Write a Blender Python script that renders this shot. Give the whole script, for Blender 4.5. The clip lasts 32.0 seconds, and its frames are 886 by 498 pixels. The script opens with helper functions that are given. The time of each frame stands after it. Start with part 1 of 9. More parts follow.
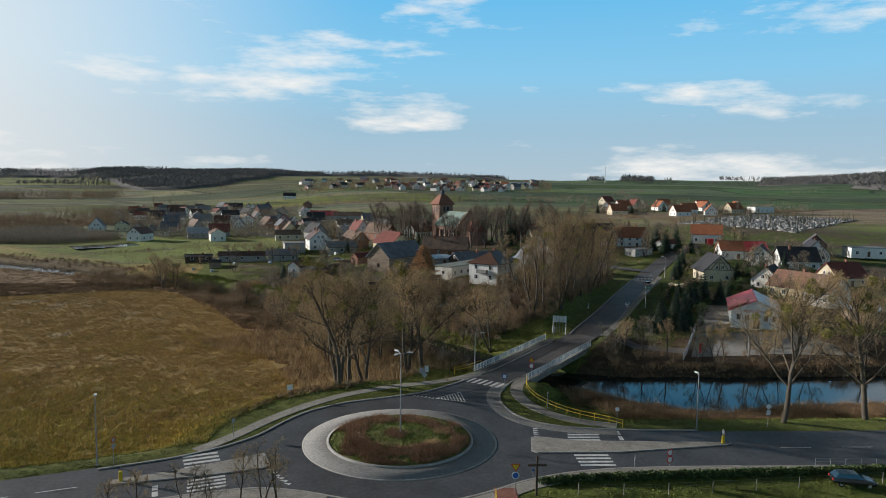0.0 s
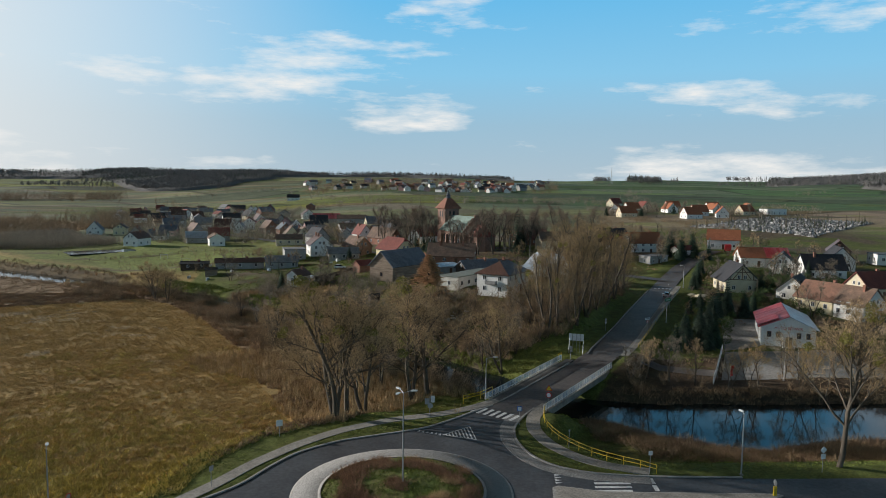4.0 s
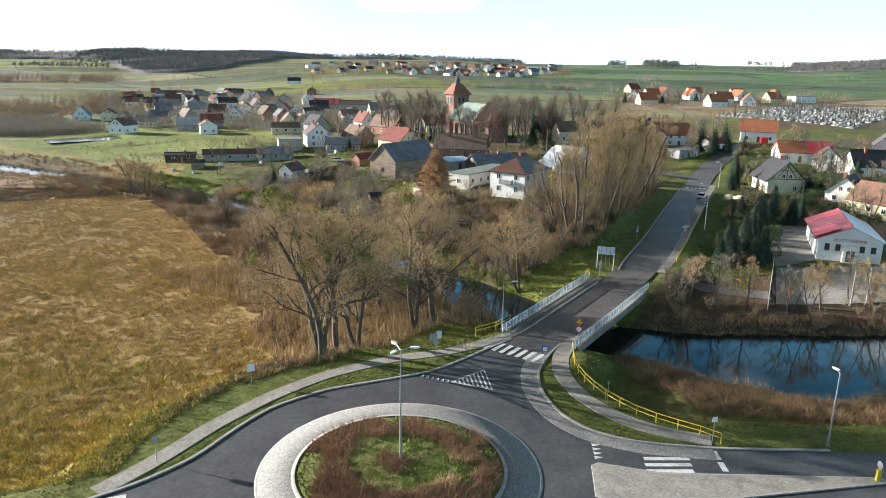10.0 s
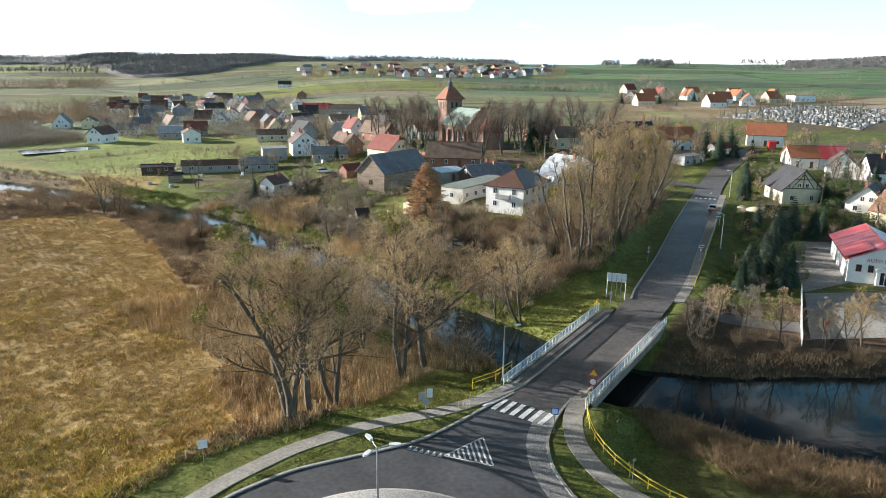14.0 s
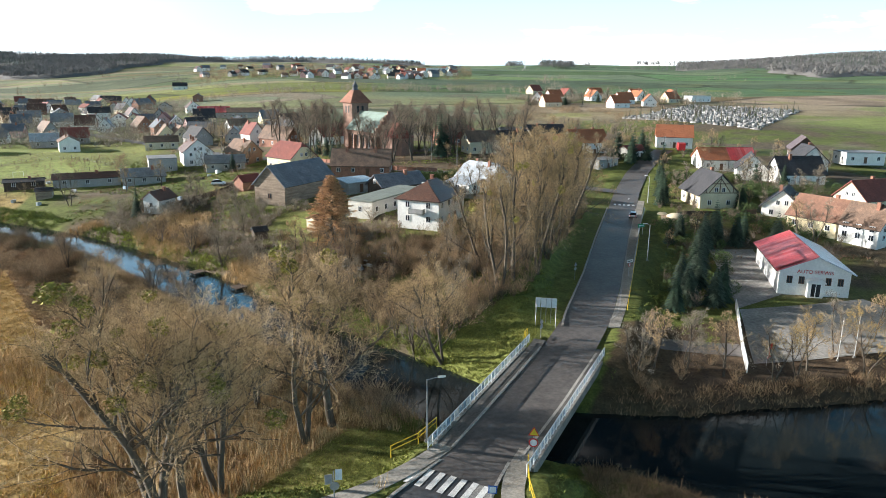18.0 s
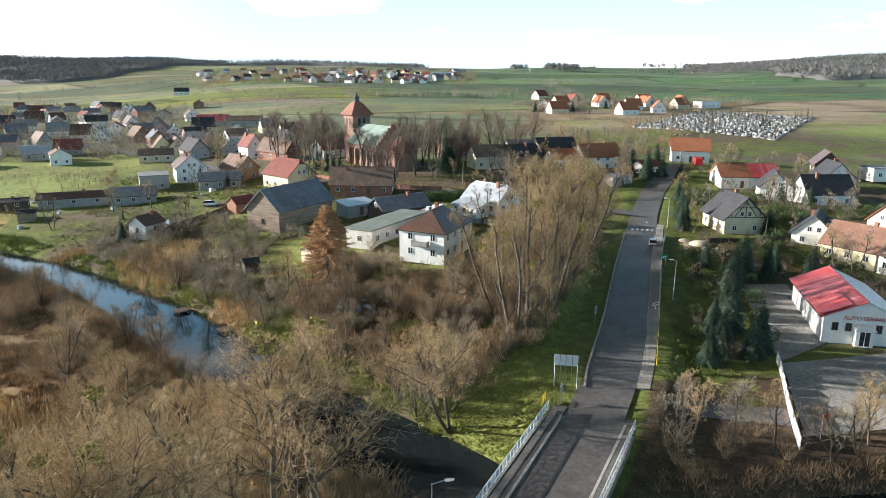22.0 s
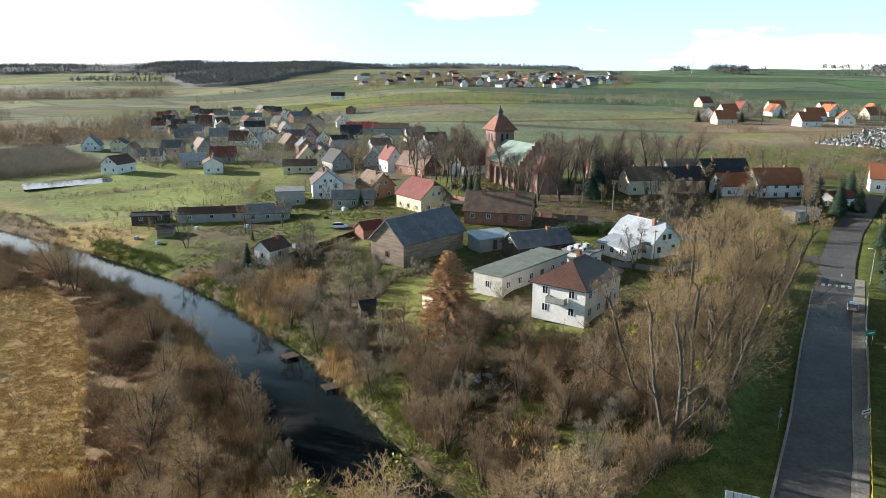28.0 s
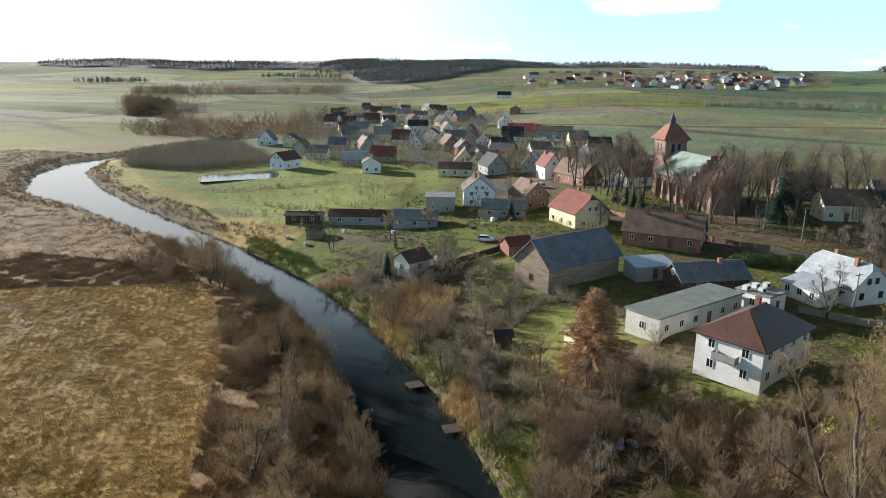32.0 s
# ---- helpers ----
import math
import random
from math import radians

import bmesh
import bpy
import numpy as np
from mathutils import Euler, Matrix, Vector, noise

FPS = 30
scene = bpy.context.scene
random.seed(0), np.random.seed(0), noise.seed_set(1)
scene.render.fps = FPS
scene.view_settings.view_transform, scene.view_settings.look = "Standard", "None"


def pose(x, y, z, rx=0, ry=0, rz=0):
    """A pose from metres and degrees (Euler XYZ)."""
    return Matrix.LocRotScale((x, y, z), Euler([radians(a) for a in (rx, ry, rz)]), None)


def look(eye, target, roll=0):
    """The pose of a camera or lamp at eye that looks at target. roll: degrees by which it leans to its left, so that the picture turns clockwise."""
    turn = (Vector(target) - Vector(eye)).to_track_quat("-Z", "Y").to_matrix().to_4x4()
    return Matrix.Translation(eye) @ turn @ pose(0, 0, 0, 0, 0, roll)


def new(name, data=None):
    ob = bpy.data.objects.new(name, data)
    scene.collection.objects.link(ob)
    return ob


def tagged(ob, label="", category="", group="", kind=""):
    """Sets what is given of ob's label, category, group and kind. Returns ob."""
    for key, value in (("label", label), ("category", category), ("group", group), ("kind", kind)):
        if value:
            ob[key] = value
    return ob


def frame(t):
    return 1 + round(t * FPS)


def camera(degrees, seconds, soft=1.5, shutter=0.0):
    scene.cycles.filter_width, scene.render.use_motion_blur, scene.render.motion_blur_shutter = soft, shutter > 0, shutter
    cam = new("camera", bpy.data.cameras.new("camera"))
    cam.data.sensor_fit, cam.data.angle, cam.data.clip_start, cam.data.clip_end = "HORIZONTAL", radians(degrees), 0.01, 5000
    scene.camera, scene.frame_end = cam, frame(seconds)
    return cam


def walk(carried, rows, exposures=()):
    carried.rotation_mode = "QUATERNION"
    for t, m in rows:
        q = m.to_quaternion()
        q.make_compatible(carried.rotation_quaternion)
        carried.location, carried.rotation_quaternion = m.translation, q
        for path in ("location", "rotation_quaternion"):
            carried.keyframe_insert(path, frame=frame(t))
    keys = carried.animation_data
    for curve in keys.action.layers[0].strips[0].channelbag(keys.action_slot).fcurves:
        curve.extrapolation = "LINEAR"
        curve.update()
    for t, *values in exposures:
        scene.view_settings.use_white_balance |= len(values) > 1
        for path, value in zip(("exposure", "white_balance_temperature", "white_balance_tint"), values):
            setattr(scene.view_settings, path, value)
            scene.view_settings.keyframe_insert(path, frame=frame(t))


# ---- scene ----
cam = camera(65.6, 32.0, 0.65)
PATH = [
    (0, (-0.257, -85.476, 32.13), (-0.132, -83.488, 31.954), 0.8),
    (0.5, (-0.178, -83.708, 32.151), (-0.054, -81.719, 31.975), 0.6),
    (1, (-0.315, -82.652, 32.346), (-0.194, -80.663, 32.17), 0.8),
    (1.5, (-0.341, -81.579, 32.601), (-0.222, -79.59, 32.425), 0.7),
    (2, (-0.387, -80.051, 32.895), (-0.268, -78.062, 32.719), 0.7),
    (2.5, (-0.415, -78.957, 33.078), (-0.298, -76.968, 32.902), 0.7),
    (4.5, (0.096, -72.034, 33.611), (0.205, -70.045, 33.436), 0.8),
    (5, (-0.018, -70.352, 33.433), (0.091, -68.365, 33.227), 0.9),
    (5.1, (-0.036, -69.994, 33.397), (0.072, -68.014, 33.136), 0.9),
    (5.2, (-0.055, -69.637, 33.361), (0.054, -67.665, 33.043), 1.0),
    (5.3, (-0.074, -69.28, 33.325), (0.035, -67.318, 32.95), 1.0),
    (5.4, (-0.093, -68.922, 33.29), (0.016, -66.97, 32.87), 1.1),
    (5.5, (-0.111, -68.565, 33.254), (-0.003, -66.62, 32.8), 1.1),
    (6, (0.13, -66.629, 33.397), (0.235, -64.686, 32.933), 0.9),
    (6.5, (0.035, -64.942, 33.33), (0.14, -63.007, 32.833), 1.1),
    (7, (0.196, -63.217, 33.43), (0.299, -61.283, 32.93), 1.0),
    (7.5, (0.129, -61.726, 33.489), (0.232, -59.793, 32.989), 1.2),
    (8, (0.566, -60.061, 33.522), (0.662, -58.127, 33.024), 0.8),
    (8.5, (0.455, -58.392, 33.517), (0.553, -56.458, 33.018), 0.9),
    (9, (0.606, -56.622, 33.513), (0.702, -54.688, 33.015), 0.9),
    (9.5, (0.605, -54.847, 33.513), (0.702, -52.913, 33.014), 1.2),
    (10, (0.791, -53.291, 33.618), (0.884, -51.357, 33.119), 1.1),
    (10.5, (0.9, -51.617, 33.683), (0.993, -49.683, 33.185), 1.0),
    (11, (0.951, -49.984, 33.612), (1.044, -48.05, 33.113), 1.2),
    (11.5, (1.335, -48.607, 33.84), (1.421, -46.671, 33.344), 0.6),
    (12, (1.32, -46.749, 33.902), (1.407, -44.813, 33.405), 0.7),
    (12.5, (1.478, -45.23, 34.097), (1.563, -43.294, 33.601), 0.7),
    (13, (1.573, -43.858, 34.473), (1.656, -41.922, 33.976), 0.7),
    (13.5, (1.794, -41.906, 34.682), (1.877, -39.97, 34.185), 0.6),
    (15.5, (2.337, -35.031, 34.773), (2.556, -33.105, 34.279), 0.7),
    (16, (2.556, -33.193, 34.665), (2.776, -31.267, 34.172), 0.7),
    (16.5, (2.512, -31.66, 34.801), (2.794, -29.742, 34.308), 0.6),
    (17, (2.84, -30.015, 34.803), (3.203, -28.111, 34.311), 0.5),
    (17.5, (2.923, -28.198, 34.879), (3.287, -26.294, 34.387), 0.6),
    (18, (3.227, -26.556, 35.084), (3.588, -24.651, 34.592), 0.5),
    (18.5, (3.433, -24.908, 35.391), (3.793, -23.003, 34.9), 0.5),
    (19, (3.731, -23.356, 35.929), (4.088, -21.451, 35.438), 0.5),
    (19.5, (4.035, -21.749, 36.301), (4.391, -19.842, 35.812), 0.4),
    (20, (4.328, -20.216, 36.726), (4.681, -18.309, 36.237), 0.4),
    (20.5, (4.379, -18.868, 37.262), (4.732, -16.962, 36.772), 0.4),
    (21, (4.638, -17.346, 37.668), (4.989, -15.439, 37.179), 0.4),
    (21.5, (4.861, -15.883, 38.056), (5.211, -13.976, 37.568), 0.4),
    (22, (5.15, -14.508, 38.311), (5.499, -12.6, 37.824), 0.4),
    (22.5, (5.581, -13.033, 38.413), (5.927, -11.124, 37.926), 0.3),
    (23, (5.902, -11.587, 38.516), (6.247, -9.678, 38.03), 0.3),
    (23.5, (6.279, -10.074, 38.781), (6.623, -8.165, 38.294), 0.3),
    (24, (6.759, -8.52, 39.286), (7.101, -6.611, 38.799), 0.3),
    (24.5, (7.175, -7.11, 39.874), (7.514, -5.2, 39.387), 0.3),
    (25, (7.432, -5.633, 40.503), (7.772, -3.723, 40.017), 0.3),
    (25.5, (7.848, -4.159, 40.962), (8.188, -2.249, 40.477), 0.3),
    (26, (8.097, -2.49, 41.179), (8.411, -0.576, 40.695), 0.3),
    (26.1, (8.136, -2.185, 41.228), (8.437, -0.268, 40.743), 0.3),
    (26.2, (8.176, -1.88, 41.276), (8.41, 0.046, 40.791), 0.4),
    (26.3, (8.215, -1.575, 41.324), (8.388, 0.358, 40.839), 0.5),
    (26.4, (8.255, -1.27, 41.372), (8.362, 0.667, 40.886), 0.5),
    (26.5, (8.294, -0.965, 41.42), (8.34, 0.975, 40.934), 0.6),
    (28.5, (9.458, 5.959, 42.223), (9.312, 7.893, 41.738), 0.3),
    (29, (10.065, 7.597, 42.51), (9.779, 9.516, 42.023), 0.3),
    (29.5, (10.069, 9.167, 42.884), (9.753, 11.08, 42.395), 0.4),
    (30, (10.289, 10.952, 43.015), (9.903, 12.853, 42.526), 0.5),
    (30.5, (10.256, 12.388, 43.327), (9.843, 14.282, 42.834), 0.5),
    (31, (10.164, 13.986, 43.405), (9.671, 15.86, 42.911), 0.6),
    (31.5, (9.913, 15.389, 43.48), (9.397, 17.257, 42.984), 0.8),
    (32, (9.844, 16.888, 43.426), (9.325, 18.755, 42.931), 0.8),
]
EXPOSURES = [(0, 0.06), (4.8, 0.02), (5.5, 0.46), (6.5, 1.14), (8, 1.40), (24, 1.38), (28, 1.16), (32, 1.0)]
walk_rows = [(t, look(eye, target, roll)) for t, eye, target, roll in PATH]
walk(cam, walk_rows, EXPOSURES)

# ---------------------------------------------------------------- light
SUN_AZ = (-0.930, 0.367)
SUN_EL = radians(14.5)
world = bpy.data.worlds.new("sky")
scene.world = world
world.use_nodes = True
wn, wl = world.node_tree.nodes, world.node_tree.links
bg = wn["Background"]
sky = wn.new("ShaderNodeTexSky")
sky.sky_type, sky.sun_disc = "NISHITA", False
sky.sun_elevation = SUN_EL
sky.sun_rotation = math.atan2(SUN_AZ[0], SUN_AZ[1])
sky.air_density, sky.dust_density, sky.ozone_density = 1.0, 0.25, 2.5
wtc = wn.new("ShaderNodeTexCoord")
wmap = wn.new("ShaderNodeMapping")
wmap.inputs["Scale"].default_value = (1.0, 1.0, 4.5)
wl.new(wtc.outputs["Generated"], wmap.inputs["Vector"])
cl = wn.new("ShaderNodeTexNoise")
cl.inputs["Scale"].default_value, cl.inputs["Detail"].default_value, cl.inputs["Roughness"].default_value = 3.4, 8, 0.60
wl.new(wmap.outputs["Vector"], cl.inputs["Vector"])
clr = wn.new("ShaderNodeValToRGB")
clr.color_ramp.elements[0].position, clr.color_ramp.elements[1].position = 0.55, 0.70
wl.new(cl.outputs["Fac"], clr.inputs["Fac"])
cmix = wn.new("ShaderNodeMix")
cmix.data_type = "RGBA"
cmix.inputs["B"].default_value = (40.0, 39.4, 38.2, 1)
wl.new(clr.outputs["Color"], cmix.inputs["Factor"])
sat = wn.new("ShaderNodeHueSaturation")
sat.inputs["Saturation"].default_value, sat.inputs["Value"].default_value = 1.3, 0.20
wl.new(sky.outputs["Color"], sat.inputs["Color"])
# pale haze towards the horizon
sep = wn.new("ShaderNodeSeparateXYZ")
wl.new(wtc.outputs["Generated"], sep.inputs["Vector"])
hz_r = wn.new("ShaderNodeMapRange")
hz_r.interpolation_type = "SMOOTHSTEP"
hz_r.inputs["From Min"].default_value, hz_r.inputs["From Max"].default_value = 0.27, 0.46
hz_r.inputs["To Min"].default_value, hz_r.inputs["To Max"].default_value = 1.0, 0.0
wl.new(sep.outputs["Z"], hz_r.inputs["Value"])
hz_c = wn.new("ShaderNodeValToRGB")
hz_c.color_ramp.elements[0].position, hz_c.color_ramp.elements[0].color = 0.0, (0.84, 1.04, 1.18, 1)
hz_c.color_ramp.elements[1].position, hz_c.color_ramp.elements[1].color = 0.28, (0.24, 0.94, 1.60, 1)
for at_, c_ in ((0.09, (0.64, 1.02, 1.3, 1)), (0.16, (0.48, 1.10, 1.58, 1))):
    hz_c.color_ramp.elements.new(at_).color = c_
wl.new(sep.outputs["Z"], hz_c.inputs["Fac"])
hsc = wn.new("ShaderNodeVectorMath")
hsc.operation = "SCALE"
hsc.inputs["Scale"].default_value = 23.0
# whiter towards the sun
glow = wn.new("ShaderNodeVectorMath")
glow.operation = "DOT_PRODUCT"
glow.inputs[1].default_value = (SUN_AZ[0] * math.cos(SUN_EL), SUN_AZ[1] * math.cos(SUN_EL), math.sin(SUN_EL))
wl.new(wtc.outputs["Generated"], glow.inputs[0])
glow_r = wn.new("ShaderNodeMapRange")
glow_r.interpolation_type = "SMOOTHSTEP"
glow_r.inputs["From Min"].default_value, glow_r.inputs["From Max"].default_value = 0.42, 1.0
glow_r.inputs["To Min"].default_value, glow_r.inputs["To Max"].default_value = 0.0, 0.95
wl.new(glow.outputs["Value"], glow_r.inputs["Value"])
gmix = wn.new("ShaderNodeMix")
gmix.data_type = "RGBA"
gmix.inputs["B"].default_value = (1.7, 1.68, 1.62, 1)
wl.new(glow_r.outputs["Result"], gmix.inputs["Factor"])
wl.new(hz_c.outputs["Color"], gmix.inputs["A"])
wl.new(gmix.outputs["Result"], hsc.inputs[0])
hmix = wn.new("ShaderNodeMix")
hmix.data_type = "RGBA"
wl.new(hz_r.outputs["Result"], hmix.inputs["Factor"])
wl.new(sat.outputs["Color"], hmix.inputs["A"])
wl.new(hsc.outputs["Vector"], hmix.inputs["B"])
wl.new(hmix.outputs["Result"], cmix.inputs["A"])
wl.new(cmix.outputs["Result"], bg.inputs["Color"])
bg.inputs["Strength"].default_value = 0.022
sun = new("sun", bpy.data.lights.new("sun", "SUN"))
sun.data.energy, sun.data.angle, sun.data.color = 5.0, radians(0.6), (1.0, 0.97, 0.925)
ch = math.cos(SUN_EL)
sun.matrix_world = look((SUN_AZ[0] * ch * 100, SUN_AZ[1] * ch * 100, math.sin(SUN_EL) * 100), (0, 0, 0))


# ---------------------------------------------------------------- materials
def mat(name, col, col2=None, scale=2.0, rough=0.85, bump=0.0, bscale=None, metal=0.0, fine=0.25, island=False, stretch=None, spec=0.3):
    """Base colour varied at two scales with bump."""
    m = bpy.data.materials.new(name)
    m.use_nodes = True
    n, l = m.node_tree.nodes, m.node_tree.links
    b = n["Principled BSDF"]
    b.inputs["Roughness"].default_value, b.inputs["Metallic"].default_value = rough, metal
    b.inputs["Specular IOR Level"].default_value = spec
    col2 = col2 or tuple(c * 0.62 for c in col)
    tc = n.new("ShaderNodeTexCoord")
    src = tc.outputs["Object"]
    if stretch:
        mp = n.new("ShaderNodeMapping")
        mp.inputs["Scale"].default_value = stretch
        l.new(src, mp.inputs["Vector"])
        src = mp.outputs["Vector"]
    t1 = n.new("ShaderNodeTexNoise")
    t1.inputs["Scale"].default_value, t1.inputs["Detail"].default_value, t1.inputs["Roughness"].default_value = scale, 5, 0.6
    l.new(src, t1.inputs["Vector"])
    r1 = n.new("ShaderNodeMapRange")
    r1.inputs["From Min"].default_value, r1.inputs["From Max"].default_value = 0.33, 0.67
    l.new(t1.outputs["Fac"], r1.inputs["Value"])
    mx = n.new("ShaderNodeMix")
    mx.data_type = "RGBA"
    mx.inputs["A"].default_value, mx.inputs["B"].default_value = (*col2, 1), (*col, 1)
    l.new(r1.outputs["Result"], mx.inputs["Factor"])
    t2 = n.new("ShaderNodeTexNoise")
    t2.inputs["Scale"].default_value, t2.inputs["Detail"].default_value = scale * 9, 3
    l.new(src, t2.inputs["Vector"])
    hs = n.new("ShaderNodeHueSaturation")
    r2 = n.new("ShaderNodeMapRange")
    r2.inputs["To Min"].default_value, r2.inputs["To Max"].default_value = 1 - fine, 1 + fine
    r2.inputs["From Min"].default_value, r2.inputs["From Max"].default_value = 0.3, 0.7
    l.new(t2.outputs["Fac"], r2.inputs["Value"])
    val = r2.outputs["Result"]
    if island:
        g = n.new("ShaderNodeNewGeometry")
        r3 = n.new("ShaderNodeMapRange")
        r3.inputs["To Min"].default_value, r3.inputs["To Max"].default_value = 0.55, 1.45
        l.new(g.outputs["Random Per Island"], r3.inputs["Value"])
        ml = n.new("ShaderNodeMath")
        ml.operation = "MULTIPLY"
        l.new(val, ml.inputs[0])
        l.new(r3.outputs["Result"], ml.inputs[1])
        val = ml.outputs[0]
    l.new(val, hs.inputs["Value"])
    l.new(mx.outputs["Result"], hs.inputs["Color"])
    l.new(hs.outputs["Color"], b.inputs["Base Color"])
    if bump:
        bn = n.new("ShaderNodeBump")
        bn.inputs["Strength"].default_value, bn.inputs["Distance"].default_value = bump, 0.05
        t3 = n.new("ShaderNodeTexNoise")
        t3.inputs["Scale"].default_value, t3.inputs["Detail"].default_value = bscale or scale * 6, 4
        l.new(src, t3.inputs["Vector"])
        l.new(t3.outputs["Fac"], bn.inputs["Height"])
        l.new(bn.outputs["Normal"], b.inputs["Normal"])
    return m


def tile_mat(name, col, col2, across=0.25, rough=0.75, metal=0.0):
    """Roof tiles or ribs: courses along the slope from the object's own uv."""
    m = mat(name, col, col2, 0.5, rough, 0, metal=metal, fine=0.22)
    n, l = m.node_tree.nodes, m.node_tree.links
    uv = n.new("ShaderNodeUVMap")
    br = n.new("ShaderNodeTexBrick")
    br.inputs["Scale"].default_value = 1.0
    br.inputs["Brick Width"].default_value, br.inputs["Row Height"].default_value = across, across * 1.3
    br.inputs["Mortar Size"].default_value = 0.02
    br.inputs["Color1"].default_value, br.inputs["Color2"].default_value, br.inputs["Mortar"].default_value = (1, 1, 1, 1), (0.78, 0.78, 0.78, 1), (0.35, 0.35, 0.35, 1)
    l.new(uv.outputs["UV"], br.inputs["Vector"])
    b = n["Principled BSDF"]
    old = b.inputs["Base Color"].links[0].from_socket
    mm = n.new("ShaderNodeMix")
    mm.data_type, mm.blend_type = "RGBA", "MULTIPLY"
    mm.inputs["Factor"].default_value = 0.7
    l.new(old, mm.inputs["A"])
    l.new(br.outputs["Color"], mm.inputs["B"])
    l.new(mm.outputs["Result"], b.inputs["Base Color"])
    bn = n.new("ShaderNodeBump")
    bn.inputs["Strength"].default_value, bn.inputs["Distance"].default_value = 0.6, 0.04
    l.new(br.outputs["Color"], bn.inputs["Height"])
    l.new(bn.outputs["Normal"], b.inputs["Normal"])
    return m


M_ASPH = mat("asphalt", (0.082, 0.082, 0.087), (0.046, 0.046, 0.05), 0.22, 0.6, 0.25, 14, fine=0.25, spec=0.45)
M_ASPH_OLD = mat("old_asphalt", (0.122, 0.108, 0.10), (0.078, 0.07, 0.067), 0.2, 0.6, 0.25, 12, fine=0.25, spec=0.45)
M_KERB = mat("kerb_concrete", (0.40, 0.38, 0.35), (0.29, 0.275, 0.255), 1.2, 0.9, 0.2)
M_PAVE = mat("paving_concrete", (0.34, 0.315, 0.275), (0.25, 0.232, 0.205), 0.5, 0.9, 0.2, 8)
M_REDPAVE = mat("red_paving", (0.30, 0.13, 0.09), (0.2, 0.09, 0.07), 0.7, 0.9, 0.2, 8)
M_COBBLE = mat("granite_sett", (0.29, 0.28, 0.265), (0.22, 0.214, 0.203), 3.0, 0.85, 0.2, island=True, fine=0.2)
n, l = M_COBBLE.node_tree.nodes, M_COBBLE.node_tree.links
vo = n.new("ShaderNodeTexVoronoi")
vo.inputs["Scale"].default_value = 6.5
vtc = n.new("ShaderNodeTexCoord")
l.new(vtc.outputs["Object"], vo.inputs["Vector"])
vr = n.new("ShaderNodeMapRange")
vr.inputs["From Min"].default_value, vr.inputs["From Max"].default_value = 0.25, 0.75
vr.inputs["To Min"].default_value, vr.inputs["To Max"].default_value = 1.1, 0.66
l.new(vo.outputs["Distance"], vr.inputs["Value"])
vm = n.new("ShaderNodeMix")
vm.data_type, vm.blend_type = "RGBA", "MULTIPLY"
vm.inputs["Factor"].default_value = 1.0
pb = n["Principled BSDF"]
l.new(pb.inputs["Base Color"].links[0].from_socket, vm.inputs["A"])
l.new(vr.outputs["Result"], vm.inputs["B"])
l.new(vm.outputs["Result"], pb.inputs["Base Color"])
M_PAINT = mat("road_paint", (0.72, 0.72, 0.70), (0.5, 0.5, 0.49), 1.5, 0.75)
M_WHITEWALL = mat("white_render", (0.82, 0.79, 0.74), (0.70, 0.67, 0.62), 0.35, 0.9, 0.1, fine=0.08)
M_CREAM = mat("cream_render", (0.66, 0.57, 0.40), (0.54, 0.46, 0.33), 0.35, 0.9, 0.1, fine=0.08)
M_PALEGREY = mat("pale_grey_render", (0.58, 0.55, 0.49), (0.46, 0.435, 0.39), 0.35, 0.9, 0.1, fine=0.1)
M_YELLOW = mat("pale_yellow_render", (0.74, 0.63, 0.40), (0.64, 0.54, 0.34), 0.35, 0.9, 0.1, fine=0.08)
M_GREYWALL = mat("grey_render", (0.36, 0.345, 0.32), (0.26, 0.25, 0.235), 0.4, 0.9, 0.1, fine=0.12)
M_BRICK = mat("red_brick", (0.31, 0.15, 0.10), (0.21, 0.105, 0.075), 0.6, 0.9, 0.2, 10, fine=0.3)
M_ORANGEWALL = mat("orange_brick_render", (0.42, 0.22, 0.13), (0.33, 0.17, 0.10), 0.5, 0.9, 0.1, fine=0.12)
M_PINK = mat("pink_render", (0.62, 0.36, 0.33), (0.5, 0.3, 0.28), 0.4, 0.9, 0.1, fine=0.1)
M_PLANK = mat("weathered_planks", (0.34, 0.26, 0.19), (0.19, 0.14, 0.105), 0.7, 0.9, 0.2, island=True, stretch=(0.4, 0.4, 3))
M_DARKWOOD = mat("dark_wood", (0.10, 0.07, 0.05), (0.05, 0.037, 0.03), 1.0, 0.9, 0.2)
M_R_ORANGE = tile_mat("orange_roof_tiles", (0.46, 0.165, 0.08), (0.36, 0.13, 0.065))
M_R_RED = tile_mat("red_roof_tiles", (0.28, 0.082, 0.06), (0.19, 0.06, 0.05))
M_R_SHEETRED = tile_mat("bright_red_sheet_roof", (0.62, 0.07, 0.07), (0.48, 0.06, 0.06), 0.5, 0.5)
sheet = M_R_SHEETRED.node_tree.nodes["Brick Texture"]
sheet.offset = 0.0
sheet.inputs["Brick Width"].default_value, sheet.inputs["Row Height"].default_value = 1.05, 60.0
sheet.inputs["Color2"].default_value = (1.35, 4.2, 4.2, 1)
M_R_TOWER = tile_mat("red_brown_tower_tiles", (0.33, 0.14, 0.085), (0.23, 0.10, 0.065))
M_R_TERRACE = tile_mat("faded_orange_brown_tiles", (0.30, 0.155, 0.105), (0.21, 0.115, 0.08))
M_R_BROWN = tile_mat("brown_roof_tiles", (0.16, 0.085, 0.062), (0.11, 0.062, 0.05), rough=0.42)
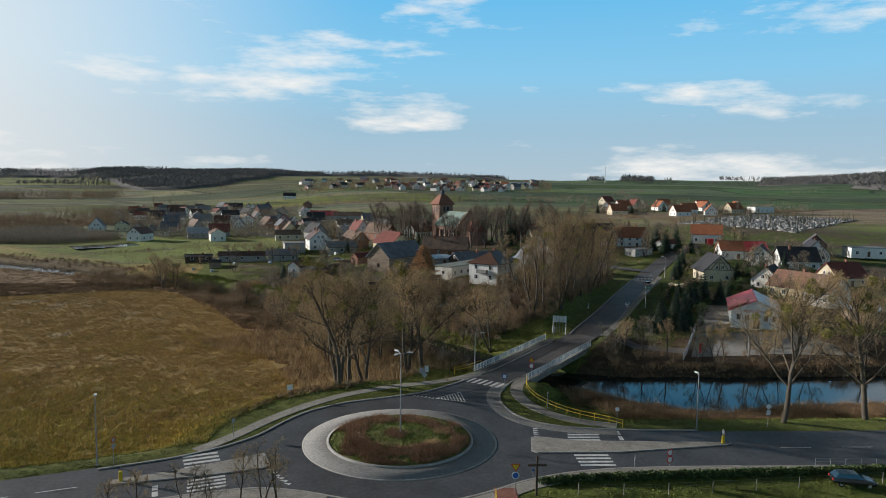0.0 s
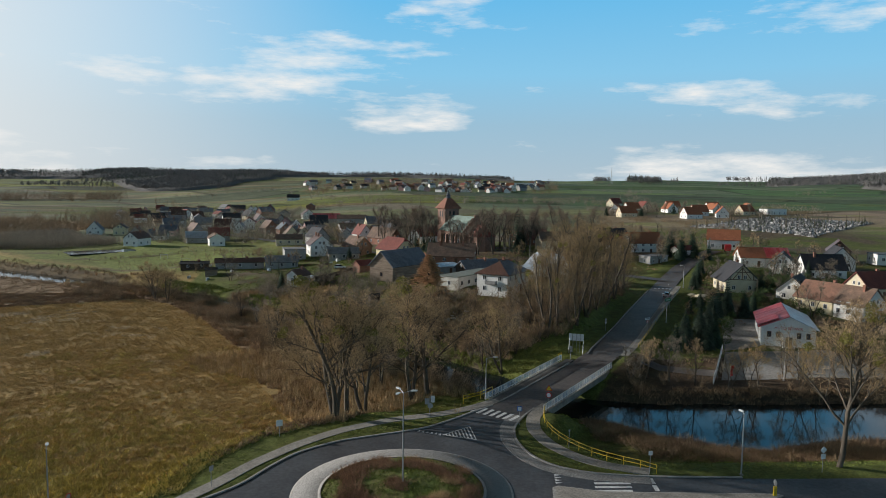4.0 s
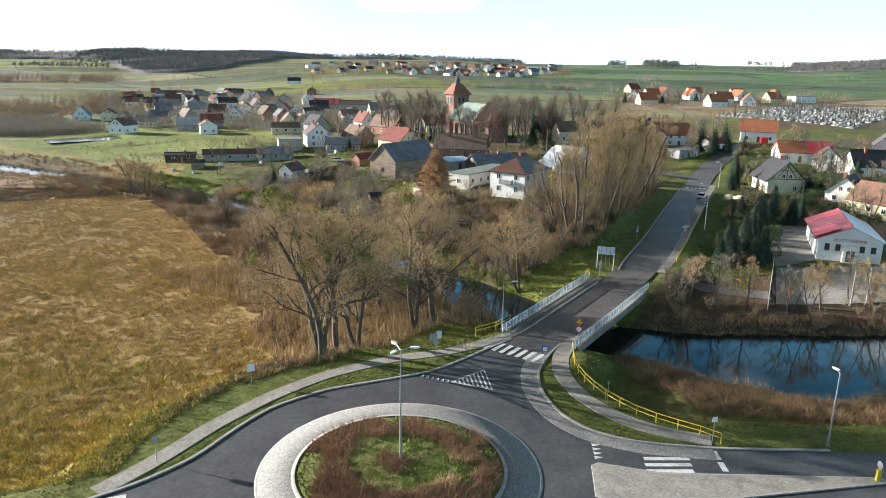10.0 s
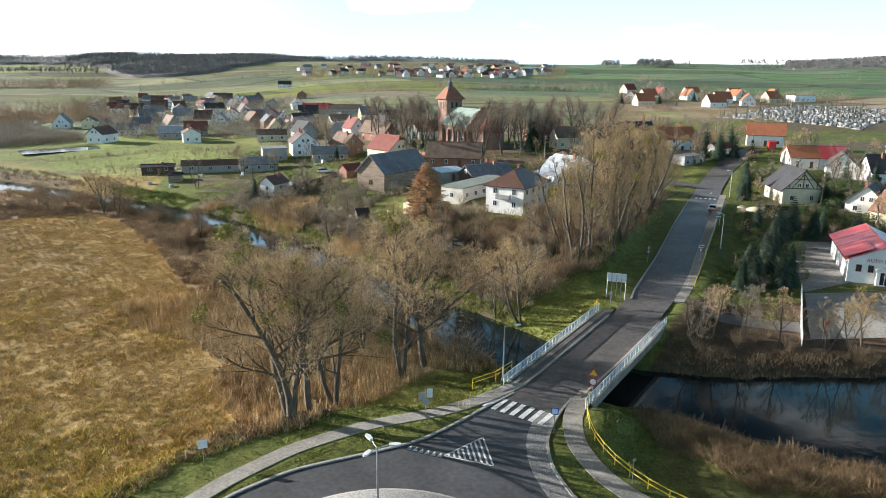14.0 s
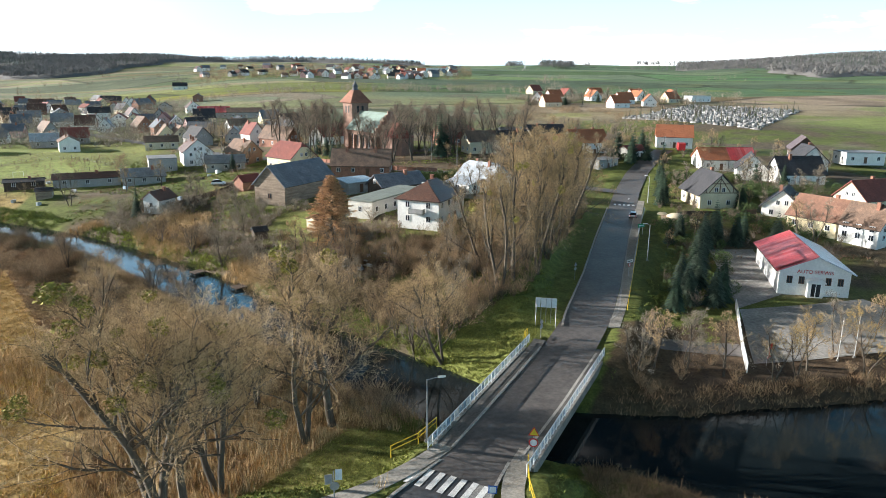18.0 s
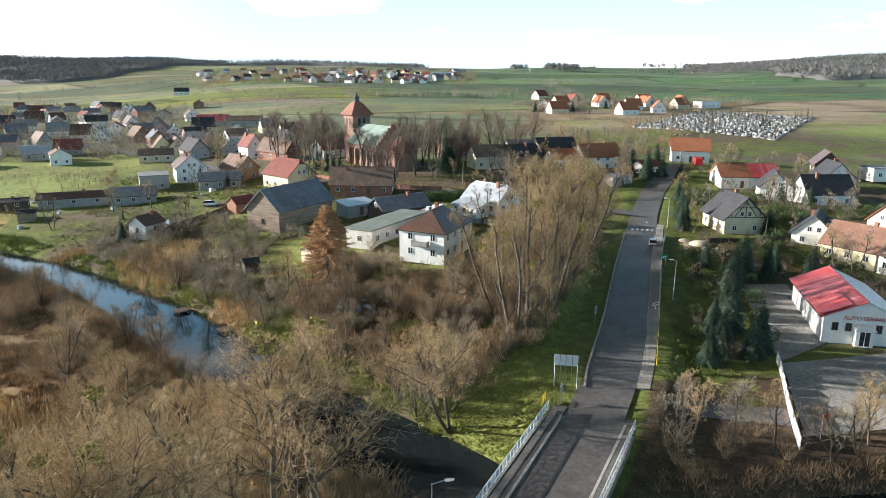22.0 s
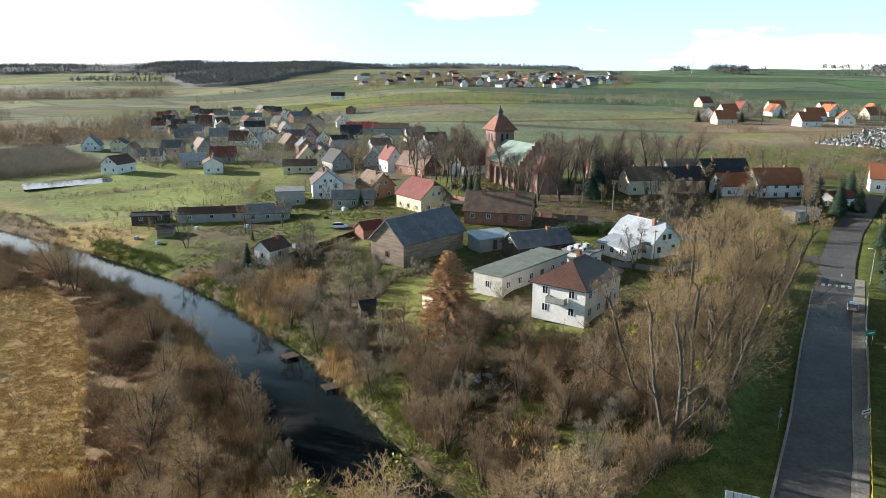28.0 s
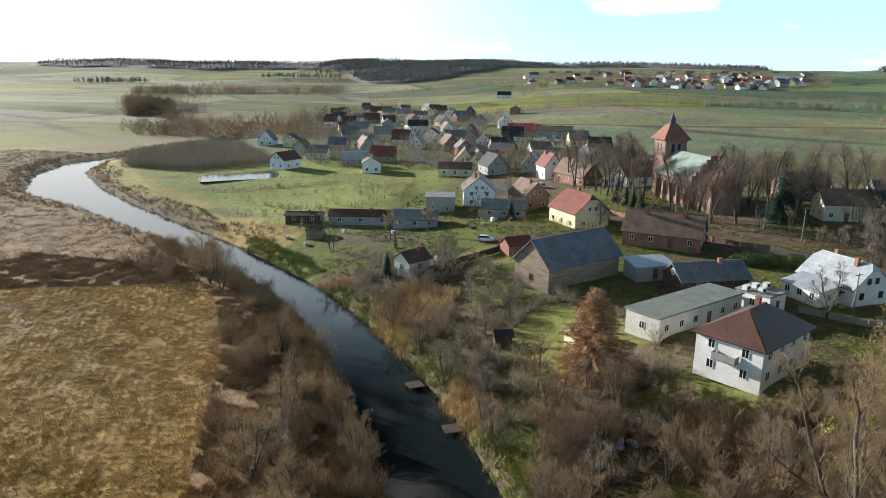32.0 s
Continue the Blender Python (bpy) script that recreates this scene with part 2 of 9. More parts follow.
M_R_OLDBROWN = tile_mat("weathered_brown_tiles", (0.29, 0.18, 0.125), (0.15, 0.105, 0.08))
M_R_DARK = tile_mat("anthracite_roof_tiles", (0.065, 0.063, 0.068), (0.04, 0.04, 0.045))
M_R_GREY = tile_mat("grey_sheet_roof", (0.30, 0.30, 0.30), (0.2, 0.2, 0.205), 0.8, 0.7)
M_R_SLATE = tile_mat("blue_grey_slate_roof", (0.20, 0.215, 0.24), (0.125, 0.135, 0.155), 0.4, 0.75)
M_R_METAL = tile_mat("pale_zinc_roof", (0.62, 0.66, 0.70), (0.47, 0.51, 0.55), 0.7, 0.35, 0.35)
M_R_COPPER = tile_mat("green_copper_roof", (0.27, 0.36, 0.31), (0.17, 0.22, 0.19), 0.7, 0.6)
M_R_FLAT = mat("green_grey_roofing_felt", (0.22, 0.25, 0.22), (0.15, 0.17, 0.15), 0.4, 0.9, 0.1)
M_BRICKCH = mat("chimney_brick", (0.33, 0.15, 0.10), (0.2, 0.1, 0.07), 2.0, 0.9, 0.2)
M_FRAME = mat("white_window_frame", (0.74, 0.73, 0.71), (0.62, 0.61, 0.6), 1.0, 0.6, fine=0.05)
M_BROWNFRAME = mat("brown_window_frame", (0.16, 0.085, 0.05), None, 1.0, 0.6, fine=0.1)
M_GLASS = mat("window_glass", (0.035, 0.042, 0.052), (0.02, 0.025, 0.03), 0.6, 0.06, fine=0.1, spec=0.9)
M_STEEL = mat("galvanised_steel", (0.42, 0.43, 0.44), (0.33, 0.34, 0.35), 2.0, 0.45, metal=0.6, fine=0.1)
M_YPAINT = mat("yellow_painted_steel", (0.70, 0.48, 0.03), (0.55, 0.38, 0.03), 2.0, 0.5, fine=0.12)
M_BLUEPANEL = mat("pale_blue_railing", (0.42, 0.53, 0.62), (0.3, 0.38, 0.45), 1.5, 0.6, fine=0.15)
M_WHITEP = mat("white_painted_steel", (0.72, 0.73, 0.72), (0.58, 0.58, 0.57), 2.0, 0.55, fine=0.1)
M_BLACKP = mat("black_painted", (0.02, 0.02, 0.02), (0.012, 0.012, 0.012), 2.0, 0.5)
M_BLUESIGN = mat("blue_sign", (0.03, 0.12, 0.42), (0.03, 0.1, 0.36), 2.0, 0.45, fine=0.08)
M_REDSIGN = mat("red_sign", (0.55, 0.03, 0.03), (0.45, 0.03, 0.03), 2.0, 0.45, fine=0.08)
M_GREENSIGN = mat("green_sign", (0.02, 0.26, 0.11), (0.02, 0.2, 0.09), 2.0, 0.45, fine=0.08)
M_CONC = mat("bridge_concrete", (0.27, 0.255, 0.225), (0.17, 0.16, 0.145), 0.5, 0.9, 0.15)
M_BARK = mat("grey_brown_bark", (0.135, 0.11, 0.082), (0.065, 0.052, 0.04), 0.8, 0.95, 0.4, 6, stretch=(1, 1, 0.25))
M_TWIG = mat("grey_brown_twigs", (0.50, 0.355, 0.195), (0.33, 0.235, 0.13), 0.25, 0.95, fine=0.25, island=True)
# grove twigs: the brown above darkened, as on the side away from the sun
M_GROVETWIG = mat("shaded_brown_twigs", (0.37, 0.265, 0.14), (0.24, 0.172, 0.092), 0.25, 0.95, fine=0.25, island=True)
M_SHRUB = mat("brown_scrub_twigs", (0.335, 0.232, 0.138), (0.19, 0.135, 0.082), 0.3, 0.95, fine=0.25, island=True)
M_LARCH = mat("rusty_larch_needles", (0.56, 0.34, 0.18), (0.40, 0.235, 0.12), 0.4, 0.9, fine=0.25, island=True)
M_FIR = mat("dark_conifer_needles", (0.055, 0.092, 0.052), (0.03, 0.052, 0.032), 0.4, 0.9, fine=0.3, island=True)
M_FIRBLUE = mat("blue_spruce_needles", (0.085, 0.115, 0.075), (0.042, 0.062, 0.042), 0.4, 0.9, fine=0.3, island=True)
M_THUJA = mat("green_thuja", (0.085, 0.125, 0.04), (0.05, 0.075, 0.027), 0.4, 0.9, fine=0.3, island=True)
M_MISTLE = mat("yellow_green_mistletoe", (0.29, 0.26, 0.06), (0.17, 0.155, 0.04), 1.0, 0.9, fine=0.3, island=True)
M_REED = mat("tan_reed_blades", (0.52, 0.375, 0.20), (0.36, 0.25, 0.13), 0.12, 0.9, fine=0.3, island=True)
M_TUFT = mat("yellow_olive_grass_tufts", (0.54, 0.42, 0.125), (0.38, 0.31, 0.09), 0.15, 0.9, fine=0.3, island=True)
M_GREENTUFT = mat("green_grass_tufts", (0.205, 0.24, 0.05), (0.12, 0.145, 0.034), 0.2, 0.9, fine=0.3, island=True)
M_REDPLANT = mat("red_brown_perennials", (0.34, 0.205, 0.12), (0.20, 0.115, 0.07), 0.5, 0.95, fine=0.3, island=True)
# far woodland colour lightened to stand in for haze over the distance
M_FARWOOD = mat("hazy_bare_woodland", (0.20, 0.19, 0.18), (0.14, 0.135, 0.128), 0.05, 0.95, fine=0.25)
M_GREYTWIG = mat("grey_twigs", (0.34, 0.285, 0.215), (0.21, 0.175, 0.13), 0.25, 0.95, fine=0.25, island=True)
M_YELLOWTWIG = mat("yellow_willow_twigs", (0.42, 0.30, 0.12), (0.29, 0.20, 0.08), 0.25, 0.95, fine=0.25, island=True)
M_DARKTWIG = mat("dark_grey_brown_twigs", (0.26, 0.20, 0.15), (0.15, 0.115, 0.09), 0.25, 0.95, fine=0.25, island=True)
M_TYRE = mat("tyre_rubber", (0.02, 0.02, 0.02), (0.012, 0.012, 0.012), 3, 0.9)
M_CARGLASS = mat("car_glass", (0.015, 0.018, 0.022), (0.01, 0.012, 0.015), 1, 0.05, spec=0.9, fine=0.05)
M_STONE = mat("grave_stone", (0.36, 0.35, 0.33), (0.07, 0.07, 0.072), 0.45, 0.7, fine=0.3, island=True)


# ---------------------------------------------------------------- mesh helpers
class MB:
    """Collects vertices and faces of one mesh."""

    def __init__(self):
        self.v, self.f, self.uv = [], [], []

    def face(self, pts, uv=None):
        k = len(self.v)
        self.v += [tuple(p) for p in pts]
        self.f.append(tuple(range(k, k + len(pts))))
        self.uv += uv or [(p[0], p[1]) for p in pts]
        return self

    def box(self, x0, x1, y0, y1, z0, z1, m=None, c=0.0):
        """A box; c chamfers its upright edges."""
        if c:
            ring = [(x0 + c, y0), (x1 - c, y0), (x1, y0 + c), (x1, y1 - c), (x1 - c, y1), (x0 + c, y1), (x0, y1 - c), (x0, y0 + c)]
        else:
            ring = [(x0, y0), (x1, y0), (x1, y1), (x0, y1)]
        return self.slab(ring, z0, z1, m)

    def slab(self, ring, z0, z1, m=None):
        n, k = len(ring), len(self.v)
        pts = [(x, y, z0) for x, y in ring] + [(x, y, z1) for x, y in ring]
        if m is not None:
            pts = [tuple(m @ Vector(p)) for p in pts]
        self.v += pts
        fs = [tuple(range(n - 1, -1, -1)), tuple(range(n, 2 * n))] + [(i, (i + 1) % n, n + (i + 1) % n, n + i) for i in range(n)]
        for f in fs:
            self.f.append(tuple(k + i for i in f))
            self.uv += [(pts[i][0] + pts[i][1], pts[i][2]) for i in f]
        return self

    def tube(self, p0, p1, r0, r1, n=6, cap=True):
        p0, p1 = Vector(p0), Vector(p1)
        d = (p1 - p0)
        if d.length < 1e-6:
            return self
        d.normalize()
        a = d.cross(Vector((0, 0, 1)) if abs(d.z) < 0.9 else Vector((1, 0, 0))).normalized()
        b = d.cross(a)
        k = len(self.v)
        for p, r in ((p0, r0), (p1, r1)):
            for i in range(n):
                t = 2 * math.pi * i / n
                self.v.append(tuple(p + a * (r * math.cos(t)) + b * (r * math.sin(t))))
        fs = [(k + i, k + (i + 1) % n, k + n + (i + 1) % n, k + n + i) for i in range(n)]
        if cap:
            fs += [tuple(k + i for i in range(n - 1, -1, -1)), tuple(k + n + i for i in range(n))]
        self.f += fs
        self.uv += [(0, 0)] * sum(len(f) for f in fs)
        return self

    def ball(self, c, r, sz=1.0, n=8, rows=5):
        k = len(self.v)
        for j in range(rows + 1):
            a = math.pi * j / rows
            for i in range(n):
                t = 2 * math.pi * i / n
                self.v.append((c[0] + r * math.sin(a) * math.cos(t), c[1] + r * math.sin(a) * math.sin(t), c[2] + r * sz * math.cos(a)))
        for j in range(rows):
            for i in range(n):
                f = (k + j * n + i, k + (j + 1) * n + i, k + (j + 1) * n + (i + 1) % n, k + j * n + (i + 1) % n)
                self.f.append(f)
                self.uv += [(0, 0)] * 4
        return self

    def mesh(self, name, material, smooth=False):
        me = bpy.data.meshes.new(name)
        me.from_pydata(self.v, [], self.f)
        lay = me.uv_layers.new(name="UVMap")
        lay.data.foreach_set("uv", np.array(self.uv, np.float32).ravel())
        me.materials.append(material)
        if smooth:
            me.polygons.foreach_set("use_smooth", [True] * len(me.polygons))
        me.update()
        return me


def part(name, mb, material, parent=None, label="", m=None, smooth=False):
    """Links a built mesh as one object under a thing or a part."""
    me = mb if isinstance(mb, bpy.types.Mesh) else mb.mesh(name, material, smooth)
    ob = new(name, me)
    if parent is not None:
        ob.parent = parent
    if m is not None:
        ob.matrix_basis = m
    if label:
        ob["label"] = label
    return ob


def thing(name, m, label, category, group="", kind=""):
    ob = new(name)
    ob.empty_display_size = 0.3
    ob.matrix_basis = m
    return tagged(ob, label, category, group, kind)


def solid(name, mb, material, label="", category="", group="", kind="", m=None, smooth=False):
    ob = part(name, mb, material, None, "", m, smooth)
    return tagged(ob, label, category, group, kind)


def quads_mesh(name, V, F, material):
    """A mesh from arrays of vertices and equal-sized faces."""
    me = bpy.data.meshes.new(name)
    V, F = np.asarray(V, np.float32), np.asarray(F, np.int32)
    k = F.shape[1]
    me.vertices.add(len(V))
    me.vertices.foreach_set("co", V.ravel())
    me.loops.add(F.size)
    me.loops.foreach_set("vertex_index", F.ravel())
    me.polygons.add(len(F))
    me.polygons.foreach_set("loop_start", np.arange(len(F), dtype=np.int32) * k)
    me.polygons.foreach_set("loop_total", np.full(len(F), k, np.int32))
    me.materials.append(material)
    me.update(calc_edges=True)
    return me


# ---------------------------------------------------------------- plan: river, roads, heights
WATER = -2.9
RIVER = [(230, 42, 11), (150, 34, 10), (110, 30, 9), (76, 30.5, 8), (62, 29.8, 8.3), (51, 28.7, 10.2), (43, 30.8, 8.3), (37, 34, 6), (30, 37, 4.8), (22, 43, 5.0), (14, 52, 6.5),
         (7, 62, 6), (0, 71, 5.5), (-9, 84, 6), (-17, 97, 6.2), (-27, 111, 5.6), (-39, 126, 4.8), (-56, 143, 5), (-76, 158, 5),
         (-102, 175, 6), (-130, 191, 6.5), (-165, 211, 8), (-205, 233, 13), (-240, 268, 10), (-257, 302, 9), (-254, 335, 8), (-254, 371, 8), (-250, 420, 8), (-256, 465, 9), (-294, 526, 9), (-420, 600, 8), (-600, 640, 8)]
N_ROAD = [(9.5, 14, 0.0), (13.6, 21.5, 0.02), (21, 33, 0.1), (32, 47.5, 0.35), (41.5, 62, 0.95), (51, 80, 1.55), (63, 102.5, 2.35), (77, 128, 3.4), (88, 148, 4.3), (101, 170, 6.0), (117, 192, 8.3), (126, 203, 9.2)]
W_ROAD = [(-9, -4, 0), (-23, -8.8, 0), (-34, -12.8, -0.05), (-60, -22, -0.2), (-120, -43, -0.5), (-300, -110, -0.5)]
E_ROAD = [(9, -3.5, 0), (24, -3.6, 0), (45, -3.8, 0), (90, -4.5, 0.2), (180, -6, 0.5), (320, -8, 0.8)]
C_ROAD = [(88, 146, 4.2), (70, 158, 5.2), (52, 172, 6.4), (38, 178, 6.6), (24, 188, 6.5), (8, 203, 6.3), (-8, 220, 5.6), (-28, 246, 4.6), (-60, 292, 3.6), (-100, 350, 3.0), (-150, 420, 2.8)]
NW_EDGE = [(-34.0, -8.4), (-26.5, -5.3), (-21.7, -2.0), (-18.2, 1.9), (-16.0, 6.8), (-13.4, 11.4), (-8.4, 15.4), (-1.3, 18.1), (3.1, 19.9), (6.8, 23.1), (10.3, 26.6), (14.0, 30.0)]
NE_EDGE = [(20.0, 28.6), (17.4, 24.6), (15.4, 20.0), (14.9, 15.0), (16.0, 9.6), (18.5, 6.0), (22.5, 4.0), (29.0, 2.9), (40, 2.4)]
SE_EDGE = [(40, -9.4), (31.2, -9.4), (24, -9.7), (18.6, -10.7), (13.2, -12.8), (9.8, -15.2), (5.2, -17.4), (0, -17.9), (-5.0, -16.8), (-10.5, -14.4), (-15.0, -13.5), (-20, -14.3), (-29, -17.5)]
OUTLINE = NW_EDGE + NE_EDGE + SE_EDGE
HEIGHTS = [(27, 105, 5.9), (-5, 145, 5.0), (-36, 152, 2.6), (0, 192, 5.8), (-34, 222, 4.2), (-114, 310, 2.2), (20, 236, 7.5), (78, 135, 3.4), (68, 66, 0.4), (95, 85, 1.0),
           (100, 128, 3.8), (135, 208, 9.5), (58, 46, -1.2), (140, 150, 5.5), (60, 215, 8.2), (100, 216, 8.0), (215, 320, 12), (290, 420, 13.5), (-200, 330, 0.5), (-120, 210, -0.6), (-60, 195, 1.6), (47, 150, 5.6), (130, 60, 0.5), (130, 15, -0.4)]


def fade(a, b, x):
    t = np.clip((x - a) / (b - a), 0, 1)
    return t * t * (3 - 2 * t)


def along(poly, X, Y):
    """Distance to a polyline, its third value there, and the side (positive: to the right of its way)."""
    best = np.full(X.shape, 1e9)
    val, side = np.zeros(X.shape), np.zeros(X.shape)
    for (x0, y0, a), (x1, y1, b) in zip(poly, poly[1:]):
        dx, dy = x1 - x0, y1 - y0
        t = np.clip(((X - x0) * dx + (Y - y0) * dy) / (dx * dx + dy * dy), 0, 1)
        qx, qy = X - x0 - t * dx, Y - y0 - t * dy
        d = np.hypot(qx, qy)
        w = d < best
        best = np.where(w, d, best)
        val = np.where(w, a + (b - a) * t, val)
        side = np.where(w, np.sign(qx * dy - qy * dx), side)
    return best, val, side


def in_poly(X, Y, P):
    """Which points lie inside an outline."""
    ins = np.zeros(np.shape(X), bool)
    for (x0, y0), (x1, y1) in zip(P, P[1:] + P[:1]):
        ins ^= ((y0 > Y) != (y1 > Y)) & (X < (x1 - x0) * (Y - y0) / (y1 - y0 + 1e-9) + x0)
    return ins


# mown part of the river meadow, its frosty hollows, and the playing field with its strips of turf
MOWN = [(-420, -40), (-300, 48), (-118, 124), (-80, 141), (-70, 132), (-55, 112), (-32, 68), (-25, 46), (-17, 30), (-20, 16), (-40, -10), (-200, -80)]
FROST = [(-92, 115, 17), (-69, 98, 10), (-64, 87, 9), (-106, 112, 13), (-48, 62, 9), (-60, 50, 8), (-75, 70, 8), (-36, 44, 6)]
TURF = [[(-136, 234), (-90, 262), (-67, 232), (-81, 208), (-116, 207)], [(-171, 248), (-157, 256), (-144, 240), (-162, 233)], [(-162, 322), (-145, 337), (-102, 292), (-130, 263)], [(-152, 248), (-131, 266), (-95, 266), (-138, 238)]]
LAWNS = [[(-13, 15.5), (-8.9, 22.2), (-1.6, 32), (5.8, 40.8), (12.8, 38.4), (14.5, 36), (6, 24), (-8, 17)], [(18, 45.5), (12.3, 51), (18.4, 57.6), (24, 64.6), (31, 70.6), (40, 71), (36, 56), (24, 44)],
         [(14, 96), (24, 97), (33, 103), (30, 106), (18, 108), (8, 100)], [(-10, 118), (4, 108), (14, 118), (8, 130), (-4, 134)], [(-30, 160), (-14, 157), (-8, 166), (-24, 174)]]


def on_lawn(X, Y):
    return np.any([in_poly(X, Y, P) for P in LAWNS], axis=0)


def vnoise(X, Y, s, seed=0):
    """Smooth value noise, 0 to 1, on cells of s metres."""
    gx, gy = X / s + 1000.3 + seed * 17.7, Y / s + 1000.7 + seed * 5.1
    ix, iy = np.floor(gx).astype(np.int64), np.floor(gy).astype(np.int64)
    fx, fy = gx - ix, gy - iy
    fx, fy = fx * fx * (3 - 2 * fx), fy * fy * (3 - 2 * fy)

    def r(i, j):
        h = (i * 374761393 + j * 668265263 + seed * 982451653) & 0x7FFFFFFF
        h = ((h ^ (h >> 13)) * 1274126177) & 0x7FFFFFFF
        return ((h ^ (h >> 16)) & 0xFFFF) / 65535.0

    return (r(ix, iy) * (1 - fx) + r(ix + 1, iy) * fx) * (1 - fy) + (r(ix, iy + 1) * (1 - fx) + r(ix + 1, iy + 1) * fx) * fy


def fbm(X, Y, s, seed=0):
    return 0.5 * vnoise(X, Y, s, seed) + 0.3 * vnoise(X, Y, s / 2.1, seed + 1) + 0.2 * vnoise(X, Y, s / 4.3, seed + 2)


def far_height(X, Y):
    left = np.interp(Y, [250, 700, 1100, 1480, 1900, 2300, 3000, 4500], [0.5, 2, 8, 20, 40, 60, 68, 68])
    mid = np.interp(Y, [250, 600, 1000, 1500, 1900, 2300, 3000, 4500], [8, 15, 28, 47, 57, 62, 66, 66])
    k = fade(-0.42, 0.02, X / np.maximum(Y, 250))
    z = left * (1 - k) + mid * k
    q = X / np.maximum(Y, 250)
    z = z + 42 * fade(0.56, 0.88, q) * fade(1150, 1900, Y) + 15 * fade(-0.5, -0.4, q) * (1 - fade(-0.22, -0.12, q)) * fade(1500, 2200, Y)
    return z + (fbm(X, Y, 620, 7) - 0.5) * np.clip(Y - 500, 0, 1200) / 1200 * 40


def dry_height(X, Y):
    """The lie of the land."""
    X, Y = np.asarray(X, float), np.asarray(Y, float)
    num, den = np.zeros(X.shape), np.zeros(X.shape)
    for x, y, z in HEIGHTS:
        w = 1.0 / ((X - x) ** 2 + (Y - y) ** 2 + 60) ** 1.6
        num, den = num + w * z, den + w
    vil = num / den
    far = fade(300, 520, np.hypot(X - 40, Y - 60))
    vil = vil * (1 - far) + far_height(X, Y) * far
    rd, hw, side = along(RIVER, X, Y)
    d = rd - hw
    mead = -1.65 + 0.26 * (fbm(X, Y, 9, 3) - 0.5) + 0.5 * fade(60, 300, d)
    # the village stands on the right bank, going downstream along the list
    vs = (side > 0)
    up = np.minimum(vil, WATER + 0.9 + np.clip(d, 0, 999) * 0.215)
    z = np.where(vs, up, mead)
    south = (~vs)
    # plain round the junction
    z = np.where(south & (Y < 40) & (X > 12), -0.5 - 1.9 * fade(7, 11, Y), z)
    z = np.where(Y < -6, -0.55, z)
    bank = fade(-1.2, 2.4, d)
    z = np.where(d < 2.4, (WATER - 1.2) * (1 - bank) + z * bank, z)
    # road corridors
    for poly, w, soft in ((C_ROAD, 4.5, 8.0), (W_ROAD, 7.5, 5.0), (E_ROAD, 9.0, 5.0), (N_ROAD, 6.6, 3.4)):
        rd2, rz, _ = along(poly, X, Y)
        k = 1 - fade(w, w + soft, rd2)
        if poly is N_ROAD:
            k = np.where((d < 4.0) & (rd2 < 20), 0, k * fade(3.5, 9.0, d))
        inner = {id(N_ROAD): 3.6, id(W_ROAD): 5.0, id(E_ROAD): 5.9, id(C_ROAD): 3.0}[id(poly)]
        z = z * (1 - k) + (rz - 0.12 + 0.16 * fade(inner + 0.1, inner + 1.0, rd2)) * k
    k = 1 - fade(26.5, np.where((X > 15) & (Y > 4), 30.2, 31), np.hypot(X, Y))
    z = z * (1 - k) + 0.04 * k
    # under the asphalt of the junction
    near = (np.abs(X) < 45) & (np.abs(Y) < 36)
    ins, edge = np.zeros(X.shape, bool), np.full(X.shape, 99.0)
    P = OUTLINE
    for (x0, y0), (x1, y1) in zip(P, P[1:] + P[:1]):
        ins ^= ((y0 > Y) != (y1 > Y)) & (X < (x1 - x0) * (Y - y0) / (y1 - y0 + 1e-9) + x0)
        dx, dy = x1 - x0, y1 - y0
        t = np.clip(((X - x0) * dx + (Y - y0) * dy) / (dx * dx + dy * dy + 1e-9), 0, 1)
        edge = np.minimum(edge, np.hypot(X - x0 - t * dx, Y - y0 - t * dy))
    low = np.where(ins, 1.0, 1 - fade(0.15, 0.9, edge)) * near
    return z * (1 - low) + np.minimum(z, -0.13) * low


POND_Z = float(dry_height(np.array([-145.0]), np.array([265.0]))[0]) - 0.1


def height(X, Y):
    """The lie of the land with the hollow of the flooded strip."""
    z = dry_height(X, Y)
    k = in_poly(np.asarray(X, float), np.asarray(Y, float), [(-161, 259), (-152, 247), (-129, 268), (-138, 283)])
    return np.where(k, np.minimum(z, POND_Z - 0.25), z)


def hz(x, y):
    return float(height(np.array([x]), np.array([y]))[0])


# ---------------------------------------------------------------- ground
def axis(parts):
    out = []
    for a, b, s in parts:
        out += list(np.arange(a, b, s))
    return np.array(out + [parts[-1][1]])


def grown(a, b, s, g):
    out, x = [], a
    while x < b:
        out.append(x)
        x += s
        s *= g
    return out + [b]


gx = np.array([-v for v in grown(150, 3800, 3, 1.045)][::-1] + list(np.arange(-148, -62, 1.6)) + list(np.arange(-62, 100, 0.85)) + list(np.arange(100, 160, 2.0)) + grown(160, 3800, 3, 1.045))
gy = np.array([-v for v in grown(92, 900, 3, 1.12)][::-1] + list(np.arange(-90, -22, 1.6)) + list(np.arange(-22, 160, 0.85)) + list(np.arange(160, 260, 1.7)) + grown(262, 4600, 3, 1.028))
GX, GY = np.meshgrid(gx, gy)
GZ = height(GX, GY)
ny, nx = GX.shape
idx = np.arange(nx * ny).reshape(ny, nx)
quad = np.stack([idx[:-1, :-1], idx[:-1, 1:], idx[1:, 1:], idx[1:, :-1]], -1).reshape(-1, 4)

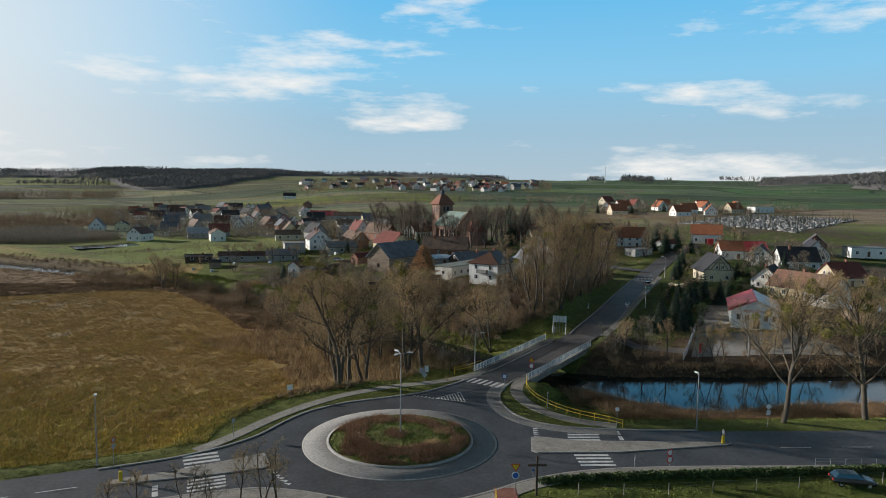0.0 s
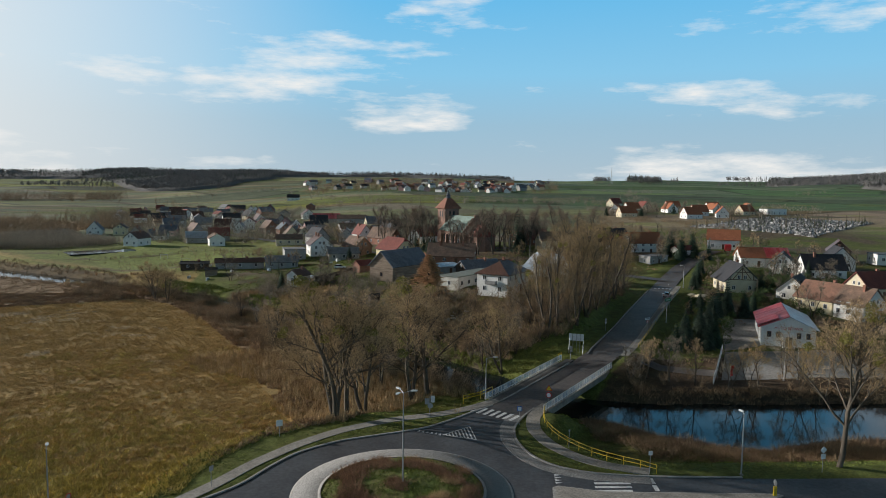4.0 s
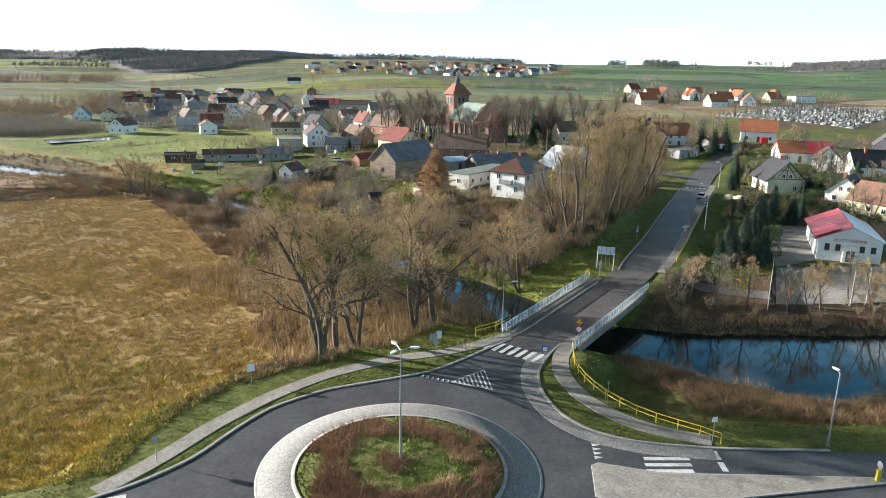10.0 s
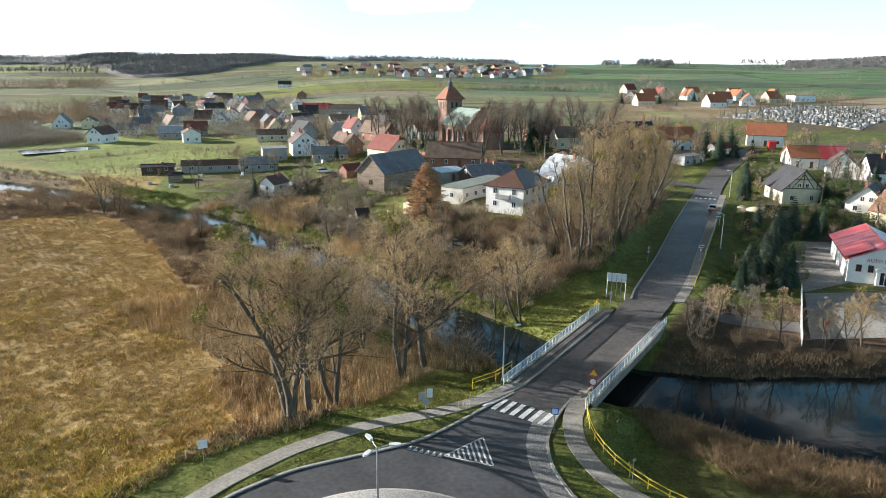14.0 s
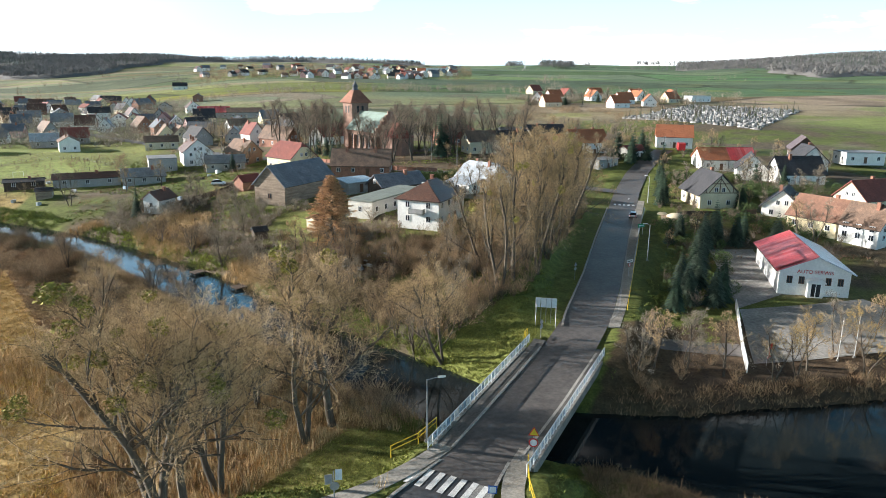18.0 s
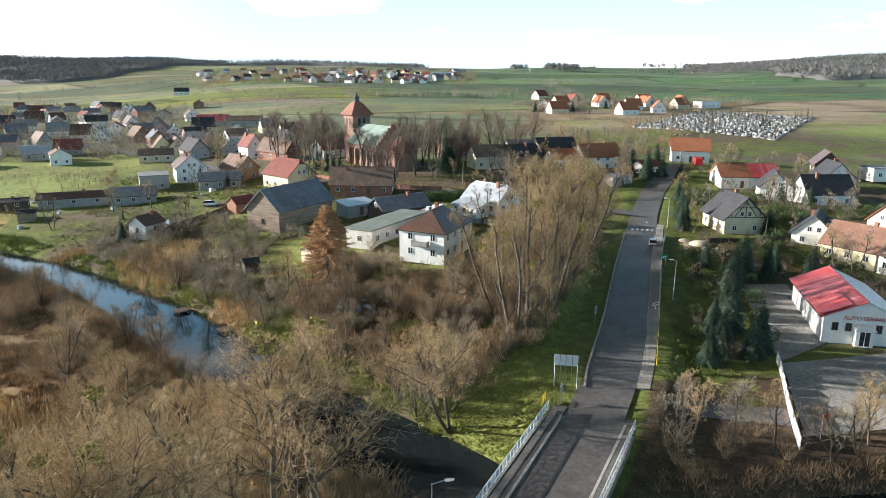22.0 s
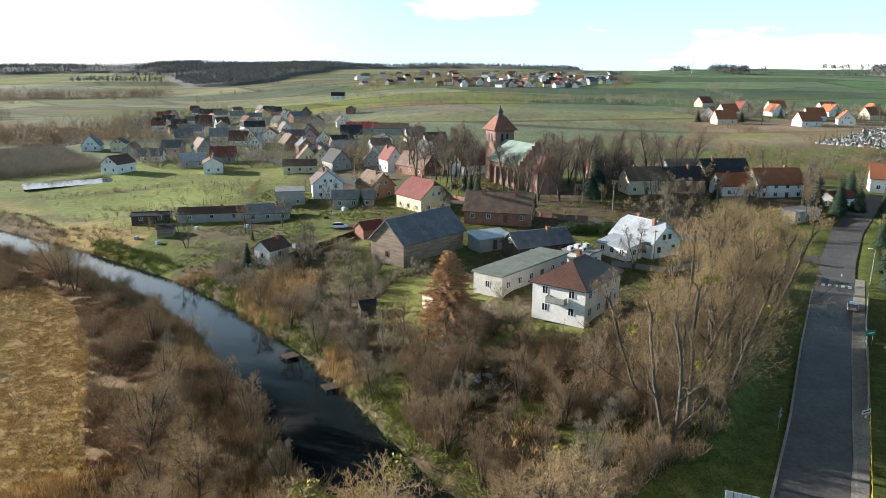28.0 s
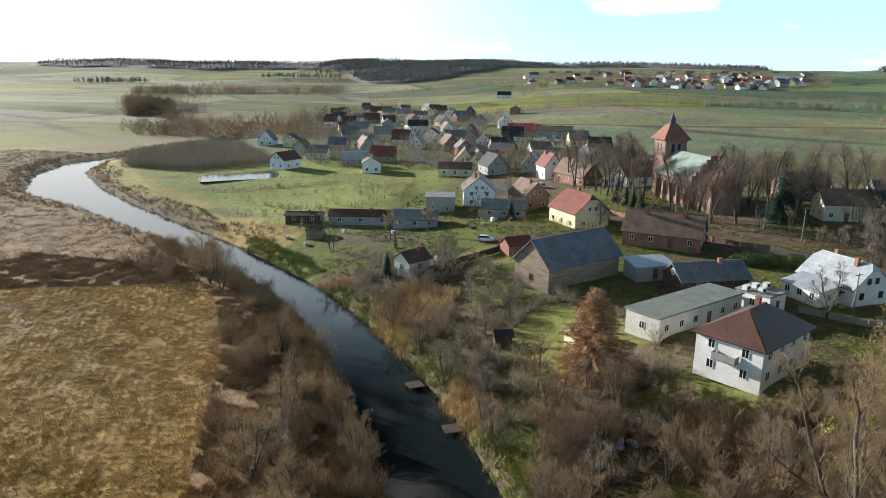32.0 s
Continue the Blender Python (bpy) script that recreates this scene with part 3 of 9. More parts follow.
# land cover: base colours of grass, stubble, soil and fallen leaves, the leaves darkened for shade
C = dict(straw=(0.36, 0.25, 0.10), olive=(0.34, 0.28, 0.075), reed=(0.37, 0.24, 0.115), grass=(0.115, 0.135, 0.034), lush=(0.185, 0.20, 0.056), scrub=(0.125, 0.095, 0.06),
         soil=(0.105, 0.08, 0.06), shaded_litter=(0.085, 0.057, 0.038), crop=(0.10, 0.155, 0.075), fallow=(0.25, 0.20, 0.115), pasture=(0.165, 0.185, 0.062), yard=(0.30, 0.27, 0.23), mown=(0.31, 0.20, 0.07), frost=(0.62, 0.58, 0.50), rough=(0.30, 0.205, 0.12), sward=(0.20, 0.235, 0.062))



def blend(col, name, k):
    k = np.clip(k, 0, 1)[..., None]
    return col * (1 - k) + np.array(C[name]) * k


rd, hw, side = along(RIVER, GX, GY)
dr = rd - hw
n1, n2, n3 = fbm(GX, GY, 28, 11), fbm(GX, GY, 7, 21), fbm(GX, GY, 90, 31)
col = np.zeros((*GX.shape, 3)) + np.array(C["straw"])
# left bank meadow: olive near the road, straw further off, reeds by the water
col = blend(col, "olive", fade(0.36, 0.70, n1 + (10 - GY) / 60))
col = blend(col, "reed", (1 - fade(10, 26, dr + 14 * (n1 - 0.5))) * 0.9)
col = blend(col, "reed", fade(0.5, 0.75, n3) * 0.5)
col = blend(col, "scrub", (1 - fade(3, 12, dr + 9 * (n2 - 0.5))) * 0.8)
# village side
v = np.zeros_like(col) + np.array(C["grass"])
v = blend(v, "scrub", fade(0.45, 0.62, n1))
v = blend(v, "soil", fade(0.58, 0.72, n2) * 0.7)
v = blend(v, "yard", fade(0.62, 0.75, n3) * 0.35)
# fallen leaves under the thicket and north of the pond, with shade in their colour
v = blend(v, "shaded_litter", ((GX > 2) & (GX < 46) & (GY > 55) & (GY < 98)) * fade(0.3, 0.5, n1) * (1 - fade(20, 40, dr)) * 0.9)
v = blend(v, "shaded_litter", ((GX > 40) & (GX < 120) & (GY < 60)) * 0.7)
lawn = fade(-50, -62, GX) * fade(178, 190, GY) * (1 - fade(300, 330, GY))
v = blend(v, "lush", lawn * fade(0.22, 0.42, n1) * fade(5, 14, dr))
far = fade(300, 380, np.hypot(GX - 40, GY - 40))
strip = vnoise(GX * 0.55 + GY * 0.15, GY * 2.6 - GX * 0.35, 190, 41)
ang = GX / np.maximum(GY, 1)
fields = np.zeros_like(col) + np.array(C["pasture"])
fields = blend(fields, "fallow", fade(0.44, 0.48, strip) * 0.8)
fields = blend(fields, "lush", fade(0.36, 0.32, strip) * fade(-0.15, -0.25, ang))
fields = blend(fields, "crop", fade(0.58, 0.62, strip) * 0.7)
fields = blend(fields, "crop", fade(0.06, 0.13, ang) * fade(600, 680, GY + 60 * n3) * 0.95)
fields = blend(fields, "fallow", fade(0.30, 0.36, ang) * (1 - fade(640, 690, GY)) * fade(0.4, 0.5, strip))
plot = vnoise(GX * 1.3 + GY * 0.5, GY * 0.9 - GX * 0.8, 75, 43)
fields = blend(fields, "soil", (np.abs(strip - 0.46) < 0.008) * 0.5)
fields = blend(fields, "lush", fade(0.70, 0.74, plot) * 0.6 * (1 - fade(900, 1200, GY)))
fields = blend(fields, "scrub", fade(0.24, 0.2, plot) * 0.55 * (1 - fade(700, 1000, GY)))
fields = blend(fields, "fallow", ((GX > 110) & (GX < 400) & (GY > 225) & (GY < 400)) * fade(0.35, 0.5, n1) * 0.8)
fields *= (0.86 + 0.28 * vnoise(GX, GY * 2.2, 26, 44))[..., None]
FAR_MASK = np.clip(far + fade(330, 420, GY), 0, 1) * fade(380, 470, GY)
CEM = [(180, 349), (214, 271), (356, 428), (304, 490)]
fields = blend(fields, "soil", in_poly(GX, GY, CEM) * 0.85)
fields = blend(fields, "sward", in_poly(GX, GY, [(236, 290), (345, 360), (420, 380), (300, 240), (208, 262)]) * 0.9)
v = v * (1 - far[..., None]) + fields * far[..., None]
col = np.where((side > 0)[..., None], v, col)
lf = fade(330, 420, GY) * (side <= 0)
col = col * (1 - lf[..., None]) + fields * lf[..., None]
# mown meadow with hoar frost in its hollows; rough brown grass beyond its edge
mown_in = in_poly(GX, GY, MOWN)
lowland = (side <= 0) & (GY > -6) & (GY < 330)
col = blend(col, "rough", lowland & ~mown_in & (GX < -20) & (GY > 60))
col = blend(col, "mown", mown_in * fade(26, 60, GY + 30 * (n1 - 0.5)) * 0.8)
for fx, fy, fr in FROST:
    col = blend(col, "frost", mown_in * (1 - fade(0.25, 1.0, np.hypot(GX - fx, (GY - fy) * 1.3) / fr + 3.2 * (fbm(GX, GY, 5, 21) - 0.42))) * 0.12)
# reed flats along the far arms of the river
wet = (GX < -75) & (GY > 165) & (GY < 620)
col = blend(col, "fallow", wet * (side <= 0) * (1 - fade(40, 75, dr + 30 * (n1 - 0.5))) * fade(225, 260, GY) * 0.85)
col = blend(col, "straw", wet * (side > 0) * (1 - fade(9, 20, dr + 12 * (n1 - 0.5))) * 0.8)
col = blend(col, "scrub", wet * (side > 0) * (GY > 200) * fade(0.5, 0.62, n1) * (1 - fade(40, 70, dr)) * 0.7)
col = blend(col, "lush", (GX < -260) * (side <= 0) * (GY > 200) * fade(60, 80, dr) * fade(0.45, 0.5, strip) * 0.8)
for P in TURF:
    col = blend(col, "sward", in_poly(GX, GY, P) * (0.8 + 0.2 * n2))
col = blend(col, "sward", (side > 0) * (GX < -105) * (GX > -235) * (GY < 300) * fade(6.5, 8, dr) * (1 - fade(10.5, 12, dr)) * 0.75)
col = blend(col, "scrub", (side > 0) * (GX < -105) * (GX > -235) * (GY < 300) * (1 - fade(5, 6.5, dr)) * 0.8)
# verges and the ground south of the junction
rr = np.hypot(GX, GY)
verge = 1 - fade(26, 29, rr + 3 * (n2 - 0.5))
for poly, w in ((W_ROAD, 9.0), (E_ROAD, 12.5), (N_ROAD, 11.5)):
    verge = np.maximum(verge, 1 - fade(w, w + 2.5, along(poly, GX, GY)[0] + 2.0 * (n2 - 0.5)))
col = blend(col, "grass", verge * (0.75 + 0.4 * n2))
bankg = ((GX > 14) & (GX < 60) & (GY > 2) & (GY < 40) & (side < 0))
col = blend(col, "grass", bankg * (1 - fade(0, 3, dr - 22)) * 0.8)
col = blend(col, "grass", ((GY < -8) & (rr > 20)) * 0.9)
# street bank in the trees' shadow: dark leaf colour carries that shade as well
bank_shade = (GX > 30) & (GY > 33) & (GY < 60) & (along(N_ROAD, GX, GY)[2] > 0) & (along(N_ROAD, GX, GY)[0] > 5)
col = blend(col, "shaded_litter", bank_shade * 0.9)
col = blend(col, "lush", on_lawn(GX, GY) * (0.62 + 0.35 * n2))
mudk = (1 - fade(-1.0, 0.8, dr))
col = blend(col, "soil", mudk)
col *= (0.78 + 0.44 * fbm(GX, GY, 2.2, 51))[..., None]

M_GROUND = bpy.data.materials.new("ground_cover")
M_GROUND.use_nodes = True
n, l = M_GROUND.node_tree.nodes, M_GROUND.node_tree.links
b = n["Principled BSDF"]
b.inputs["Roughness"].default_value, b.inputs["Specular IOR Level"].default_value = 0.95, 0.15
at = n.new("ShaderNodeAttribute")
at.attribute_name = "cover"
tc = n.new("ShaderNodeTexCoord")
hs = n.new("ShaderNodeHueSaturation")
# far parcels of land, each with its own tone, parted by narrow dark baulks
pmap = n.new("ShaderNodeMapping")
pmap.inputs["Rotation"].default_value, pmap.inputs["Scale"].default_value = (0, 0, radians(-17)), (1 / 330, 1 / 135, 0)
l.new(tc.outputs["Object"], pmap.inputs["Vector"])
cell, edge_ = n.new("ShaderNodeTexVoronoi"), n.new("ShaderNodeTexVoronoi")
edge_.feature = "DISTANCE_TO_EDGE"
for q in (cell, edge_):
    q.inputs["Scale"].default_value = 1.0
    l.new(pmap.outputs["Vector"], q.inputs["Vector"])
csep = n.new("ShaderNodeSeparateColor")
l.new(cell.outputs["Color"], csep.inputs["Color"])
phs = n.new("ShaderNodeHueSaturation")
for out_, sock_, lo_, hi_ in (("Red", "Hue", 0.472, 0.522), ("Green", "Saturation", 0.75, 1.25), ("Blue", "Value", 0.62, 1.28)):
    r = n.new("ShaderNodeMapRange")
    r.inputs["To Min"].default_value, r.inputs["To Max"].default_value = lo_, hi_
    l.new(csep.outputs[out_], r.inputs["Value"])
    l.new(r.outputs["Result"], phs.inputs[sock_])
r = n.new("ShaderNodeMapRange")
r.inputs["From Min"].default_value, r.inputs["From Max"].default_value = 0.008, 0.026
r.inputs["To Min"].default_value, r.inputs["To Max"].default_value = 0.5, 1.0
l.new(edge_.outputs["Distance"], r.inputs["Value"])
pm = n.new("ShaderNodeVectorMath")
pm.operation = "SCALE"
l.new(at.outputs["Color"], phs.inputs["Color"])
l.new(phs.outputs["Color"], pm.inputs[0])
l.new(r.outputs["Result"], pm.inputs["Scale"])
pmix = n.new("ShaderNodeMix")
pmix.data_type = "RGBA"
l.new(at.outputs["Alpha"], pmix.inputs["Factor"])
l.new(at.outputs["Color"], pmix.inputs["A"])
l.new(pm.outputs["Vector"], pmix.inputs["B"])
l.new(pmix.outputs["Result"], hs.inputs["Color"])
prev = None
for sc, lo, hi in ((0.55, 0.66, 1.34), (3.2, 0.6, 1.4), (0.012, 0.85, 1.15)):
    t = n.new("ShaderNodeTexNoise")
    t.inputs["Scale"].default_value, t.inputs["Detail"].default_value, t.inputs["Roughness"].default_value = sc, 6, 0.65
    l.new(tc.outputs["Object"], t.inputs["Vector"])
    r = n.new("ShaderNodeMapRange")
    r.inputs["From Min"].default_value, r.inputs["From Max"].default_value = 0.3, 0.7
    r.inputs["To Min"].default_value, r.inputs["To Max"].default_value = lo, hi
    l.new(t.outputs["Fac"], r.inputs["Value"])
    if prev is None:
        prev = r.outputs["Result"]
        bump_src = t
    else:
        mm = n.new("ShaderNodeMath")
        mm.operation = "MULTIPLY"
        l.new(prev, mm.inputs[0])
        l.new(r.outputs["Result"], mm.inputs[1])
        prev = mm.outputs[0]
l.new(prev, hs.inputs["Value"])
l.new(hs.outputs["Color"], b.inputs["Base Color"])
bn = n.new("ShaderNodeBump")
bn.inputs["Strength"].default_value, bn.inputs["Distance"].default_value = 0.5, 0.2
t = n.new("ShaderNodeTexNoise")
t.inputs["Scale"].default_value, t.inputs["Detail"].default_value = 1.6, 5
l.new(tc.outputs["Object"], t.inputs["Vector"])
l.new(t.outputs["Fac"], bn.inputs["Height"])
l.new(bn.outputs["Normal"], b.inputs["Normal"])

me = quads_mesh("ground", np.stack([GX, GY, GZ], -1).reshape(-1, 3), quad, M_GROUND)
ca = me.color_attributes.new("cover", "FLOAT_COLOR", "POINT")
ca.data.foreach_set("color", np.concatenate([np.clip(col, 0, 1), FAR_MASK[..., None]], -1).astype(np.float32).ravel())
me.polygons.foreach_set("use_smooth", np.ones(len(me.polygons), bool))
tagged(new("ground", me), "meadows, gardens, fields and low hills in late autumn", "ground", kind="structure")

# ---------------------------------------------------------------- river
M_WATER = bpy.data.materials.new("river_water")
M_WATER.use_nodes = True
n, l = M_WATER.node_tree.nodes, M_WATER.node_tree.links
b = n["Principled BSDF"]
b.inputs["Base Color"].default_value = (0.012, 0.018, 0.02, 1)
b.inputs["Roughness"].default_value, b.inputs["IOR"].default_value, b.inputs["Specular IOR Level"].default_value = 0.05, 1.33, 0.38
tc = n.new("ShaderNodeTexCoord")
t = n.new("ShaderNodeTexNoise")
t.inputs["Scale"].default_value, t.inputs["Detail"].default_value = 0.8, 4
l.new(tc.outputs["Object"], t.inputs["Vector"])
bn = n.new("ShaderNodeBump")
bn.inputs["Strength"].default_value, bn.inputs["Distance"].default_value = 0.14, 0.05
l.new(t.outputs["Fac"], bn.inputs["Height"])
l.new(bn.outputs["Normal"], b.inputs["Normal"])


def ribbon(poly, lo, hi, z=None, step=1.5):
    """Left and right edge points along a smoothed polyline; lo and hi are offsets to its right."""
    P = np.array(poly, float)
    s = np.r_[0, np.cumsum(np.hypot(*np.diff(P[:, :2], axis=0).T))]
    q = np.arange(0, s[-1] + step, step).clip(0, s[-1])
    pts = np.stack([np.interp(q, s, P[:, i]) for i in range(3)], -1)
    for _ in range(6):
        pts[1:-1] = (pts[:-2] + 2 * pts[1:-1] + pts[2:]) / 4
    d = np.gradient(pts[:, :2], axis=0)
    d /= np.hypot(*d.T)[:, None]
    nr = np.stack([d[:, 1], -d[:, 0]], -1)
    lo, hi = np.asarray(lo, float), np.asarray(hi, float)
    a = np.c_[pts[:, :2] + nr * np.broadcast_to(lo, len(pts))[:, None], pts[:, 2] if z is None else np.full(len(pts), z)]
    c = np.c_[pts[:, :2] + nr * np.broadcast_to(hi, len(pts))[:, None], pts[:, 2] if z is None else np.full(len(pts), z)]
    return a, c, pts


def strip_mesh(name, a, c, material, top=0.0, depth=0.0):
    """A strip between two edges, with sides where it has depth."""
    k = len(a)
    a, c = a + (0, 0, top), c + (0, 0, top)
    V = [a, c]
    i = np.arange(k - 1)
    F = [np.stack([i, k + i, k + i + 1, i + 1], -1)]
    if depth:
        V += [a - (0, 0, depth), c - (0, 0, depth)]
        F += [np.stack([i + 1, 2 * k + i + 1, 2 * k + i, i], -1), np.stack([k + i, 3 * k + i, 3 * k + i + 1, k + i + 1], -1), np.array([[0, 2 * k, 3 * k, k], [k - 1, 2 * k - 1, 4 * k - 1, 3 * k - 1]])]
    me = quads_mesh(name, np.concatenate(V), np.concatenate(F), material)
    me.shade_flat()
    return me


_, _, rp = ribbon(RIVER, 0, 0, step=3.0)
a, c, _ = ribbon(RIVER, -(rp[:, 2] + 3.5), rp[:, 2] + 3.5, z=WATER, step=3.0)
tagged(new("river", strip_mesh("river", a, c, M_WATER)), "dark blue slow river with still water", "river", kind="structure")
solid("pond", MB().slab([(-162, 260), (-152, 246), (-128, 268), (-138, 284)], POND_Z - 0.5, POND_Z), M_WATER, "narrow flooded strip on the river meadow", "pond", kind="structure")


# ---------------------------------------------------------------- roads
def smooth_line(pts, step=0.8, rounds=4):
    P = np.array(pts, float)
    s = np.r_[0, np.cumsum(np.hypot(*np.diff(P[:, :2], axis=0).T))]
    q = np.linspace(0, s[-1], max(3, int(s[-1] / step)))
    out = np.stack([np.interp(q, s, P[:, i]) for i in range(P.shape[1])], -1)
    for _ in range(rounds):
        out[1:-1] = (out[:-2] + 2 * out[1:-1] + out[2:]) / 4
    return out


def flat_area(name, outline, z, material, depth=0.0, label="", category="", kind="structure", parent=None):
    """A flat outline, triangulated, with a skirt of the given depth."""
    bm = bmesh.new()
    vs = [bm.verts.new((p[0], p[1], z if len(p) < 3 else p[2] + z)) for p in outline]
    f = bm.faces.new(vs)
    if f.normal.z < 0:
        f.normal_flip()
    bmesh.ops.triangulate(bm, faces=[f])
    if depth:
        k = len(outline)
        low = [bm.verts.new((v.co.x, v.co.y, v.co.z - depth)) for v in vs]
        for i in range(k):
            bm.faces.new((vs[i], vs[(i + 1) % k], low[(i + 1) % k], low[i]))
        bmesh.ops.recalc_face_normals(bm, faces=bm.faces)
    me = bpy.data.meshes.new(name)
    bm.to_mesh(me)
    bm.free()
    me.materials.append(material)
    ob = new(name, me)
    if parent is not None:
        ob.parent = parent
        return ob
    return tagged(ob, label, category, kind=kind)


def line_strip(name, pts, lo, hi, material, top=0.0, depth=0.0, z=0.0, label="", category="", kind="structure"):
    pts = [(*p, z) if len(p) == 2 else p for p in pts]
    a, c, _ = ribbon(pts, lo, hi, step=0.8)
    return tagged(new(name, strip_mesh(name, a, c, material, top, depth)), label, category, kind=kind)


R_APRON, R_ISLE, R_OUT = 12.1, 9.3, 17.8
nw, ne, se = smooth_line(NW_EDGE), smooth_line(NE_EDGE), smooth_line(SE_EDGE)
outline = [tuple(p) for p in nw] + [tuple(p) for p in ne] + [tuple(p) for p in se]
flat_area("road_junction", outline, 0.0, M_ASPH, 0.0, "dark smooth asphalt of the roundabout", "road")


def road(name, poly, hw, material, top, label):
    a, c, _ = ribbon(poly, -hw, hw, step=1.2)
    return tagged(new(name, strip_mesh(name, a, c, material, top)), label, "road", kind="structure")


road("road_west", [(-27.5, -10.7, 0)] + W_ROAD[2:], 5.0, M_ASPH, 0.006, "dark asphalt main road")
a, c, _ = ribbon([(38, -3.5, 0)] + E_ROAD[2:], -5.9, 5.9, step=1.2)
tagged(new("road_east", strip_mesh("road_east", a, c, M_ASPH, 0.006)), "dark asphalt main road", "road", kind="structure")
NR = [(15.2, 26.7, 0.04), (21, 34, 0.14), (26.0, 40.3, 0.3), (33.5, 50.3, 0.55), (41.9, 62.8, 1.0), (51.8, 80.6, 1.6), (63.8, 103.6, 2.4), (77.5, 129, 3.4), (88, 148.5, 4.35), (101, 170, 6.0), (117, 192, 8.3), (128, 204, 9.3)]
road("road_village", NR, 3.3, M_ASPH_OLD, 0.012, "worn grey-brown asphalt street into the village")
road("road_church", C_ROAD, 2.9, M_ASPH_OLD, 0.02, "narrow asphalt street past the church")


def kerb(pts, z=0.0, side=1, parent=None):
    lo, hi = (0, 0.28) if side > 0 else (-0.28, 0)
    return line_strip("kerb", pts, lo, hi, M_KERB, 0.13, 0.3, z, "pale concrete kerb", "kerb")


kerb(NW_EDGE, side=-1)
kerb(NE_EDGE, side=-1)
kerb(SE_EDGE, side=-1)
kerb([(15.5, 31.9, 0.04), (23.3, 42.3, 0.3), (31.7, 53.6, 0.58)], side=-1)
kerb([(20.9, 28.6, 0.04), (28.7, 38.3, 0.3), (37.8, 50.5, 0.56)], side=1)
# paved ring, island and its kerb
def ring_mesh(name, r0, r1, z0, z1, material, n=120):
    t = np.arange(n) * 2 * math.pi / n
    V = np.concatenate([np.c_[np.cos(t) * r, np.sin(t) * r, np.full(n, z)] for r, z in ((r1, z0 - 0.2), (r1, z0), (r0, z1))])
    i = np.arange(n)
    j = (i + 1) % n
    return quads_mesh(name, V, np.concatenate([np.stack([k * n + i, k * n + j, (k + 1) * n + j, (k + 1) * n + i], -1) for k in (0, 1)]), material)


tagged(new("roundabout_apron", ring_mesh("roundabout_apron", R_ISLE, R_APRON, 0.06, 0.16, M_COBBLE)), "pale granite sett apron round the island", "paving", kind="structure")
tagged(new("roundabout_kerb", ring_mesh("roundabout_kerb", R_APRON, R_APRON + 0.22, 0.05, 0.06, M_KERB)), "flush pale kerb ring", "kerb", kind="structure")
tagged(new("island_kerb", ring_mesh("island_kerb", R_ISLE - 0.3, R_ISLE, 0.34, 0.36, M_KERB)), "raised pale kerb of the planted island", "kerb", kind="structure")
rows = []
for r, z in ((R_ISLE - 0.3, 0.22), (8.2, 0.40), (6.5, 0.62), (4.5, 0.80), (2.0, 0.92), (0.05, 0.95)):
    rows.append((r, z))
t = np.arange(90) * 2 * math.pi / 90
V = np.concatenate([np.c_[np.cos(t) * r, np.sin(t) * r, z + 0.12 * (fbm(np.cos(t) * r, np.sin(t) * r, 2, 5) - 0.5)] for r, z in rows])
i = np.arange(90)
j = (i + 1) % 90
F = np.concatenate([np.stack([k * 90 + i, k * 90 + j, (k + 1) * 90 + j, (k + 1) * 90 + i], -1) for k in range(len(rows) - 1)])
M_TURF = mat("short_turf", (0.12, 0.165, 0.035), (0.15, 0.12, 0.045), 0.5, 0.95, 0.5, 8, fine=0.35)
tagged(new("roundabout_island", quads_mesh("roundabout_island", V, F, M_TURF)), "low turf mound in the middle of the roundabout", "island", kind="structure")
# setts on the outer corner
line_strip("sett_strip", NE_EDGE[:8], 0.0, 1.9, M_COBBLE, 0.03, 0.1, 0, "granite sett strip along the corner", "paving")
# splitter islands
W_ISL = [(-16.3, -4.1), (-14.9, -7.6), (-15.6, -8.5), (-20.8, -10.2), (-30.6, -12.4), (-31.3, -12.2), (-31.0, -11.3), (-24.3, -8.4), (-19, -5.6)]
E_ISL = [(17.6, 0.7), (16.9, 0.3), (16.1, -4.2), (16.8, -4.8), (27, -4.9), (41.6, -2.9), (42.2, -2.5), (41.6, -2.0), (27, -1.2), (22.5, -0.9)]
for nm, pts in (("traffic_island_west", W_ISL), ("traffic_island_east", E_ISL)):
    flat_area(nm, pts, 0.13, M_KERB, 0.3, "pale kerbed splitter island", "traffic island")
    cx, cy = np.mean(pts, axis=0)
    flat_area(nm + "_paving", [(x - 0.28 * np.sign(x - cx) * min(1, abs(x - cx)), y - 0.25 * np.sign(y - cy) * min(1, abs(y - cy))) for x, y in pts], 0.136, M_PAVE, 0.0, "grey paving on the splitter island", "paving")
# footpaths
line_strip("footpath_northwest", [(-24.6, -3.0, 0), (-21.4, 1.6, 0), (-18.1, 8.0, 0), (-13.9, 14.0, 0), (-8.8, 19.2, 0), (-1.6, 23.6, 0), (5.4, 25.8, 0), (9.2, 28.0, 0.0), (12.7, 30.4, 0.02), (14.8, 32.5, 0.05)], -0.9, 0.9, M_PAVE, 0.11, 0.25, label="narrow grey footpath", category="footpath")
M_WALK = mat("dark_walkway_paving", (0.15, 0.14, 0.128), (0.095, 0.09, 0.083), 0.4, 0.9, 0.2, 8)
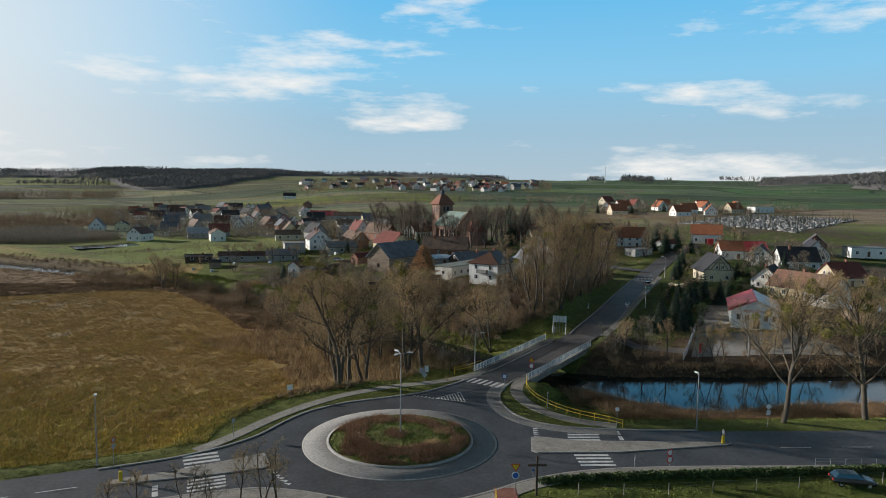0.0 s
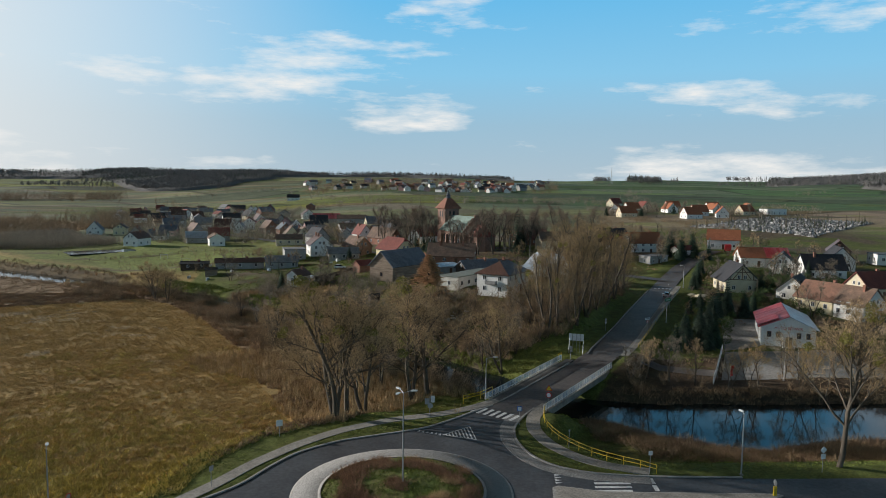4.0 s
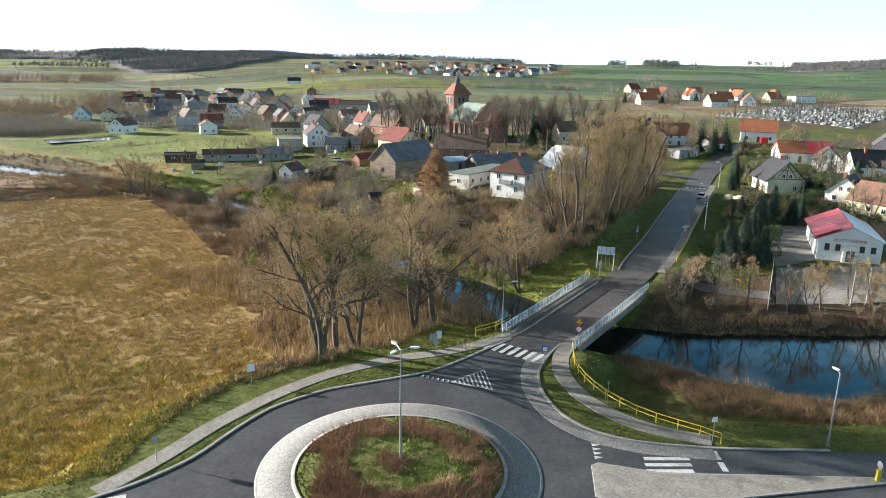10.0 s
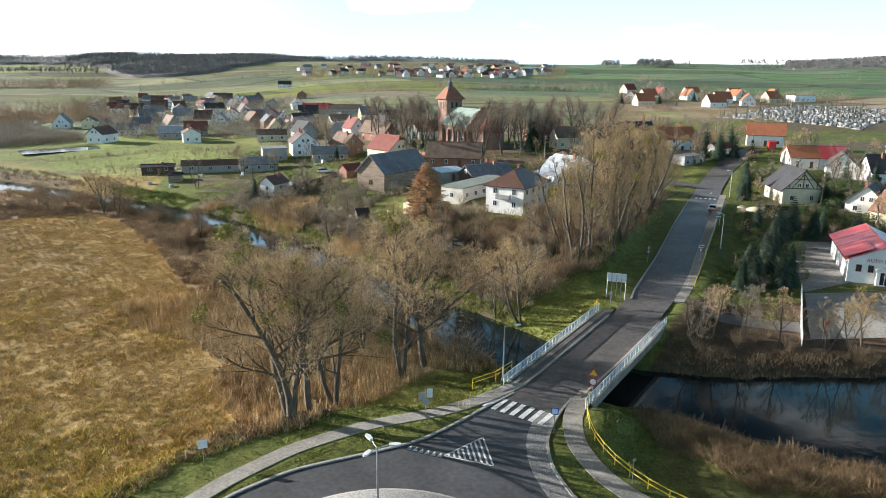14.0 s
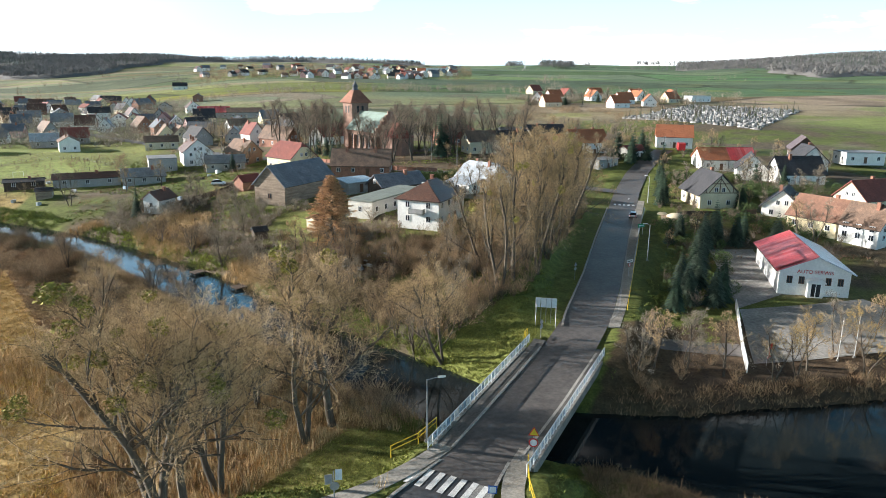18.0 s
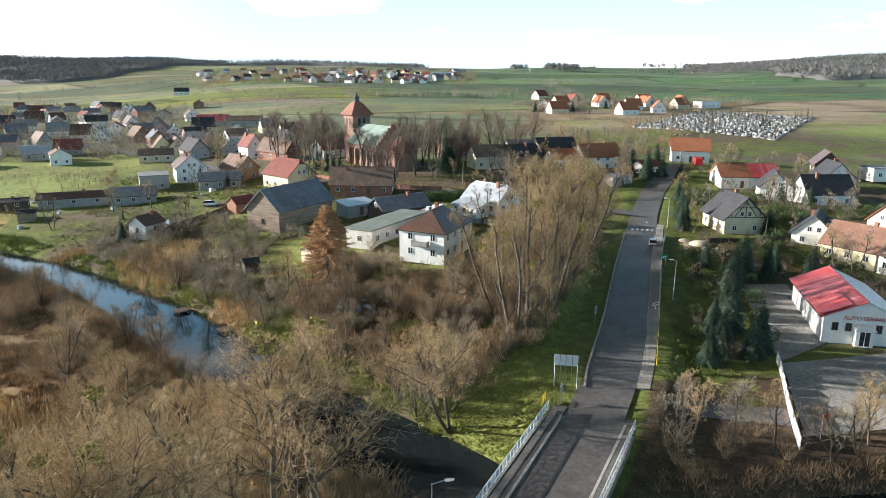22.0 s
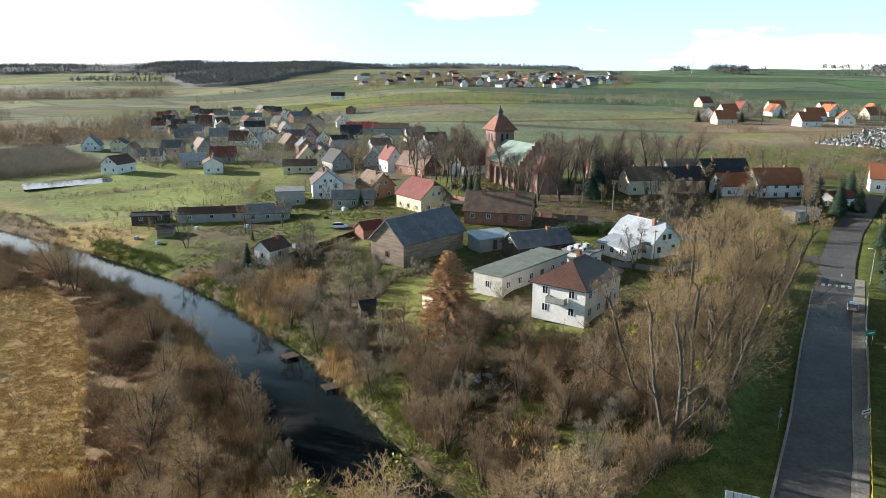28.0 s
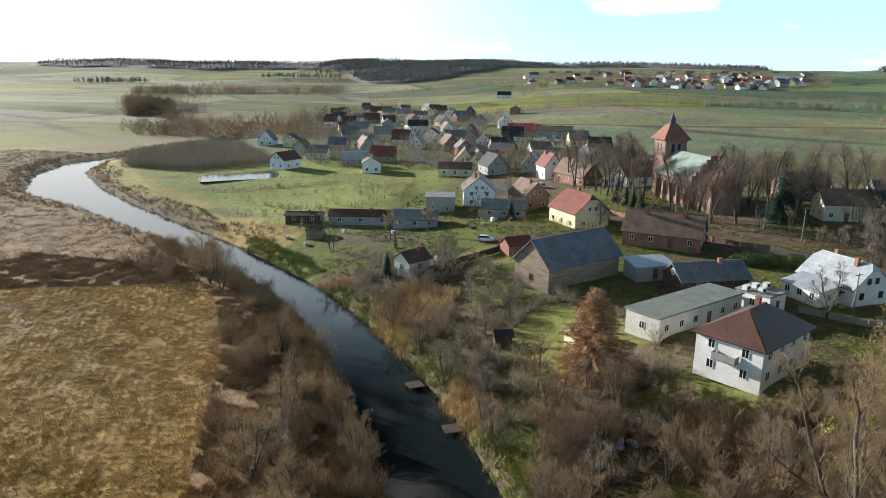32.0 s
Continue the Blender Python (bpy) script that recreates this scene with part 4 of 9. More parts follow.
line_strip("bridge_walkway_west", [(14.8, 32.5, 0.05), (22.6, 42.9, 0.3), (31.0, 54.1, 0.58), (32.2, 55.9, 0.66)], -0.8, 0.8, M_WALK, 0.112, 0.25, label="dark brown-grey bridge walkway", category="footpath")
line_strip("bridge_walkway_east", [(38.9, 51.4, 0.58), (29.1, 38.0, 0.3), (22.6, 30.1, 0.06)], -0.5, 0.5, M_WALK, 0.112, 0.25, label="dark brown-grey bridge walkway", category="footpath")
line_strip("footpath_northeast", [(22.6, 30.1, 0.06), (21.0, 28.0, 0), (19.1, 24.4, 0), (18.2, 19, 0), (19.2, 13.5, 0), (21.8, 8.9, 0), (25.2, 6.0, 0), (29.5, 4.4, 0)], -1.0, 1.0, M_PAVE, 0.11, 0.25, label="curved grey footpath", category="footpath")
line_strip("footpath_south", [(150, -11.8, 0.3), (60, -10.9, 0), (40, -10.6, 0), (31, -10.6, 0), (24, -10.9, 0), (19, -11.9, 0), (14, -13.9, 0), (10.5, -16.5, 0), (6, -19, 0)], -1.0, 1.15, M_PAVE, 0.11, 0.25, label="grey footpath along the main road", category="footpath")
line_strip("footpath_southwest", [(-8, -17.0, 0), (-11.5, -15.4, 0), (-15, -14.8, 0), (-20, -15.7, 0), (-29, -18.9, 0)], -1.2, 1.2, M_PAVE, 0.11, 0.25, label="grey footpath", category="footpath")
line_strip("cycle_path", [(11.2, -14.6, 0), (11.0, -18, 0), (10.5, -24, 0), (9, -40, 0)], -1.2, 1.2, M_REDPAVE, 0.125, 0.25, label="red paved cycle path", category="cycle path")
line_strip("footpath_street", [(43.8, 58.2, 0.85), (47.6, 64.5, 1.05), (55.4, 78.5, 1.6), (67.4, 101.6, 2.4), (81, 126.8, 3.4), (86, 136, 3.8)], -0.8, 0.8, M_PAVE, 0.13, 0.3, label="pale footpath beside the street", category="footpath")
kerb([(37.0, 60.0, 0.95), (39.0, 64.4, 1.0), (48.9, 82.2, 1.6), (60.8, 105.2, 2.4), (74.5, 130.6, 3.4)], side=-1)
kerb([(44.4, 61.0, 0.95), (46.5, 63.0, 1.0), (54.6, 79.1, 1.6), (66.6, 102.2, 2.4), (80.2, 127.4, 3.4)], side=1)
# markings
def marking(name, pts, z=0.0, label="white road marking"):
    return flat_area(name, pts, z + 0.016, M_PAINT, 0.0, label, "road marking")


def rect(cx, cy, ang, lx, ly):
    c, s = math.cos(ang), math.sin(ang)
    return [(cx + c * u - s * v, cy + s * u + c * v) for u, v in ((-lx / 2, -ly / 2), (lx / 2, -ly / 2), (lx / 2, ly / 2), (-lx / 2, ly / 2))]


def zebra(p, q, ang, length, count, z=0.0):
    """Stripes from p to q, each lying along ang."""
    for k in range(count):
        u = (k + 0.5) / count
        marking("zebra_stripe", rect(p[0] + (q[0] - p[0]) * u, p[1] + (q[1] - p[1]) * u, ang, length, math.dist(p, q) / count * 0.52), z, "white zebra crossing stripe")


na = math.atan2(7.3, 5.8)
zebra((11.4, 29.4), (17.5, 24.6), na, 5.2, 7, 0.03)
zebra((-24.1, -3.7), (-22.4, -8.0), radians(20), 4.0, 4)
zebra((-21.4, -10.6), (-20.4, -14.0), radians(20), 4.0, 4)
zebra((24.4, 2.9), (23.6, -1.1), radians(-1), 4.2, 4)
zebra((23.2, -5.1), (23.2, -9.1), radians(-1), 4.2, 4)
zebra((77.6, 134.6), (83.6, 131.6), math.atan2(.885, .46), 3.6, 6, 3.62)
for k in range(3):
    marking("stop_line", rect(14.2 + k * 1.15, 32.2 - k * 0.85, math.atan2(-.6, .8), 0.9, 0.5), 0.05)
for k in range(2):
    marking("stop_line", rect(28.9 - k * 0.2, 1.9 - k * 1.9, radians(85), 1.5, 0.55))
    marking("stop_line", rect(-26.0 + k * 0.5, -13.3 - k * 1.5, radians(-70), 1.2, 0.6))
for k in range(6):  # give-way teeth
    for (x, y), (dx, dy), ang in (((-14.7, -8.9), (0.5, -0.75), radians(160)), ((18.4, 5.3), (-0.1, -0.72), radians(0)), ((2.2, 18.9), (0.56, -0.28), radians(70))):
        cx, cy = x + dx * k, y + dy * k
        c, s = math.cos(ang), math.sin(ang)
        marking("give_way_tooth", [(cx + c * u - s * v, cy + s * u + c * v) for u, v in ((-0.35, -0.28), (0.5, 0.0), (-0.35, 0.28))], 0, "white give-way triangle")
TRI = [(9.4, 20.6), (5.4, 17.4), (9.8, 15.5)]
for p, q in zip(TRI, TRI[1:] + TRI[:1]):
    marking("hatch_line", rect((p[0] + q[0]) / 2, (p[1] + q[1]) / 2, math.atan2(q[1] - p[1], q[0] - p[0]), math.dist(p, q), 0.16))
for k in range(1, 9):
    u = k / 9
    ax, ay = TRI[1][0] + (TRI[0][0] - TRI[1][0]) * u, TRI[1][1] + (TRI[0][1] - TRI[1][1]) * u
    bx, by = TRI[1][0] + (TRI[2][0] - TRI[1][0]) * u, TRI[1][1] + (TRI[2][1] - TRI[1][1]) * u
    marking("hatch_line", rect((ax + bx) / 2, (ay + by) / 2, math.atan2(by - ay, bx - ax), math.dist((ax, ay), (bx, by)), 0.2))
for k in range(6):
    marking("centre_line", rect(-36 - k * 6, -13.5 - k * 2.12, math.atan2(-.33, -.94), 4, 0.14), 0.02 - 0.02 * k)
    marking("centre_line", rect(50 + k * 8, -3.9 - k * 0.1, radians(-1), 4, 0.14), 0.03 + 0.03 * k)
marking("centre_line", rect(84.2, 139.4, math.atan2(.885, .46), 3.0, 0.25), 3.95)

# ---------------------------------------------------------------- bridge
BD = Vector((0.6, 0.8, 0))
BN = Vector((0.8, -0.6, 0))
BC = Vector((26.0, 40.3, 0.0))


def bp(s, o, z):
    q = BC + BD * s + BN * o
    return (q.x, q.y, 0.3 + 0.02 * s + z)


bridge = thing("bridge", Matrix.Identity(4), "low concrete road bridge over the river", "bridge")
mb = MB()
for s0, s1 in ((-13, 13),):
    ring = [(-5.6, -0.75), (-5.6, 0.0), (4.85, 0.0), (4.85, -0.75), (4.0, -1.05), (-4.6, -1.05)]
    A = [bp(s0, o, z - 0.06) for o, z in ring]
    B = [bp(s1, o, z - 0.06) for o, z in ring]
    k = len(ring)
    for i in range(k):
        mb.face([A[i], A[(i + 1) % k], B[(i + 1) % k], B[i]])
    mb.face(A[::-1])
    mb.face(B)
part("deck", mb, M_CONC, bridge)
for s in (-12.5, 12.5):
    mb = MB()
    A = [bp(s - 0.6, o, -0.9) for o in (-5.2, 4.5)] + [bp(s + 0.6, o, -0.9) for o in (4.5, -5.2)]
    mb.slab([(p[0], p[1]) for p in A], -4.2, 0.3 + 0.02 * s - 0.85)
    part("abutment", mb, M_CONC, bridge)
for o in (-5.35, 4.62):
    mb, k0 = MB(), []
    for s, dz in ((-13, 0), (13, 0)):
        k0.append([bp(s, o + q, z) for q, z in ((-0.2, -0.3), (0.2, -0.3), (0.2, 0.17), (-0.2, 0.17))])
    for i in range(4):
        mb.face([k0[0][i], k0[0][(i + 1) % 4], k0[1][(i + 1) % 4], k0[1][i]])
    mb.face(k0[0][::-1]).face(k0[1])
    part("parapet_beam", mb, M_CONC, bridge)
    rail = part("railing", MB().tube(bp(-14.5, o, 1.35), bp(14.5, o, 1.35), 0.05, 0.05, 6).tube(bp(-14.5, o, 0.45), bp(14.5, o, 0.45), 0.04, 0.04, 6), M_WHITEP, bridge, "pale blue and white steel bridge railing")
    for i in range(30):
        s = -14.5 + i
        part("post", MB().tube(bp(s, o, 0.1), bp(s, o, 1.38), 0.05, 0.05, 5), M_WHITEP, rail)
        if i < 29:
            A, B = bp(s + 0.14, o - 0.02, 0.5), bp(s + 0.86, o - 0.02, 0.5)
            mb = MB()
            for w in range(5):
                q0, q1 = bp(s + 0.14 + w * 0.15, o, 0.5), bp(s + 0.24 + w * 0.15, o, 0.5)
                mb.face([q0, q1, (q1[0], q1[1], q1[2] + 0.82), (q0[0], q0[1], q0[2] + 0.82)])
            part("panel", mb, M_BLUEPANEL if i % 3 else M_WHITEP, rail)


# ---------------------------------------------------------------- yellow guard rails
def guard(pts, label):
    P = [Vector(p) for p in pts]
    th = thing("guard_rail", Matrix.Translation(P[0]), label, "guard rail")
    o = P[0]
    run = smooth_line([tuple(p) for p in pts], 2.0, 1)
    for a, b in zip(run[:-1], run[1:]):
        a, b = Vector(a) - o, Vector(b) - o
        part("post", MB().tube(a - Vector((0, 0, 0.2)), a + Vector((0, 0, 1.1)), 0.05, 0.05, 6), M_YPAINT, th)
        for z in (1.08, 0.6):
            part("rail", MB().tube(a + Vector((0, 0, z)), b + Vector((0, 0, z)), 0.05, 0.05, 6), M_YPAINT, th)
    e = Vector(run[-1]) - o
    part("post", MB().tube(e - Vector((0, 0, 0.2)), e + Vector((0, 0, 1.1)), 0.05, 0.05, 6), M_YPAINT, th)


guard([(21.8, 28.0, 0), (20.6, 24.4, 0), (20.1, 19.6, 0), (21.0, 14.4, 0), (23.6, 9.6, 0), (27.0, 6.4, 0), (29.6, 5.2, 0), (30.2, 3.9, 0)], "yellow tubular guard rail along the footpath")
guard([(9.4, 31.6, 0), (12.0, 32.0, 0.05), (14.6, 36.2, 0.1)], "short yellow guard rail by the bridge")
guard([(30.2, 56.6, 0.6), (31.0, 57.8, 0.65)], "short yellow guard rail end")
guard([(9.9, -17.2, 0), (9.7, -19.0, 0), (9.3, -22, 0)], "yellow guard rail by the cycle path")


# ---------------------------------------------------------------- houses
def slope_face(mb, a, b, c, d, thick=0.18):
    """A roof slab from eave a-b up to ridge c-d."""
    a, b, c, d = (Vector(p) for p in (a, b, c, d))
    n = (b - a).cross(d - a).normalized()
    if n.z < 0:
        n = -n
    L, H = (b - a).length, (d - a).length
    top = [p + n * thick for p in (a, b, c, d)]
    u0 = (c - a).dot((b - a).normalized()), (d - a).dot((b - a).normalized())
    mb.face(top, [(0, 0), (L, 0), (u0[0], H), (u0[1], H)])
    mb.face([d, c, b, a])
    low = [a, b, c, d]
    for i in range(4):
        j = (i + 1) % 4
        if (low[i] - low[j]).length > 1e-4:
            mb.face([low[i], low[j], top[j], top[i]])


def window_at(parent, x, y, z, w, h, face, frame_mat, cache={}):
    """A window with frame, cross bar and pane on a wall that faces the given way (degrees)."""
    key = (round(w, 2), round(h, 2), frame_mat.name)
    if key not in cache:
        t = 0.09
        xs, zs = [-w / 2, -w / 2 + t, -0.035, 0.035, w / 2 - t, w / 2], [0, t, h - t, h]
        mb = MB()
        mb.v = [(x_, y_, z_) for y_ in (-0.07, 0.05) for z_ in zs for x_ in xs]
        solid_cell = lambda i, j: 0 <= i < 5 and 0 <= j < 3 and not (j == 1 and i in (1, 3))
        for i in range(5):
            for j in range(3):
                if not solid_cell(i, j):
                    continue
                a_, b_, c_, d_ = j * 6 + i, j * 6 + i + 1, (j + 1) * 6 + i + 1, (j + 1) * 6 + i
                mb.f += [(a_, b_, c_, d_), (d_ + 24, c_ + 24, b_ + 24, a_ + 24)]
                for ok, p_, q_ in ((solid_cell(i, j - 1), a_, b_), (solid_cell(i + 1, j), b_, c_), (solid_cell(i, j + 1), c_, d_), (solid_cell(i - 1, j), d_, a_)):
                    if not ok:
                        mb.f.append((q_, p_, p_ + 24, q_ + 24))
        mb.uv = [(0, 0)] * sum(len(f_) for f_ in mb.f)
        cache[key] = (mb.mesh("window", frame_mat), MB().box(-w / 2 + t, w / 2 - t, -0.03, 0.03, t, h - t).mesh("pane", M_GLASS))
    m = Matrix.Translation((x, y, z)) @ Matrix.Rotation(radians(face + 90), 4, "Z")
    win = part("window", cache[key][0], None, parent, m=m)
    part("pane", cache[key][1], None, win)
    return win


def house(x, y, rot, w, l, eave, ridge, wall, roof, label, kind="gable", wins=(2, 3), storeys=1, chim=1, z=None, over=0.45, frame_mat=None, cat="house", name="house", doors=True, sink=0.6, gablewin=True, dormers=0, group="", roof2=None):
    """Ridge along local x (length l), width w. eave and ridge are heights above the ground."""
    frame_mat = frame_mat or M_FRAME
    z = hz(x, y) if z is None else z
    th = thing(name, pose(x, y, z, 0, 0, rot), label, cat, group)
    X, Y = l / 2, w / 2
    mb = MB()
    hip = {"gable": 0.0, "halfhip": 0.22, "hip": 0.5, "flat": 0.0, "mono": 0.0}[kind]
    if kind in ("hip", "flat"):
        mb.box(-X, X, -Y, Y, -sink, eave)
    elif kind == "mono":
        for q in ([(-X, -Y, -sink), (X, -Y, -sink), (X, -Y, eave), (-X, -Y, eave)], [(X, Y, -sink), (-X, Y, -sink), (-X, Y, ridge), (X, Y, ridge)], [(-X, Y, -sink), (-X, -Y, -sink), (-X, -Y, eave), (-X, Y, ridge)], [(X, -Y, -sink), (X, Y, -sink), (X, Y, ridge), (X, -Y, eave)]):
            mb.face(q)
    else:
        top = eave + (ridge - eave) * (1 - hip)
        yy = Y * hip
        for s in (-1, 1):
            mb.face([(-X * s, -Y * s, -sink), (X * s, -Y * s, -sink), (X * s, -Y * s, eave), (-X * s, -Y * s, eave)])
            prof = [(X * s, -Y * s, -sink), (X * s, Y * s, -sink), (X * s, Y * s, eave), (X * s, yy * s, top)] + ([(X * s, -yy * s, top)] if hip else []) + [(X * s, -Y * s, eave)]
            mb.face(prof)
        mb.face([(-X, -Y, eave - 0.02), (X, -Y, eave - 0.02), (X, Y, eave - 0.02), (-X, Y, eave - 0.02)])
    wallob = part("wall", mb, wall, th)
    rb, rb2 = MB(), MB()
    k = (ridge - eave) / Y if kind != "mono" else (ridge - eave) / w
    if kind == "flat":
        rb.box(-X - over * 0.5, X + over * 0.5, -Y - over * 0.5, Y + over * 0.5, eave + 0.004, eave + 0.3, c=0.05)
    elif kind == "mono":
        slope_face(rb, (-X - over, -Y - over, eave - over * k), (X + over, -Y - over, eave - over * k), (X + over, Y + over, ridge + over * k), (-X - over, Y + over, ridge + over * k))
    else:
        ex, ey, ez = X + over, Y + over, eave - over * k
        rl = ex - (ey if kind == "hip" else 0)
        rl = max(rl, 0.15)
        if kind == "halfhip":
            rl = ex - hip * ey * 0.9
        for s in (-1, 1):
            if kind == "halfhip":
                hy = ey * hip
                hzz = ridge - hip * ey * k
                slope_face(rb, (-ex * s, -ey * s, ez), (ex * s, -ey * s, ez), (ex * s, -hy * s, hzz), (-ex * s, -hy * s, hzz))
                slope_face(rb, (-ex * s, -hy * s, hzz), (ex * s, -hy * s, hzz), (rl * s, 0, ridge), (-rl * s, 0, ridge))
                slope_face(rb, (ex * s, -hy * s, hzz), (ex * s, hy * s, hzz), (rl * s, 0, ridge), (rl * s, 0, ridge))
            else:
                slope_face(rb2 if roof2 and s > 0 else rb, (-ex * s, -ey * s, ez), (ex * s, -ey * s, ez), (rl * s, 0, ridge), (-rl * s, 0, ridge))
                if kind == "hip":
                    slope_face(rb, (ex * s, -ey * s, ez), (ex * s, ey * s, ez), (rl * s, 0, ridge), (rl * s, 0, ridge))
        rb.box(-rl, rl, -0.12, 0.12, ridge + 0.12, ridge + 0.28)
    roofob = part("roof", rb, roof, th)
    if roof2:
        part("roof", rb2, roof2, th, "pale blue-grey sheet slope")
    if kind in ("gable", "halfhip", "hip"):
        for s in (-1, 1):
            part("gutter", MB().tube((-X - over, s * (Y + over + 0.05), eave - over * k + 0.08), (X + over, s * (Y + over + 0.05), eave - over * k + 0.08), 0.07, 0.07, 5), M_R_DARK if wall is not M_PLANK else M_DARKWOOD, th)
    rng = random.Random(int(x * 31 + y * 17))
    for c in range(chim):
        cx = (-0.25 + 0.5 * c) * l if chim > 1 else l * rng.choice((-0.2, 0.15, 0.22))
        cy = w * 0.1 * rng.choice((-1, 1))
        mb = MB().box(cx - 0.35, cx + 0.35, cy - 0.3, cy + 0.3, ridge - 1.2 if kind != "flat" else eave, ridge + 0.75)
        mb.box(cx - 0.42, cx + 0.42, cy - 0.37, cy + 0.37, ridge + 0.75, ridge + 0.86)
        part("chimney", mb, M_BRICKCH, th)
    ng, ns = wins
    for st in range(storeys):
        zb = 0.95 + st * (eave / max(1, storeys) if storeys > 1 else 2.8)
        for s in (-1, 1):
            for i in range(ns):
                px = -X + l * (i + 0.5) / ns
                if doors and st == 0 and i == ns // 2 and s == -1:
                    d = part("door", MB().box(px - 0.5, px + 0.5, s * Y - 0.07, s * Y + 0.05, 0, 2.1), M_BROWNFRAME, th, "brown front door")
                    continue
                window_at(th, px, s * (Y + 0.004), zb, 1.1, 1.25, 90 * s, frame_mat)
            for i in range(ng):
                py = -Y + w * (i + 0.5) / ng
                window_at(th, s * (X + 0.004), py, zb, 1.0, 1.25, 0 if s > 0 else 180, frame_mat)
    if gablewin and kind in ("gable", "halfhip") and ridge - eave > 2.4:
        for s in (-1, 1):
            for py in ((-0.9, 0.9) if w > 7.5 else (0,)):
                window_at(th, s * (X + 0.004), py, eave + 0.35, 0.9, 1.15, 0 if s > 0 else 180, frame_mat)
    for i in range(dormers):
        px = -X + l * (i + 0.5) / dormers
        for s in (-1,):
            zc = eave + (ridge - eave) * 0.3
            yc = Y * 0.7
            mb = MB().box(px - 0.7, px + 0.7, s * yc - 0.05, s * yc + 1.8 * -s if s < 0 else s * yc + 0.05, zc, zc + 1.1)
            dm = part("dormer", mb, wall, th)
            db = MB()
            slope_face(db, (px - 0.9, s * yc - 0.25, zc + 1.1), (px + 0.9, s * yc - 0.25, zc + 1.1), (px + 0.9, s * yc + 2.2, zc + 1.75), (px - 0.9, s * yc + 2.2, zc + 1.75), 0.1)
            part("dormer_roof", db, roof, dm)
            window_at(th, px, s * yc - 0.06, zc + 0.15, 0.9, 0.8, -90, frame_mat)
    return th


# the white house with the hipped roof
wh = house(26.8, 110.6, 56.5, 8.9, 13.6, 5.5, 8.3, M_WHITEWALL, M_R_BROWN, "two-storey white house with a brown hipped tile roof", "hip", (2, 4), 2, 1, z=5.9, over=0.5)
mb = MB().box(-7.9, -6.8, -1.5, 1.6, 2.65, 2.8)
bal = part("balcony", mb, M_CONC, wh)
for yy in (-1.5, 1.6):
    part("railing", MB().box(-7.9, -6.85, yy - 0.03, yy + 0.03, 2.8, 3.7), M_GREYWALL, bal)
part("railing", MB().box(-7.93, -7.87, -1.5, 1.6, 2.8, 3.7), M_GREYWALL, bal)
# barn
house(-1.4, 148.6, 52.5, 9.2, 19.6, 4.3, 8.6, M_PLANK, M_R_SLATE, "tall weathered plank barn with a blue-grey roof", "gable", (1, 0), 1, 0, z=5.0, doors=False, cat="barn", name="barn", frame_mat=M_BROWNFRAME, gablewin=False, over=0.5)
house(-35.0, 153.4, 62, 4.6, 6.2, 3.0, 4.7, M_WHITEWALL, M_R_BROWN, "small white gabled shed with a brown roof", "gable", (1, 1), 1, 1, z=1.75, cat="shed", name="shed", doors=False)
house(-3.5, 197.0, 128, 10.0, 12.5, 4.3, 8.6, M_YELLOW, M_R_RED, "pale yellow house with a steep red tile roof", "halfhip", (2, 3), 1, 1, z=5.4)
house(-37.0, 226.0, 105, 9.5, 14.5, 5.0, 9.0, M_WHITEWALL, M_R_BROWN, "tall white gabled house with a reddish-brown roof", "gable", (2, 3), 2, 2, z=4.0)
house(-46.0, 214.0, 105, 8.5, 9.5, 4.6, 5.4, M_GREYWALL, M_R_GREY, "grey flat-topped outbuilding beside the white house", "flat", (2, 2), 1, 0, z=3.2, cat="outbuilding")
house(-20.5, 222.0, 125, 8.0, 11.0, 4.2, 8.0, M_ORANGEWALL, M_R_OLDBROWN, "orange brick house with a weathered brown roof", "gable", (2, 2), 1, 1, z=4.6)
house(17.5, 179.5, -12, 9.0, 17.0, 3.0, 7.2, M_BRICK, M_R_OLDBROWN, "long low brick cottage with a mossy brown tile roof", "gable", (2, 4), 1, 2, z=6.2)
house(47.5, 150.5, -55, 8.8, 11.5, 3.2, 6.8, M_WHITEWALL, M_R_METAL, "white cottage with a pale zinc roof", "halfhip", (2, 3), 1, 2, z=5.7, frame_mat=M_BROWNFRAME)
house(41.2, 146.0, -55, 4.5, 8.0, 2.5, 3.5, M_WHITEWALL, M_R_METAL, "lean-to with a pale metal roof", "mono", (1, 3), 1, 0, z=5.6, cat="outbuilding", doors=False)
house(24.0, 147.0, 28, 6.5, 13.5, 2.8, 5.2, M_DARKWOOD, M_R_SLATE, "dark low shed with a slate-grey roof", "gable", (0, 2), 1, 1, z=5.4, cat="shed", name="shed")
house(14.0, 153.0, 30, 5.0, 8.0, 2.6, 3.2, M_GREYWALL, M_R_METAL, "small outbuilding with a pale metal roof", "mono", (0, 1), 1, 0, z=5.4, cat="outbuilding")
house(19.5, 128.5, 52, 6.2, 22.0, 3.3, 3.6, M_PALEGREY, M_R_FLAT, "long low pale flat-roofed workshop with green-grey felt", "flat", (1, 6), 1, 0, z=5.3, cat="workshop")
house(32.0, 138.0, 52, 6.0, 5.0, 3.0, 3.4, M_WHITEWALL, M_R_GREY, "white flat-roofed annexe with rooftop units", "flat", (1, 1), 1, 0, z=5.6, cat="workshop")
house(62.0, 214.0, 10, 8.0, 11.5, 4.4, 7.6, M_CREAM, M_R_OLDBROWN, "cream cottage with a brown gabled roof", "gable", (2, 3), 1, 1, z=8.2)
